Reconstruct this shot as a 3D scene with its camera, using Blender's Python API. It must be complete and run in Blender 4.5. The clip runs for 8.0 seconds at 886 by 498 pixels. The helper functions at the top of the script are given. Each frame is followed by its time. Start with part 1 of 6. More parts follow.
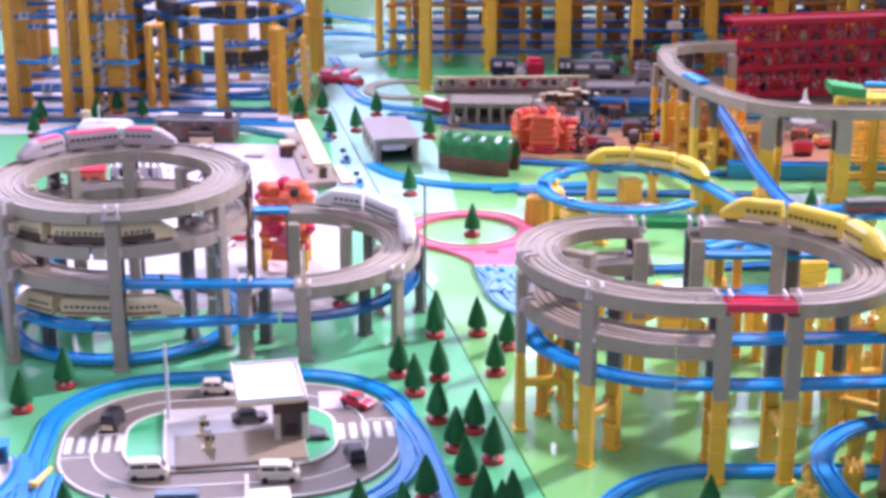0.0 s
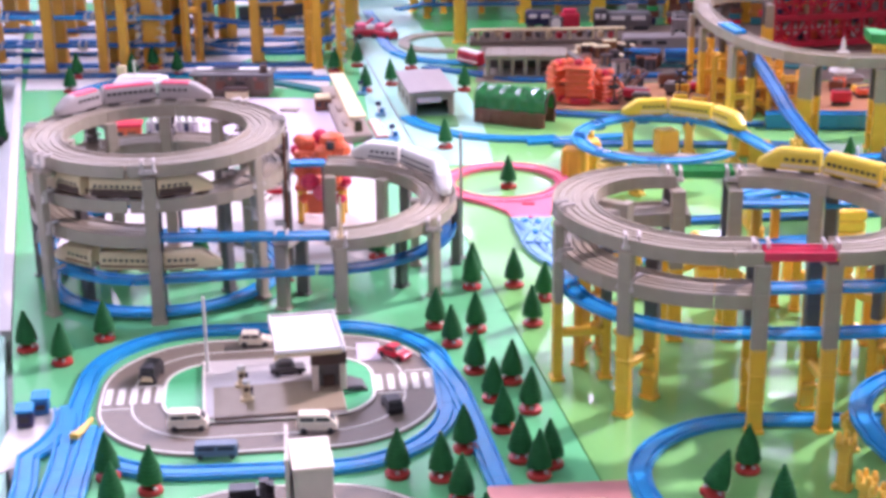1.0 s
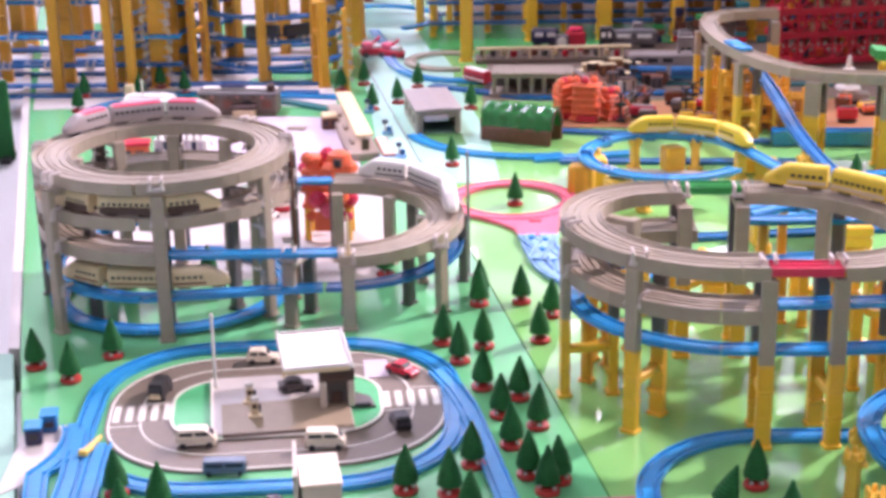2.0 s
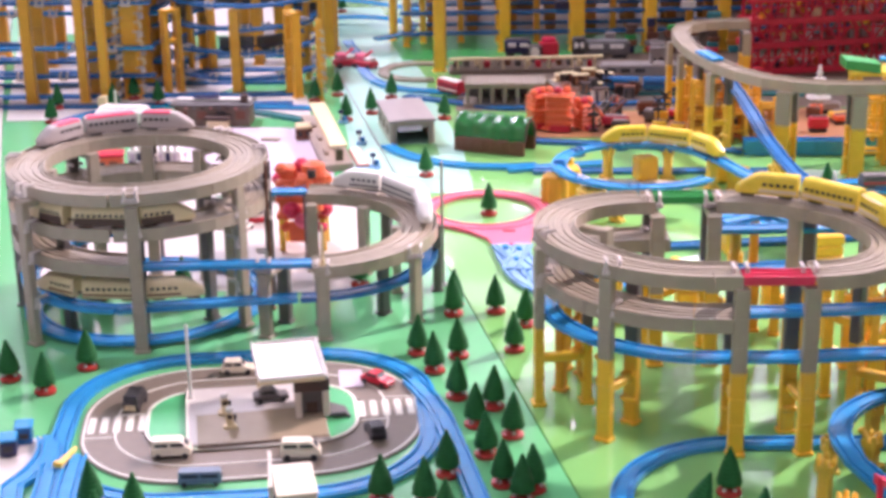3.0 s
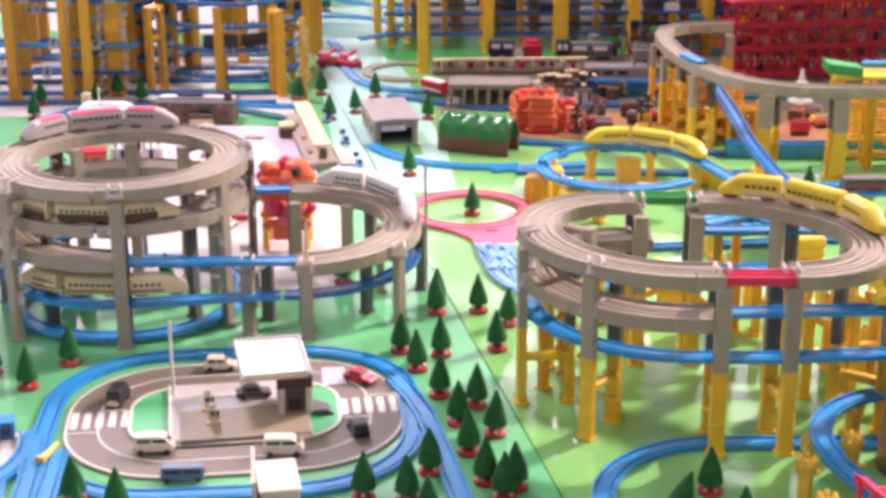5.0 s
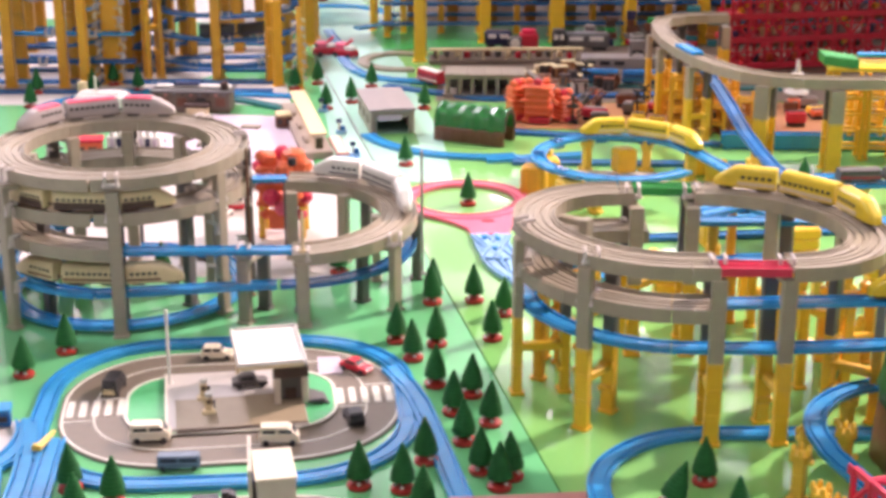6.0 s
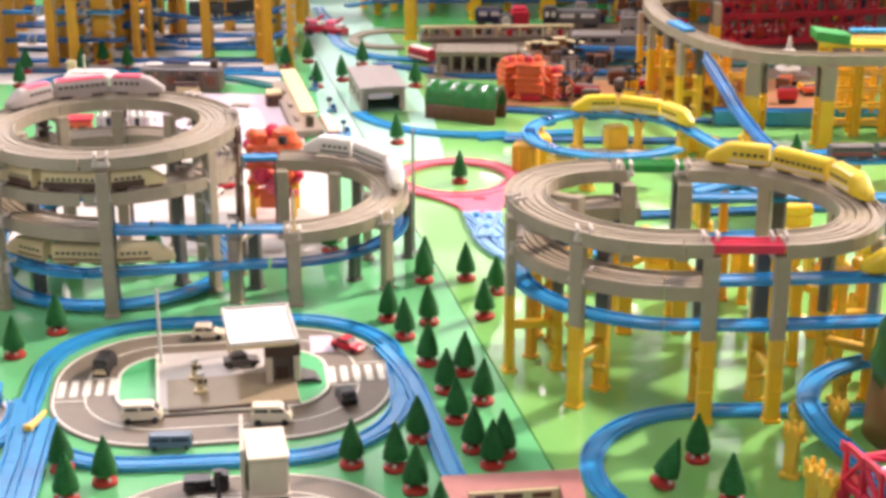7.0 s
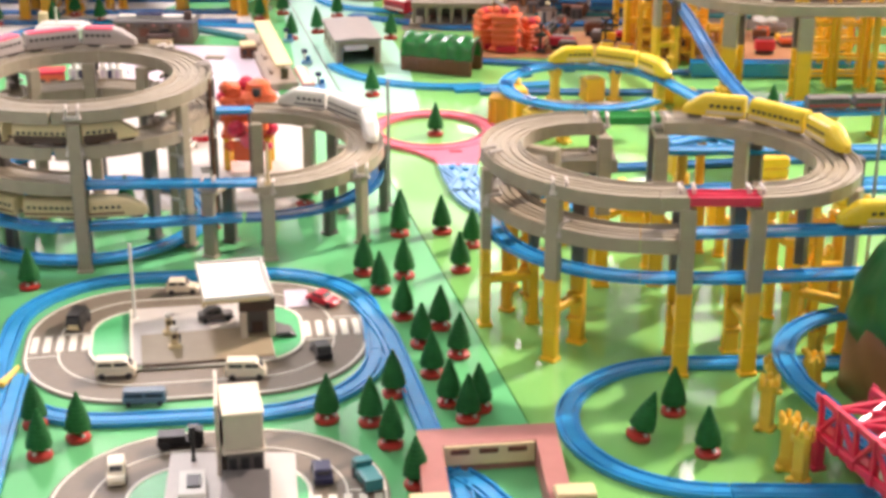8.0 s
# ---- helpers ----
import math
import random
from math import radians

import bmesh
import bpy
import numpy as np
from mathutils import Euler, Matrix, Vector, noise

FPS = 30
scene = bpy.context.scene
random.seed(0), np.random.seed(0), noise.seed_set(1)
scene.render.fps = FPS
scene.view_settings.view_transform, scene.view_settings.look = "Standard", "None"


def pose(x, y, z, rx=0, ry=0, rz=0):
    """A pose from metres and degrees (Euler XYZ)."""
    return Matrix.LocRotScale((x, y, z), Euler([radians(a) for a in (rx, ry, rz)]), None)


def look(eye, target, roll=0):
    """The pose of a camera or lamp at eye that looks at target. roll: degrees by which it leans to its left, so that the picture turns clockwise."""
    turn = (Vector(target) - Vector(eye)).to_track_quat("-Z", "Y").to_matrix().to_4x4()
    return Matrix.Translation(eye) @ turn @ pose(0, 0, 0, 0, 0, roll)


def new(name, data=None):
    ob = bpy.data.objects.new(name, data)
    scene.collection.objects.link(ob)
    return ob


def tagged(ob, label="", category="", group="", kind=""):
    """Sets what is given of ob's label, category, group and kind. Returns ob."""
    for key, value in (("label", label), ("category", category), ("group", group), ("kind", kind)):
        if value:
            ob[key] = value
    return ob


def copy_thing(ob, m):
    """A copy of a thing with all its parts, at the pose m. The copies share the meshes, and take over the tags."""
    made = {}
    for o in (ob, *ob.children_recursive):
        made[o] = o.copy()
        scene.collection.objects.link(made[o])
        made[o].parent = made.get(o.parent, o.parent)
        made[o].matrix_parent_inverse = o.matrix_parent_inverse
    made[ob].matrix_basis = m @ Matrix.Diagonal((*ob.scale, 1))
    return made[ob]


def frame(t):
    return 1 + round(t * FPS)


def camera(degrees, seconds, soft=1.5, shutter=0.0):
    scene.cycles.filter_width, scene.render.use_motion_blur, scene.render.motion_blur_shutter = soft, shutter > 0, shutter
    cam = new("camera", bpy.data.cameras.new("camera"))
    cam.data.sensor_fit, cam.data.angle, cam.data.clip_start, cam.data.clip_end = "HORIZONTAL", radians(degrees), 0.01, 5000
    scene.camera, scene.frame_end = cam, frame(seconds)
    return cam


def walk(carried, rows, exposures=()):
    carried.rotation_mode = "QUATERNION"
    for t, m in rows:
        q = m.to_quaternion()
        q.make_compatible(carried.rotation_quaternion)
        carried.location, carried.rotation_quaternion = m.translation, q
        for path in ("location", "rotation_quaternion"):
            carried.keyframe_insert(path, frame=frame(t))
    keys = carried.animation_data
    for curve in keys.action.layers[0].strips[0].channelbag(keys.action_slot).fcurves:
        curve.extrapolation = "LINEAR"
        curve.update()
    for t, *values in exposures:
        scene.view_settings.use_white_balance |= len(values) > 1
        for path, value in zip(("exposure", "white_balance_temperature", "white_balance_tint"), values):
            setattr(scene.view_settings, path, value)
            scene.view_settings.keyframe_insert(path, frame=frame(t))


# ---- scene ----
cam = camera(31.64, 8.0, soft=3.75)

# camera: carried by hand, almost on one spot, turning
ROWS = [
    (0.0, 0.0072, 0.0093, 1.1992, 71.677, 0.068, 1.506),
    (0.5, 0.0067, 0.0087, 1.1974, 70.452, 0.478, 1.986),
    (1.0, 0.0049, 0.0075, 1.1904, 70.070, 0.822, 2.612),
    (1.5, -0.0002, 0.0069, 1.1850, 70.337, 0.969, 2.831),
    (1.7, 0.0020, 0.0050, 1.1860, 70.533, 1.030, 2.840),
    (2.8, 0.0036, -0.0090, 1.1910, 71.100, 0.950, 2.125),
    (3.0, 0.0036, -0.0105, 1.1918, 71.132, 0.932, 1.816),
    (3.5, -0.0013, -0.0113, 1.1923, 71.644, 0.686, 1.531),
    (4.0, -0.0058, -0.0179, 1.1927, 72.302, 0.508, 1.633),
    (4.5, -0.0026, -0.0098, 1.1895, 71.718, 0.060, 1.507),
    (5.0, -0.0028, -0.0197, 1.1886, 71.192, 0.240, 1.290),
    (5.2, -0.0030, -0.0210, 1.1890, 70.985, 0.180, 1.220),
    (6.3, -0.0040, -0.0280, 1.1920, 70.810, -0.150, 1.112),
    (6.5, -0.0022, -0.0296, 1.1927, 70.834, -0.282, 0.692),
    (7.0, -0.0046, -0.0166, 1.1868, 70.029, 0.116, 0.819),
    (7.5, -0.0023, -0.0069, 1.1789, 69.126, -0.079, 0.914),
    (8.0, 0.0000, 0.0000, 1.1830, 68.276, 0.0, 0.0),
]
walk(cam, [(r[0], pose(*r[1:])) for r in ROWS],
     exposures=[(0.0, -0.55, 5400, 54), (1.5, -0.57, 5880, 52), (3.0, -0.55, 6150, 47), (4.5, -0.56, 6380, 46), (6.5, -0.54, 6780, 36), (8.0, -0.51, 6980, 29)])

# ---- light: a hall with rows of ceiling lamps, one spot and two added fill lights ----
world = bpy.data.worlds.new("hall_air")
scene.world = world
world.use_nodes = True
world.node_tree.nodes["Background"].inputs[0].default_value = (0.9, 0.95, 1.0, 1)
world.node_tree.nodes["Background"].inputs[1].default_value = 0.38


def area_light(name, at, target, sx, sy, watts, colour):
    d = bpy.data.lights.new(name, "AREA")
    d.shape, d.size, d.size_y, d.energy, d.color = "RECTANGLE", sx, sy, watts, colour
    ob = new(name, d)
    ob.matrix_world = look(at, target)
    return ob


key = bpy.data.lights.new("layout_light", "SPOT")
key.energy, key.color, key.spot_size, key.spot_blend, key.shadow_soft_size = 3200, (1.0, 0.94, 0.82), radians(57), 1.0, 0.13
new("layout_light", key).matrix_world = look((3.5, 5.5, 3.25), (-0.5, 2.45, 0))
# two fill lights without a seen source, added to brighten the left side
area_light("layout_light", (-1.6, 5.6, 3.0), (-1.1, 4.9, 0), 0.6, 0.6, 185, (0.95, 0.98, 1.0))
area_light("layout_light", (-1.3, 1.9, 3.0), (-0.7, 2.9, 0), 0.5, 0.5, 12, (1.0, 0.98, 0.95))


# ---- materials ----
def lin(r, g, b):
    return tuple((c / 12.92 if c <= 0.04045 else ((c + 0.055) / 1.055) ** 2.4) for c in (r, g, b)) + (1,)


def plastic(name, rgb, rough=0.35, vary=0.12, scale=40, bump=0.04, metal=0.0, coat=0.0, grime=0.15, each=0.0):
    """Moulded plastic: colour with faint mottling, dust and scuffs at two scales, fine relief."""
    m = bpy.data.materials.new(name)
    m.use_nodes = True
    nt = m.node_tree
    b = nt.nodes["Principled BSDF"]
    tc = nt.nodes.new("ShaderNodeTexCoord")
    n1 = nt.nodes.new("ShaderNodeTexNoise")
    n1.inputs["Scale"].default_value, n1.inputs["Detail"].default_value = scale, 5
    n2 = nt.nodes.new("ShaderNodeTexNoise")
    n2.inputs["Scale"].default_value, n2.inputs["Detail"].default_value = scale * 9, 3
    nt.links.new(tc.outputs["Object"], n1.inputs["Vector"])
    nt.links.new(tc.outputs["Object"], n2.inputs["Vector"])
    mix = nt.nodes.new("ShaderNodeMix")
    mix.data_type = "RGBA"
    c = lin(*rgb)
    mix.inputs["A"].default_value = tuple(v * (1 - vary) for v in c[:3]) + (1,)
    mix.inputs["B"].default_value = tuple(min(1, v * (1 + vary) + 0.01) for v in c[:3]) + (1,)
    nt.links.new(n1.outputs["Fac"], mix.inputs["Factor"])
    last = mix.outputs["Result"]
    if each:
        info = nt.nodes.new("ShaderNodeObjectInfo")
        hsv = nt.nodes.new("ShaderNodeHueSaturation")
        rng = nt.nodes.new("ShaderNodeMapRange")
        rng.inputs["To Min"].default_value, rng.inputs["To Max"].default_value = 1 - each, 1 + each
        nt.links.new(info.outputs["Random"], rng.inputs["Value"])
        nt.links.new(rng.outputs["Result"], hsv.inputs["Value"])
        nt.links.new(last, hsv.inputs["Color"])
        last = hsv.outputs["Color"]
    nt.links.new(last, b.inputs["Base Color"])
    rr = nt.nodes.new("ShaderNodeMapRange")
    rr.inputs["To Min"].default_value, rr.inputs["To Max"].default_value = max(0.02, rough - grime * 0.5), min(1, rough + grime)
    nt.links.new(n2.outputs["Fac"], rr.inputs["Value"])
    nt.links.new(rr.outputs["Result"], b.inputs["Roughness"])
    b.inputs["Metallic"].default_value = metal
    b.inputs["Coat Weight"].default_value = coat
    if bump:
        bp = nt.nodes.new("ShaderNodeBump")
        bp.inputs["Strength"].default_value, bp.inputs["Distance"].default_value = bump, 0.002
        nt.links.new(n2.outputs["Fac"], bp.inputs["Height"])
        nt.links.new(bp.outputs["Normal"], b.inputs["Normal"])
    return m


GREY = plastic("grey_plastic", (0.655, 0.605, 0.525), 0.28, each=0.06)
GREYD = plastic("dark_grey_plastic", (0.39, 0.37, 0.36), 0.42)
BLUE = plastic("blue_plastic", (0.06, 0.57, 0.80), 0.16, each=0.10)
BLUED = plastic("deep_blue_plastic", (0.03, 0.40, 0.63), 0.24, each=0.08)
YELLOW = plastic("yellow_plastic", (0.95, 0.74, 0.17), 0.30, each=0.06)
AMBER = plastic("amber_plastic", (0.90, 0.65, 0.16), 0.36, each=0.1)
BUTTER = plastic("butter_yellow_plastic", (0.92, 0.76, 0.26), 0.32, each=0.06)
LEMON = plastic("lemon_plastic", (0.91, 0.79, 0.20), 0.25)
PINK = plastic("pink_plastic", (0.95, 0.42, 0.52), 0.3)
RED = plastic("red_plastic", (0.87, 0.20, 0.33), 0.3)
BRONZE = plastic("bronze_yellow_plastic", (0.70, 0.46, 0.12), 0.42, each=0.12)
CRIMSON = plastic("crimson_plastic", (0.79, 0.13, 0.21), 0.4, each=0.08)
GREEN = plastic("green_plastic", (0.03, 0.60, 0.27), 0.3)
LEAF = plastic("tree_green_plastic", (0.02, 0.38, 0.17), 0.6, vary=0.3, scale=120, bump=0.2, each=0.12)
LEAF.node_tree.nodes["Principled BSDF"].inputs["Specular IOR Level"].default_value = 0.25
BRICKRED = plastic("tree_base_red_plastic", (0.72, 0.20, 0.16), 0.35)
WHITE = plastic("white_plastic", (0.89, 0.875, 0.84), 0.35, vary=0.05)
CREAM = plastic("cream_plastic", (0.88, 0.80, 0.62), 0.4, vary=0.08)
BLACK = plastic("black_plastic", (0.18, 0.175, 0.185), 0.3)
BROWN = plastic("brown_plastic", (0.45, 0.26, 0.17), 0.5, vary=0.2)
TAN = plastic("tan_card", (0.66, 0.44, 0.27), 0.6, vary=0.15, scale=12)
PALE = plastic("pale_strip", (0.66, 0.86, 0.77), 0.12, vary=0.06, scale=4, bump=0.02)
OFFWHITE = plastic("off_white_plastic", (0.80, 0.77, 0.74), 0.4, vary=0.06)
MAUVE = plastic("mauve_plastic", (0.70, 0.45, 0.42), 0.45)
ORANGE = plastic("orange_plastic", (0.92, 0.42, 0.24), 0.4)
ROAD = plastic("road_grey_print", (0.48, 0.43, 0.37), 0.5, vary=0.1, scale=60)
PRINT = plastic("white_print", (0.90, 0.88, 0.82), 0.5, vary=0.05)
SILVER = plastic("silver_plastic", (0.62, 0.62, 0.62), 0.3, metal=0.4)
NAVY = plastic("navy_plastic", (0.14, 0.15, 0.30), 0.3)
SHEET = plastic("green_sheet", (0.465, 0.735, 0.402), 0.10, vary=0.10, scale=3, bump=0.02, grime=0.12, coat=0.35)
MINT = plastic("mint_sheet", (0.38, 0.74, 0.49), 0.10, vary=0.06, scale=3, bump=0.02, grime=0.1)
LAMPM = bpy.data.materials.new("lamp_diffuser")
LAMPM.use_nodes = True
LAMPM.node_tree.nodes["Principled BSDF"].inputs["Emission Color"].default_value = (0.93, 0.98, 1.0, 1)
LAMPM.node_tree.nodes["Principled BSDF"].inputs["Emission Strength"].default_value = 3.6
SPOTM = bpy.data.materials.new("downlight_glow")
SPOTM.use_nodes = True
SPOTM.node_tree.nodes["Principled BSDF"].inputs["Emission Color"].default_value = (1.0, 0.98, 0.94, 1)
SPOTM.node_tree.nodes["Principled BSDF"].inputs["Emission Strength"].default_value = 22
JET = plastic("jet_black_plastic", (0.09, 0.085, 0.09), 0.3)
IVORY = plastic("ivory_plastic", (0.90, 0.85, 0.75), 0.35, vary=0.06)
SHELL = plastic("pale_shell_plastic", (0.70, 0.66, 0.64), 0.3, vary=0.06)
ROSE = plastic("rose_plastic", (0.90, 0.30, 0.42), 0.3)
LILAC = plastic("lilac_print", (0.82, 0.76, 0.80), 0.4, vary=0.08, scale=20)
FLOORM = plastic("pale_floor", (0.80, 0.80, 0.78), 0.3, vary=0.05, scale=4)
WALLM = plastic("pale_wall", (0.80, 0.80, 0.80), 0.6, vary=0.05, scale=2)
DOME = plastic("tunnel_green_plastic", (0.09, 0.45, 0.21), 0.16, vary=0.2, scale=30, bump=0.1)
HILL = plastic("hill_green_plastic", (0.07, 0.42, 0.20), 0.34, vary=0.25, scale=30)
BARE = plastic("hill_brown_plastic", (0.50, 0.34, 0.20), 0.45, vary=0.2, scale=15)
PALEGREY = plastic("pale_grey_plastic", (0.60, 0.56, 0.54), 0.4)
BROWNGREY = plastic("brown_grey_plastic", (0.43, 0.36, 0.30), 0.5, vary=0.18)
GREYBLUE = plastic("grey_blue_plastic", (0.40, 0.47, 0.53), 0.4)
ICE = plastic("ice_blue_plastic", (0.50, 0.70, 0.86), 0.2, each=0.08)
CLIPM = plastic("pale_clip_plastic", (0.80, 0.76, 0.73), 0.25, each=0.08)
COURT = plastic("tan_forecourt_plastic", (0.65, 0.58, 0.47), 0.45, vary=0.12, scale=30)
UMBER = plastic("umber_plastic", (0.30, 0.21, 0.17), 0.5)
WARMGREY = plastic("warm_grey_plastic", (0.57, 0.52, 0.46), 0.45, vary=0.15)
BEIGE = plastic("beige_plastic", (0.80, 0.75, 0.68), 0.4, vary=0.08)
STONE = plastic("pale_stone_plastic", (0.68, 0.61, 0.55), 0.45, vary=0.12)
OLIVE = plastic("olive_plastic", (0.30, 0.28, 0.16), 0.5)
GRASSY = plastic("grass_green_print", (0.28, 0.52, 0.26), 0.4, vary=0.15, scale=40)
TEAL = plastic("teal_plastic", (0.12, 0.48, 0.50), 0.35)


# ---- building helpers ----
def mesh_ob(name, verts, faces, material, smooth=False):
    me = bpy.data.meshes.new(name)
    me.from_pydata([tuple(v) for v in verts], [], faces)
    me.update()
    bm = bmesh.new()
    bm.from_mesh(me)
    bmesh.ops.recalc_face_normals(bm, faces=bm.faces)
    bm.to_mesh(me)
    bm.free()
    me.materials.append(material)
    if smooth:
        for p in me.polygons:
            p.use_smooth = True
    return new(name, me)


def under(ob, parent, label=""):
    ob.parent = parent
    if label:
        tagged(ob, label)
    return ob


def thing(name, at, label, category, group="", turn=0.0, kind=""):
    ob = new(name)
    ob.empty_display_size = 0.02
    ob.matrix_basis = pose(*at, 0, 0, turn)
    return tagged(ob, label, category, group, kind)


class Geo:
    """Collects boxes, prisms and turned shapes for one mesh."""

    def __init__(self):
        self.v, self.f = [], []

    def add(self, verts, faces):
        k = len(self.v)
        self.v += [tuple(v) for v in verts]
        self.f += [tuple(i + k for i in f) for f in faces]
        return self

    def box(self, cx, cy, cz, sx, sy, sz, turn=0.0, bevel=0.0):
        """A box given by its centre and size, edges cut back by bevel."""
        b = min(bevel, sx * 0.4, sy * 0.4, sz * 0.4)
        hx, hy, hz = sx / 2, sy / 2, sz / 2
        c, s = math.cos(radians(turn)), math.sin(radians(turn))
        if b <= 0:
            ring = [(-hx, -hy), (hx, -hy), (hx, hy), (-hx, hy)]
            levels = [(ring, -hz), (ring, hz)]
        else:
            def r8(d):
                x, y = hx - d, hy - d
                return [(-x + b, -y), (x - b, -y), (x, -y + b), (x, y - b), (x - b, y), (-x + b, y), (-x, y - b), (-x, -y + b)]
            levels = [(r8(b), -hz), (r8(0), -hz + b), (r8(0), hz - b), (r8(b), hz)]
        vs = [(cx + c * x - s * y, cy + s * x + c * y, cz + z) for ring, z in levels for x, y in ring]
        n = len(levels[0][0])
        fs = [tuple(range(n))[::-1], tuple(range((len(levels) - 1) * n, len(levels) * n))]
        for l in range(len(levels) - 1):
            for i in range(n):
                j = (i + 1) % n
                fs.append((l * n + i, l * n + j, (l + 1) * n + j, (l + 1) * n + i))
        return self.add(vs, fs)

    def lathe(self, cx, cy, profile, n=16, squash=1.0, wob=0.0):
        """A turned shape from (radius, z) pairs."""
        vs, fs = [], []
        for k, (r, z) in enumerate(profile):
            for i in range(n):
                a = 2 * math.pi * i / n
                q = r * (1 + wob * (1 if (i + k) % 2 else -1))
                vs.append((cx + q * math.cos(a), cy + q * squash * math.sin(a), z))
        for k in range(len(profile) - 1):
            for i in range(n):
                j = (i + 1) % n
                fs.append((k * n + i, k * n + j, (k + 1) * n + j, (k + 1) * n + i))
        fs.append(tuple(range(n))[::-1])
        fs.append(tuple(range((len(profile) - 1) * n, len(profile) * n)))
        return self.add(vs, fs)

    def rod(self, p, q, r, n=6):
        p, q = Vector(p), Vector(q)
        d = (q - p).normalized()
        u = d.orthogonal().normalized()
        w = d.cross(u)
        vs = [tuple(c + r * (math.cos(2 * math.pi * i / n) * u + math.sin(2 * math.pi * i / n) * w)) for c in (p, q) for i in range(n)]
        fs = [tuple(range(n)), tuple(range(n, 2 * n))] + [(i, (i + 1) % n, n + (i + 1) % n, n + i) for i in range(n)]
        return self.add(vs, fs)

    def prism(self, outline, z0, z1):
        n = len(outline)
        vs = [(x, y, z0) for x, y in outline] + [(x, y, z1) for x, y in outline]
        return self.add(vs, [tuple(range(n))[::-1], tuple(range(n, 2 * n))] + [(i, (i + 1) % n, n + (i + 1) % n, n + i) for i in range(n)])

    def sweep(self, sections, closed=False, caps=True):
        """Rings of equal length joined in a row."""
        n = len(sections[0])
        vs = [p for s in sections for p in s]
        fs = []
        m = len(sections)
        for k in range(m if closed else m - 1):
            l = (k + 1) % m
            for i in range(n):
                j = (i + 1) % n
                fs.append((k * n + i, k * n + j, l * n + j, l * n + i))
        if caps and not closed:
            fs += [tuple(range(n))[::-1], tuple(range((m - 1) * n, m * n))]
        return self.add(vs, fs)

    def part(self, name, material, parent=None, label="", smooth=False):
        ob = mesh_ob(name, self.v, self.f, material, smooth)
        return under(ob, parent, label) if parent else ob


# ---- toy rails ----
def arc(cx, cy, r, a0, a1, z0, z1, step=7.5):
    n = max(2, int(abs(a1 - a0) / step + 0.5))
    return [(cx + r * math.cos(radians(a0 + (a1 - a0) * i / n)), cy + r * math.sin(radians(a0 + (a1 - a0) * i / n)),
             z0 + (z1 - z0) * i / n) for i in range(n + 1)]


def single_profile(w=0.038, h=0.009):
    s = w / 2
    right = [(s, 0), (s, h), (s - 0.0042, h), (s - 0.0047, h - 0.0055), (s - 0.0100, h - 0.0055), (s - 0.0105, h - 0.001)]
    return right + [(-x, z) for x, z in right[::-1]]


def deck_profile(w=0.077, wall=0.006, drop=0.027):
    """Two-lane raised deck with kerbs and hanging side walls."""
    s, g = w / 2, [(0.034, 0), (0.0305, 0), (0.030, -0.004), (0.0255, -0.004), (0.025, 0), (0.0155, 0), (0.015, -0.004), (0.0105, -0.004), (0.010, 0), (0.002, 0), (0.001, 0.002)]
    right = [(s - 0.004, -0.008), (s - 0.004, -drop), (s, -drop), (s, wall), (s - 0.0025, wall)] + [(x * (w / 0.077), z) for x, z in g]
    return right + [(-x, z) for x, z in right[::-1]]


SINGLE, DECK, THIN = single_profile(), deck_profile(0.077, 0.0045, 0.0215), deck_profile(0.077, 0.004, 0.021)
NARROW = deck_profile(0.05, 0.006, 0.022)
SLIM = deck_profile(0.042, 0.003, 0.012)


def rail_sections(pts, profile):
    secs = []
    for i, p in enumerate(pts):
        a, b = Vector(pts[max(0, i - 1)]), Vector(pts[min(len(pts) - 1, i + 1)])
        d = (b - a)
        n = Vector((d.y, -d.x, 0)).normalized()
        secs.append([(p[0] + n.x * o, p[1] + n.y * o, p[2] + z) for o, z in profile])
    return secs


def rail_run(parent, pts, profile, material, name="track_piece", chunk=6, gap=0.0005):
    """A run of track cut into separate pieces of chunk steps each, with a hairline joint."""
    pts = [Vector(p) for p in pts]
    secs = rail_sections([tuple(p) for p in pts], profile)
    for k in range(0, len(pts) - 1, chunk):
        e = min(k + chunk, len(pts) - 1)
        run = [list(sec) for sec in secs[k:e + 1]]
        for i, d in ((0, (pts[k + 1] - pts[k]).normalized()), (-1, (pts[e - 1] - pts[e]).normalized())):
            run[i] = [(x + d.x * gap, y + d.y * gap, z + d.z * gap) for x, y, z in run[i]]
        Geo().sweep(run).part(name, material, parent)


def lerp_line(p, q, n=6):
    return [tuple(p[k] + (q[k] - p[k]) * i / n for k in range(3)) for i in range(n + 1)]


def joint(parent, x, y, z, turn, material, size=1.12):
    """The pegged clip that shows where two raised rails meet."""
    g = Geo()
    for s in (-1, 1):
        g.box(s * 0.0100, -0.010, 0.000, 0.0055, 0.010, 0.021, 0, 0.0012)
        g.box(s * 0.0102, 0.000, 0.0095, 0.005, 0.024, 0.005, 0, 0.001)
        g.rod((s * 0.0095, -0.010, 0.002), (s * 0.0135, -0.0155, -0.010), 0.0032, 6)
    g.box(0, -0.010, -0.008, 0.026, 0.009, 0.008, 0, 0.0012)
    ob = g.part("clip", material, parent)
    ob.matrix_basis = pose(x, y, z, 0, 0, turn) @ Matrix.Scale(size, 4)


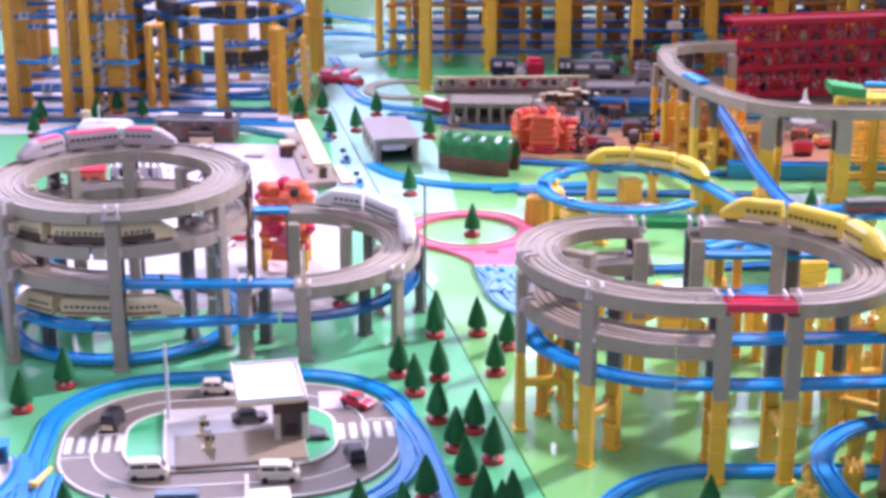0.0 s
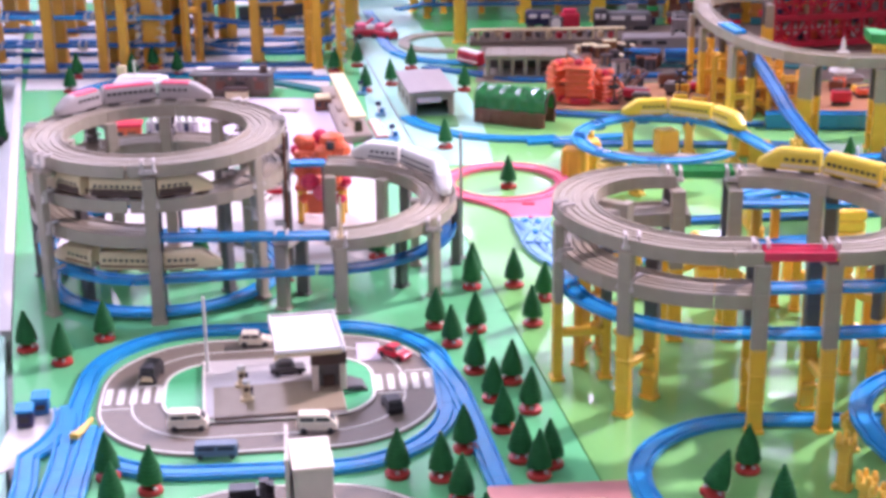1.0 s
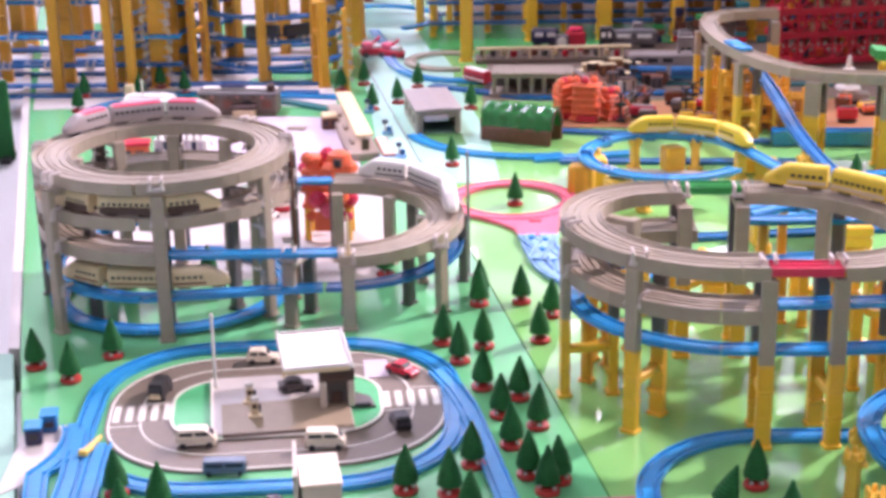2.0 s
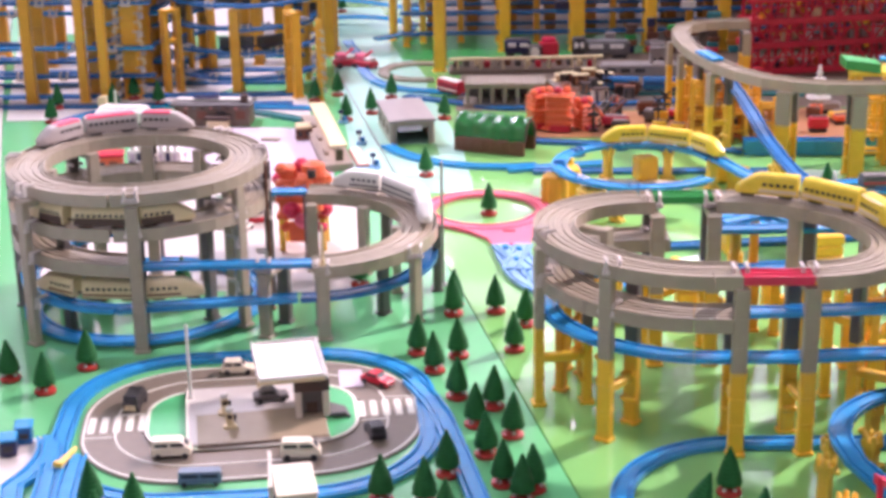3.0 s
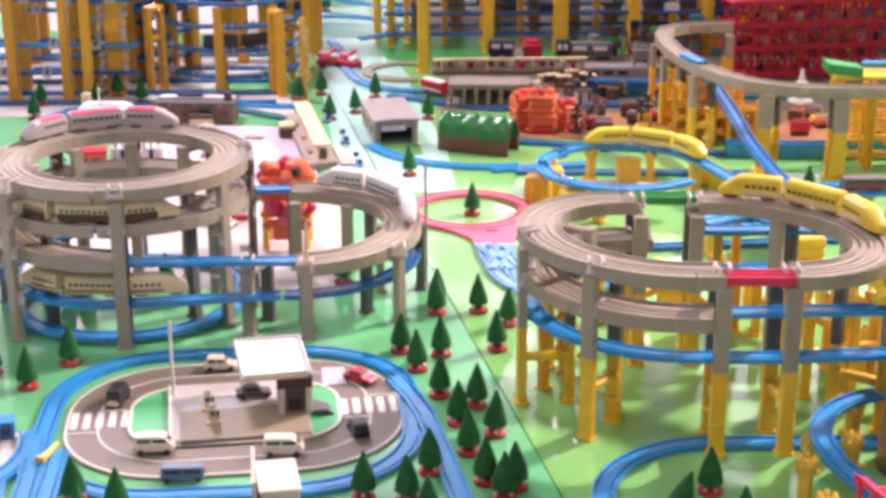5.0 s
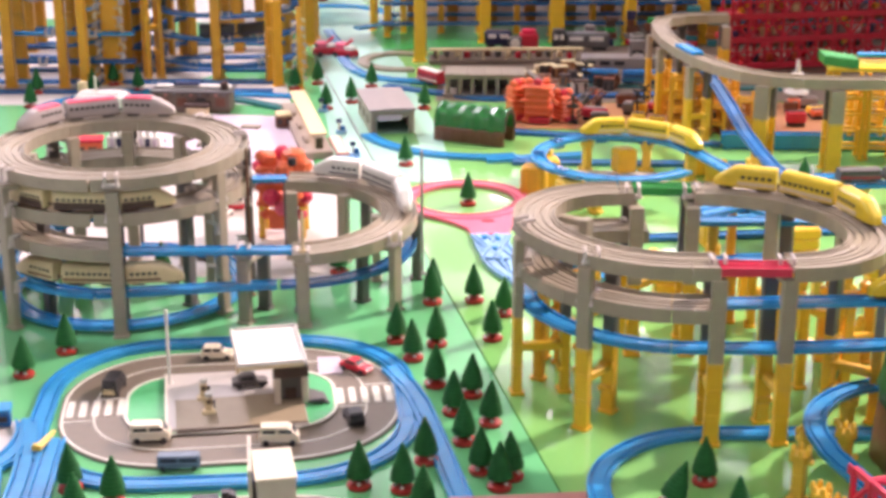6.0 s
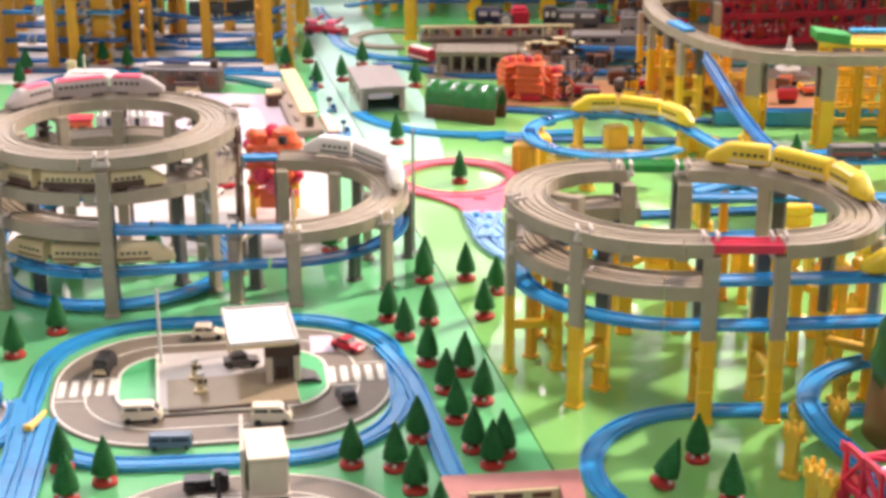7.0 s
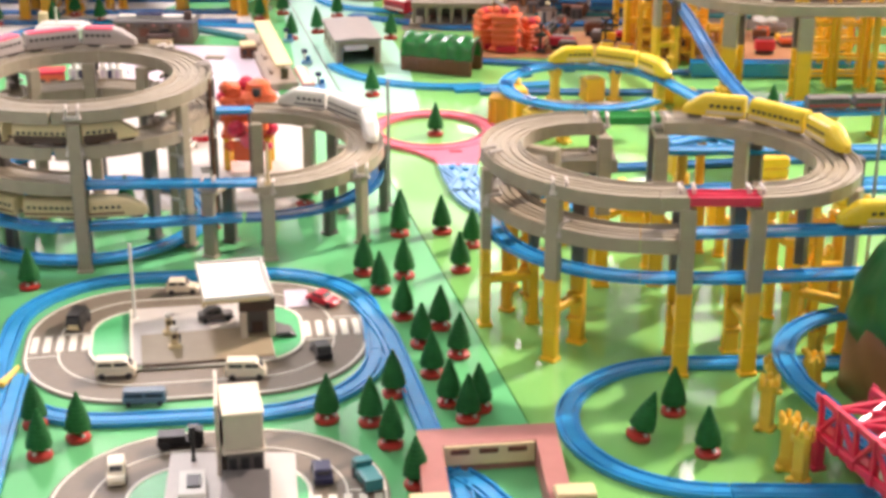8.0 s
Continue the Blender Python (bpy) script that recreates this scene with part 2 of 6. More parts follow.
def block_leg(off, z0, z1, leg, thick, foot=False, block=0.05):
    """A leg of stacked blocks in one skin: grooves at the joints, a flared foot."""
    def ring(w, d, z):
        w, d, c = w / 2, d / 2, min(w, d) * 0.12
        return [(-w + c, off - d, z), (w - c, off - d, z), (w, off - d + c, z), (w, off + d - c, z), (w - c, off + d, z), (-w + c, off + d, z), (-w, off + d - c, z), (-w, off - d + c, z)]
    n = max(1, round((z1 - z0) / block))
    dz = (z1 - z0) / n
    secs = []
    if foot:
        secs += [ring(leg * 1.22, thick * 1.5, z0), ring(leg * 1.22, thick * 1.5, z0 + 0.005)]
    for i in range(n):
        a, b = z0 + dz * i + (0.0055 if foot and i == 0 else 0.0), z0 + dz * (i + 1)
        for k, z in ((0.93, a), (1.0, a + 0.0015), (1.0, b - 0.0015), (0.93, b - 0.0001)):
            secs.append(ring(leg * k, thick * k, z))
    return Geo().sweep(secs)


def pier(x, y, turn, height, low, span=0.088, leg=0.026, material=None, lower=None, group="bridge piers", thick=0.017, one=False):
    """A gate-shaped bridge pier: two legs of stacked blocks and a cross beam; the lower part may be another colour. The outer leg stands at x, y."""
    material, lower = material or GREY, lower or YELLOW
    tint = "yellow" if low >= height else ("grey on yellow blocks" if low > 0 else "grey")
    ob = thing("bridge_pier", (x, y, 0), f"{tint} plastic bridge pier carrying raised toy rails", "bridge pier", group, turn)
    for off in ((0,) if one else (0, span)):
        for z0, z1, m, nm in ((0, min(low, height), lower, "lower_leg"), (low, height, material, "upper_leg")):
            if z1 - z0 < 0.01:
                continue
            foot = nm == "lower_leg" or low <= 0
            g = block_leg(off, z0, z1, leg, thick, foot)
            # the leg farther from the camera carries its shade as a darker grey
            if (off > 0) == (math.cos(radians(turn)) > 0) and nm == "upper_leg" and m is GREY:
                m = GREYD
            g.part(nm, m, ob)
    if not one:
        Geo().box(0, span / 2, height - 0.008, leg * 0.8, span, 0.012, 0, 0.002).part("cross_beam", material if low < height else lower, ob)
        if low > 0.06:
            Geo().box(0, span / 2, low * 0.62, leg * 0.62, span, 0.016, 0, 0.003).part("brace", lower, ob)
            for z in (low * 0.32, low * 0.64, low * 0.95):
                Geo().box(0, span - thick * 0.62, z, leg * 1.14, 0.010, 0.012, 0, 0.003).part("collar", lower, ob)
                Geo().box(0, 0, z + 0.010, leg * 1.07, thick * 1.10, 0.004, 0, 0.001).part("ring", lower, ob)
    return ob


# ---- toy vehicles ----
def side_loft(outline, half, inset=0.0025, shrink=0.9):
    """A body from its side outline (x, z), drawn out across and rounded off at both flanks."""
    cx = sum(p[0] for p in outline) / len(outline)
    cz = sum(p[1] for p in outline) / len(outline)
    secs = []
    for y, k in ((-half, shrink), (-half + inset, 1.0), (half - inset, 1.0), (half, shrink)):
        secs.append([(cx + (x - cx) * (k + (1 - k) * 0.5), y, cz + (z - cz) * k) for x, z in outline])
    return Geo().sweep(secs)


def wheel_geo(x, y, z, r, w):
    g = Geo()
    n = 12
    vs = [(x + r * math.cos(2 * math.pi * i / n), y + s * w / 2, z + r * math.sin(2 * math.pi * i / n)) for s in (-1, 1) for i in range(n)]
    vs += [(x + r * 0.55 * math.cos(2 * math.pi * i / n), y + s * (w / 2 + 0.0004), z + r * 0.55 * math.sin(2 * math.pi * i / n)) for s in (-1, 1) for i in range(n)]
    fs = []
    for i in range(n):
        j = (i + 1) % n
        fs += [(i, j, n + j, n + i), (i, j, 2 * n + j, 2 * n + i), (n + i, n + j, 3 * n + j, 3 * n + i)]
    fs += [tuple(range(2 * n, 3 * n)), tuple(range(3 * n, 4 * n))]
    return g.add(vs, fs)


CAR_SHAPES = {
    "coupe": ([(-0.034, 0.005), (-0.035, 0.013), (-0.031, 0.016), (0.030, 0.014), (0.035, 0.010), (0.034, 0.005)],
              [(-0.026, 0.0155), (-0.016, 0.0245), (0.004, 0.0245), (0.016, 0.0145)], [(-0.015, 0.0243), (-0.013, 0.0255), (0.002, 0.0255), (0.005, 0.0243)]),
    "hatch": ([(-0.032, 0.005), (-0.033, 0.015), (-0.030, 0.017), (0.028, 0.016), (0.033, 0.012), (0.033, 0.005)],
              [(-0.031, 0.0165), (-0.027, 0.027), (0.006, 0.027), (0.019, 0.0162)], [(-0.027, 0.0268), (-0.025, 0.0285), (0.004, 0.0285), (0.007, 0.0268)]),
    "van": ([(-0.036, 0.006), (-0.037, 0.020), (-0.035, 0.022), (0.034, 0.021), (0.036, 0.014), (0.036, 0.006)],
            [(-0.035, 0.0215), (-0.034, 0.032), (0.022, 0.032), (0.034, 0.0205)], [(-0.035, 0.0315), (-0.033, 0.036), (0.018, 0.036), (0.023, 0.0315)]),
    "truck": ([(-0.038, 0.008), (-0.038, 0.015), (0.038, 0.015), (0.038, 0.008)],
              [(0.012, 0.015), (0.012, 0.034), (0.030, 0.034), (0.037, 0.024), (0.037, 0.015)], [(-0.037, 0.0145), (-0.037, 0.026), (0.008, 0.026), (0.008, 0.0145)]),
    "bus": ([(-0.045, 0.006), (-0.046, 0.018), (0.046, 0.018), (0.045, 0.006)],
            [(-0.045, 0.0175), (-0.044, 0.030), (0.043, 0.030), (0.045, 0.0175)], [(-0.045, 0.0295), (-0.043, 0.034), (0.041, 0.034), (0.044, 0.0295)]),
}


def toy_car(at, turn, shape, paint, label, roof=None, glass=None):
    ob = thing("toy_car", at, label, "toy car", "toy cars on the road", turn)
    low, cab, top = CAR_SHAPES[shape]
    body = side_loft(low, 0.0145).part("body", paint, ob)
    if shape == "truck":
        side_loft(cab, 0.0135).part("cab", paint, ob)
        side_loft(top, 0.0145).part("load_box", roof or paint, ob)
        Geo().box(0.0335, 0, 0.0275, 0.008, 0.022, 0.007, 0, 0.001).part("windscreen", BLACK, ob)
    else:
        side_loft(cab, 0.0132).part("cabin", roof or paint, ob)
        side_loft(top, 0.0125).part("roof", roof or paint, ob)
        zc = (cab[0][1] + cab[1][1]) / 2 + 0.0005
        zh = (cab[1][1] - cab[0][1]) * 0.62
        xa, xb = (cab[0][0] + cab[1][0]) / 2 + 0.003, (cab[2][0] + cab[3][0]) / 2 - 0.003
        for s in (-1, 1):
            for k in range(2):
                w = (xb - xa) / 2
                Geo().box(xa + w * (k + 0.5), s * 0.0131, zc, w * 0.84, 0.0014, zh, 0, 0.0005).part("side_window", BLACK, ob)
        Geo().add([(xb + 0.0022, -0.010, zc - zh * 0.55), (xb + 0.0022 + 0.004, -0.010, zc - zh * 0.6), (xb + 0.0022 + 0.004, 0.010, zc - zh * 0.6), (xb + 0.0022, 0.010, zc - zh * 0.55),
                   (xb - 0.003, -0.0095, zc + zh * 0.62), (xb + 0.0005, -0.0095, zc + zh * 0.62), (xb + 0.0005, 0.0095, zc + zh * 0.62), (xb - 0.003, 0.0095, zc + zh * 0.62)],
                  [(0, 1, 2, 3), (4, 5, 6, 7), (0, 1, 5, 4), (1, 2, 6, 5), (2, 3, 7, 6), (3, 0, 4, 7)]).part("windscreen", BLACK, ob)
        Geo().box((cab[0][0] + cab[1][0]) / 2 + 0.0006, 0, zc, 0.002, 0.019, zh, 0, 0.0005).part("rear_window", BLACK, ob)
    x1 = low[-1][0]
    for s in (-1, 1):
        Geo().box(x1 - 0.0005, s * 0.0095, 0.0105, 0.003, 0.005, 0.003, 0, 0.0008).part("headlight", PRINT, ob)
        for x in (x1 - 0.012, -x1 + 0.012):
            wheel_geo(x, s * 0.0135, 0.0058 if shape != "truck" else 0.0085, 0.0058 if shape != "truck" else 0.0085, 0.004).part("wheel", BLACK, ob)
    Geo().box(0, 0, 0.0065, 2 * x1 - 0.004, 0.022, 0.004, 0, 0.001).part("chassis", BLACK, ob)
    return ob


def coach_ring(x, w, h, z0=0.0):
    return [(x, y * w, z0 + z * h) for y, z in ((-0.88, 0), (-0.97, 0.05), (-1, 0.14), (-0.99, 0.56), (-0.95, 0.72), (-0.85, 0.86), (-0.66, 0.95), (-0.36, 0.99), (0.36, 0.99), (0.66, 0.95), (0.85, 0.86), (0.95, 0.72), (0.99, 0.56), (1, 0.14), (0.97, 0.05), (0.88, 0))]


def coach(train, p, q, paint, skirt, band, nose=0, w=0.0178, h=0.046, roof=None, band_h=0.0045):
    """One carriage standing from p to q; nose 1 or -1 gives it a long sloping front."""
    p, q = Vector(p), Vector(q)
    d = q - p
    length = d.length
    m = Matrix.Translation((p + q) / 2) @ d.to_track_quat("X", "Z").to_matrix().to_4x4()
    half = length / 2 - 0.002
    xs = [(-half, 0.93, 0.95), (-half + 0.002, 1, 1)]
    if nose:
        xs += [(half - 0.058, 1, 1), (half - 0.045, 0.99, 0.99), (half - 0.034, 0.96, 0.90), (half - 0.022, 0.88, 0.70), (half - 0.011, 0.74, 0.52), (half - 0.003, 0.55, 0.37), (half, 0.36, 0.26)]
    else:
        xs += [(half - 0.002, 1, 1), (half, 0.93, 0.95)]
    secs = [coach_ring(x, w * a, (h - 0.006) * b, 0.006) for x, a, b in xs]
    k = -1 if nose < 0 else 1
    if k < 0:
        secs = [[(-x, -y, z) for x, y, z in s] for s in secs]
    car = Geo().sweep(secs).part("carriage", paint, train, smooth=False)
    car.matrix_basis = m
    end = half - 0.050 if nose else half - 0.006
    x0, x1 = (-half + 0.006, end)
    if k < 0:
        x0, x1 = -x1, -x0
    n = max(2, int((x1 - x0) / 0.011))
    for s in (-1, 1):
        if band is not None:
            Geo().box((x0 + x1) / 2, s * (w + 0.0002), 0.0145, x1 - x0 + 0.008, 0.0011, band_h, 0, 0.0003).part("stripe", band, car)
        for i in range(n):
            x = x0 + (x1 - x0) * (i + 0.5) / n
            Geo().box(x, s * (w + 0.0001), 0.0268, (x1 - x0) / n * 0.62, 0.0012, 0.0062, 0, 0.0004).part("window", BLACK, car)
    for x in (-half * 0.6, half * 0.6):
        Geo().box(x, 0, 0.0045, 0.026, 0.022, 0.008, 0, 0.001).part("bogie", skirt, car)
    if nose:
        xw = k * (half - 0.0345)
        Geo().box(xw, 0, h * 0.80, 0.010, w * 1.1, 0.006, 0, 0.002).part("windscreen", BLACK, car)
        for s in (-1, 1):
            Geo().box(k * (half - 0.012), s * w * 0.62, h * 0.40, 0.004, 0.004, 0.003, 0, 0.001).part("headlight", PRINT, car)
    if roof is not None:
        r0, r1 = (-half + 0.003, (half - 0.047) if nose else half - 0.003)
        if k < 0:
            r0, r1 = -r1, -r0
        Geo().box((r0 + r1) / 2, 0, h - 0.0035, r1 - r0, w * 1.62, 0.0075, 0, 0.003).part("roof", roof, car)
    return car


def along(pts, s):
    """The point s metres along a line of points."""
    for a, b in zip(pts, pts[1:]):
        a, b = Vector(a), Vector(b)
        l = (b - a).length
        if s <= l:
            return a + (b - a) * (s / l)
        s -= l
    return Vector(pts[-1])


def toy_train(pts, label, paint, skirt, band, cars=3, car_len=0.118, start=0.0, noses=True, lift=0.003, roof=None, h=0.046, gap=0.010, band_h=0.0045):
    """A train of rigid carriages standing along a line of rail points."""
    ob = thing("toy_train", (0, 0, 0), label, "toy train")
    s = start
    ends = []
    for i in range(cars):
        p, q = along(pts, s), along(pts, s + car_len)
        p, q = p + Vector((0, 0, lift)), q + Vector((0, 0, lift))
        nose = 0
        if noses:
            nose = -1 if i == 0 else (1 if i == cars - 1 else 0)
        coach(ob, p, q, paint, skirt, band, nose, h=h, roof=roof, band_h=band_h)
        ends.append((p, q))
        s += car_len + gap
    for (a, b), (c, d) in zip(ends, ends[1:]):
        Geo().rod(b + Vector((0, 0, 0.012)) - (b - a).normalized() * 0.004, c + Vector((0, 0, 0.012)) + (d - c).normalized() * 0.004, 0.0035, 8).part("coupling", skirt, ob)
    return ob


# ================= setting =================
def slab(name, outline, z0, z1, material, label, kind="structure", category=""):
    ob = Geo().prism(outline, z0, z1).part(name, material)
    return tagged(ob, label, category or name.split("_")[0], kind=kind)


slab("floor", [(-12, -6), (12, -6), (12, 30), (-12, 30)], -0.12, -0.06, FLOORM, "pale polished hall floor round the toy railway")
# two sheets meet along a seam
SEAM = lambda y: 0.062 - 0.219 * (y - 2.56)
slab("ground", [(SEAM(1.0) + 0.0015, 1.0), (3.2, 1.0), (3.2, 9.5), (SEAM(9.5) + 0.0015, 9.5)], -0.06, 0.0, SHEET, "glossy green plastic sheet under the toy railway")
slab("ground", [(-0.42, 1.0), (SEAM(1.0) - 0.0015, 1.0), (SEAM(9.5) - 0.0015, 9.5), (-2.85, 9.5), (-1.75, 5.4), (-0.985, 2.79)], -0.06, 0.0, MINT,
     "glossy mint-green plastic sheet under the toy railway")
LEDGE = plastic("pale_mint_ledge", (0.58, 0.78, 0.68), 0.18, vary=0.06, scale=4, bump=0.02)
slab("ledge", [(-0.86, 1.0), (-0.4335, 1.0), (-0.998, 2.785), (-1.30, 2.785)], -0.06, -0.0005, LEDGE, "pale mint plastic ledge beside the green sheet", category="ledge")
# the strip's own pale mint, with glare put into the same colour
PALEPTS = [(-0.06, 3.93), (-0.08, 4.18), (-0.10, 4.40), (-0.17, 4.80), (-0.23, 5.10), (-0.24, 5.30), (-0.30, 5.58), (-0.36, 5.95), (-0.50, 6.7), (-0.76, 6.7), (-0.66, 6.12), (-0.585, 5.5), (-0.50, 4.9), (-0.45, 4.55), (-0.40, 4.19), (-0.37, 3.93)]
slab("pale_strip", PALEPTS, 0.0, 0.0012, PALE, "pale mint plastic strip along the sheet, glare in its colour", category="strip")
slab("seam_line", [(SEAM(3.90) - 0.0022, 3.90), (SEAM(3.90) + 0.0022, 3.90), (SEAM(6.1) + 0.0022, 6.1), (SEAM(6.1) - 0.0022, 6.1)], 0.0, 0.0020, GREYD, "dark seam between two plastic strips", category="seam")
# off-white slabs: the sheet's white glare round the towers, put into colour
slab("white_boards", [(-0.76, 4.77), (-0.575, 4.72), (-0.63, 5.06), (-1.0, 5.08), (-1.015, 4.965)], 0.0, 0.0012, OFFWHITE, "white slab under the round tower, sheet glare in its colour", category="board")
slab("white_boards", [(-1.545, 4.74), (-1.24, 4.76), (-1.20, 4.93), (-1.02, 4.96), (-0.72, 5.5), (-0.88, 6.4), (-1.2, 8.6), (-2.55, 8.6)], 0.0, 0.0014, OFFWHITE, "white slab under the yellow tower, sheet glare in its colour", category="board")
for nm, a, b in (("wall_north", (-12, 30), (12, 30.2)), ("wall_south", (-12, -6.2), (12, -6)), ("wall_west", (-12.2, -6.2), (-12, 30.2)), ("wall_east", (12, -6.2), (12.2, 30.2))):
    slab(nm, [a, (b[0], a[1]), b, (a[0], b[1])], -0.12, 3.4, WALLM, "plain pale hall wall", category="wall")
slab("ceiling", [(-12.2, -6.2), (12.2, -6.2), (12.2, 30.2), (-12.2, 30.2)], 3.4, 3.5, WALLM, "plain white hall ceiling")
lamp = thing("ceiling_light", (-7.5, 7.0, 3.4), "long white ceiling light panel", "ceiling light", "ceiling lights")
Geo().box(0, 0, -0.03, 2.5, 0.62, 0.06, 0, 0.01).part("housing", WHITE, lamp)
Geo().box(0, 0, -0.065, 2.4, 0.54, 0.014).part("diffuser", LAMPM, lamp)
for i in range(5):
    for k in range(-6, 13):
        if (i or k) and (k >= 0 or k < -2):
            copy_thing(lamp, pose(-7.5 + 3.4 * i, 7.0 + 1.7 * k, 3.4))

dl = thing("downlight", (-3.1, 7.85, 3.4), "small round ceiling downlight", "downlight", "downlights")
Geo().lathe(0, 0, [(0.17, 0.0), (0.17, -0.02), (0.15, -0.03)], 20).part("ring", WHITE, dl)
Geo().lathe(0, 0, [(0.145, -0.031), (0.145, -0.036), (0.12, -0.038)], 20).part("diffuser", SPOTM, dl)
for i in range(7):
    for k in range(5):
        if i or k:
            copy_thing(dl, pose(-3.1 + 1.13 * i + 0.3 * (k % 2), 7.85 + 1.7 * k, 3.4))


# ================= right spiral =================
def oval(cx, cy, r, half, shear=0.0, z=0.0, step=7.5, z_of=None):
    """Points of a rounded oval, counter-clockwise from the right end of the front straight."""
    pts = [(half + r * math.cos(radians(a)), r * math.sin(radians(a))) for a in np.arange(-90, 90.1, step)]
    pts += [(-half + r * math.cos(radians(a)), r * math.sin(radians(a))) for a in np.arange(90, 270.1, step)]
    pts.append(pts[0])
    return [(cx + x - shear * y, cy + y, z) for x, y in pts]


RC = (0.396, 2.632)
RR, RH, RS = 0.2065, 0.081, 0.20
rise = thing("spiral_railway", (0, 0, 0), "oval spiral of grey and blue toy rails raised on piers", "toy railway")
top = oval(*RC, RR, RH, RS, 0.318)
rail_run(rise, top[:25], THIN, GREY)
rail_run(rise, top[25:50], THIN, GREY)
yb, yf, zt = RC[1] + RR, RC[1] - RR, 0.318
rail_run(rise, [(0.436, yb, zt), (0.412, yb, zt)], THIN, GREY)
rail_run(rise, [(0.300, yb, zt), (0.274, yb, zt)], THIN, GREY)
rail_run(rise, [(0.412, yb + 0.0175, zt), (0.300, yb + 0.0175, zt)], SLIM, GREEN, "green_piece")
rail_run(rise, [(0.356, yf, zt), (0.402, yf, zt)], THIN, GREY)
rail_run(rise, [(0.402, yf - 0.0175, zt), (0.518, yf - 0.0175, zt)], SLIM, RED, "red_piece")
mid = oval(*RC, RR, RH, RS, 0.243)
rail_run(rise, [(0.330, RC[1] + RR, 0.243)] + mid[25:50] + [(0.396, RC[1] - RR, 0.243)], THIN, GREY)
low = oval(RC[0], RC[1], RR + 0.012, RH, RS, 0.246)
rail_run(rise, lerp_line((0.395, 2.410, 0.246), (1.15, 2.455, 0.250), 13), SINGLE, BLUE)
rail_run(rise, lerp_line((1.15, 2.86, 0.246), (0.42, 2.852, 0.246), 12), SINGLE, BLUE)
base_run = oval(RC[0], RC[1], RR + 0.012, RH, RS, 0.165)
rail_run(rise, base_run[24:51], SINGLE, BLUE)
rail_run(rise, lerp_line((0.50, 2.414, 0.165), (1.15, 2.47, 0.170), 12), SINGLE, BLUE)
rail_run(rise, lerp_line((1.15, 2.87, 0.165), (0.42, 2.851, 0.165), 12), SINGLE, BLUE)


def pier_to(x, y, cx, cy, *args, **kw):
    t = math.degrees(math.atan2(cy - y, cx - x)) - 90
    return pier(x, y, t, *args, **kw)


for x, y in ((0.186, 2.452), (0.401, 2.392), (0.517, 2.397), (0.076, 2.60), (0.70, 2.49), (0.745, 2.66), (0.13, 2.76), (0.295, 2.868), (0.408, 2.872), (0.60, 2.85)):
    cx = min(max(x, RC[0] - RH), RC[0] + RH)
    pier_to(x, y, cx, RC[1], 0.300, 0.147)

# ================= left spiral =================
LC, LR = (-0.748, 3.118), 0.2295
left = thing("spiral_railway", (0, 0, 0), "round spiral of grey and blue toy rails raised on grey piers", "toy railway")
rail_run(left, arc(*LC, LR, -90, 270, 0.3225, 0.3225), DECK, GREY)


def ring_two(r, a0, a1):
    """The second deck, which sinks a little towards its back."""
    n = int(abs(a1 - a0) / 7.5)
    angles = [radians(a0 + (a1 - a0) * i / n) for i in range(n + 1)]
    return [(LC[0] + r * math.cos(a), LC[1] + r * math.sin(a), 0.2515 - 0.0058 * (1 + math.sin(a))) for a in angles]


rail_run(left, ring_two(LR, -90, 270), DECK, GREY)
rail_run(left, arc(*LC, LR, 60, 277, 0.204, 0.178), DECK, GREY)
rail_run(left, lerp_line((-0.715, 2.890, 0.162), (-0.37, 2.940, 0.150)), SINGLE, BLUE)
rail_run(left, arc(-0.385, 3.165, 0.222, -86, 90, 0.152, 0.172) + [(-0.43, 3.387, 0.172)], DECK, GREY)
rail_run(left, lerp_line((-0.43, 3.383, 0.168), (-0.60, 3.345, 0.176)), SINGLE, BLUE)
rail_run(left, arc(LC[0], LC[1], LR + 0.012, 90, 268, 0.092, 0.077), SINGLE, BLUE)
rail_run(left, lerp_line((-0.756, 2.877, 0.077), (-0.40, 2.925, 0.082)), SINGLE, BLUE)
rail_run(left, arc(-0.385, 3.165, 0.240, -92, 45, 0.082, 0.093), SINGLE, BLUED)
rail_run(left, arc(LC[0], LC[1], LR + 0.012, -90, 270, 0.009, 0.009), SINGLE, BLUE)
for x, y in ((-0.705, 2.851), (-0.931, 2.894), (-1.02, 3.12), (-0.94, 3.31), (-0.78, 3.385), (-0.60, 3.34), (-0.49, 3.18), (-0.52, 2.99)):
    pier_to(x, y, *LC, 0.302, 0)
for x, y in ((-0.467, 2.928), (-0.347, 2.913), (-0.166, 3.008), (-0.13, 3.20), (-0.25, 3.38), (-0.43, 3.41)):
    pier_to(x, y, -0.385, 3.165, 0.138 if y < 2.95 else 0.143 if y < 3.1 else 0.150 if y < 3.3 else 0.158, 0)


# ================= ground tracks =================
def ground_track(label, pts, material=BLUE, profile=SINGLE, chunk=6):
    ob = thing("toy_railway", (0, 0, 0), label, "toy railway")
    rail_run(ob, pts, profile, material, chunk=chunk)
    return ob


def rounded(cx, cy, hx, hy, r, z=0.001, step=7.5):
    pts = []
    for sx, sy, a0 in ((1, -1, -90), (1, 1, 0), (-1, 1, 90), (-1, -1, 180)):
        pts += [(cx + sx * (hx - r) + r * math.cos(radians(a)), cy + sy * (hy - r) + r * math.sin(radians(a)), z) for a in np.arange(a0, a0 + 90.1, step)]
    return pts + [pts[0]]


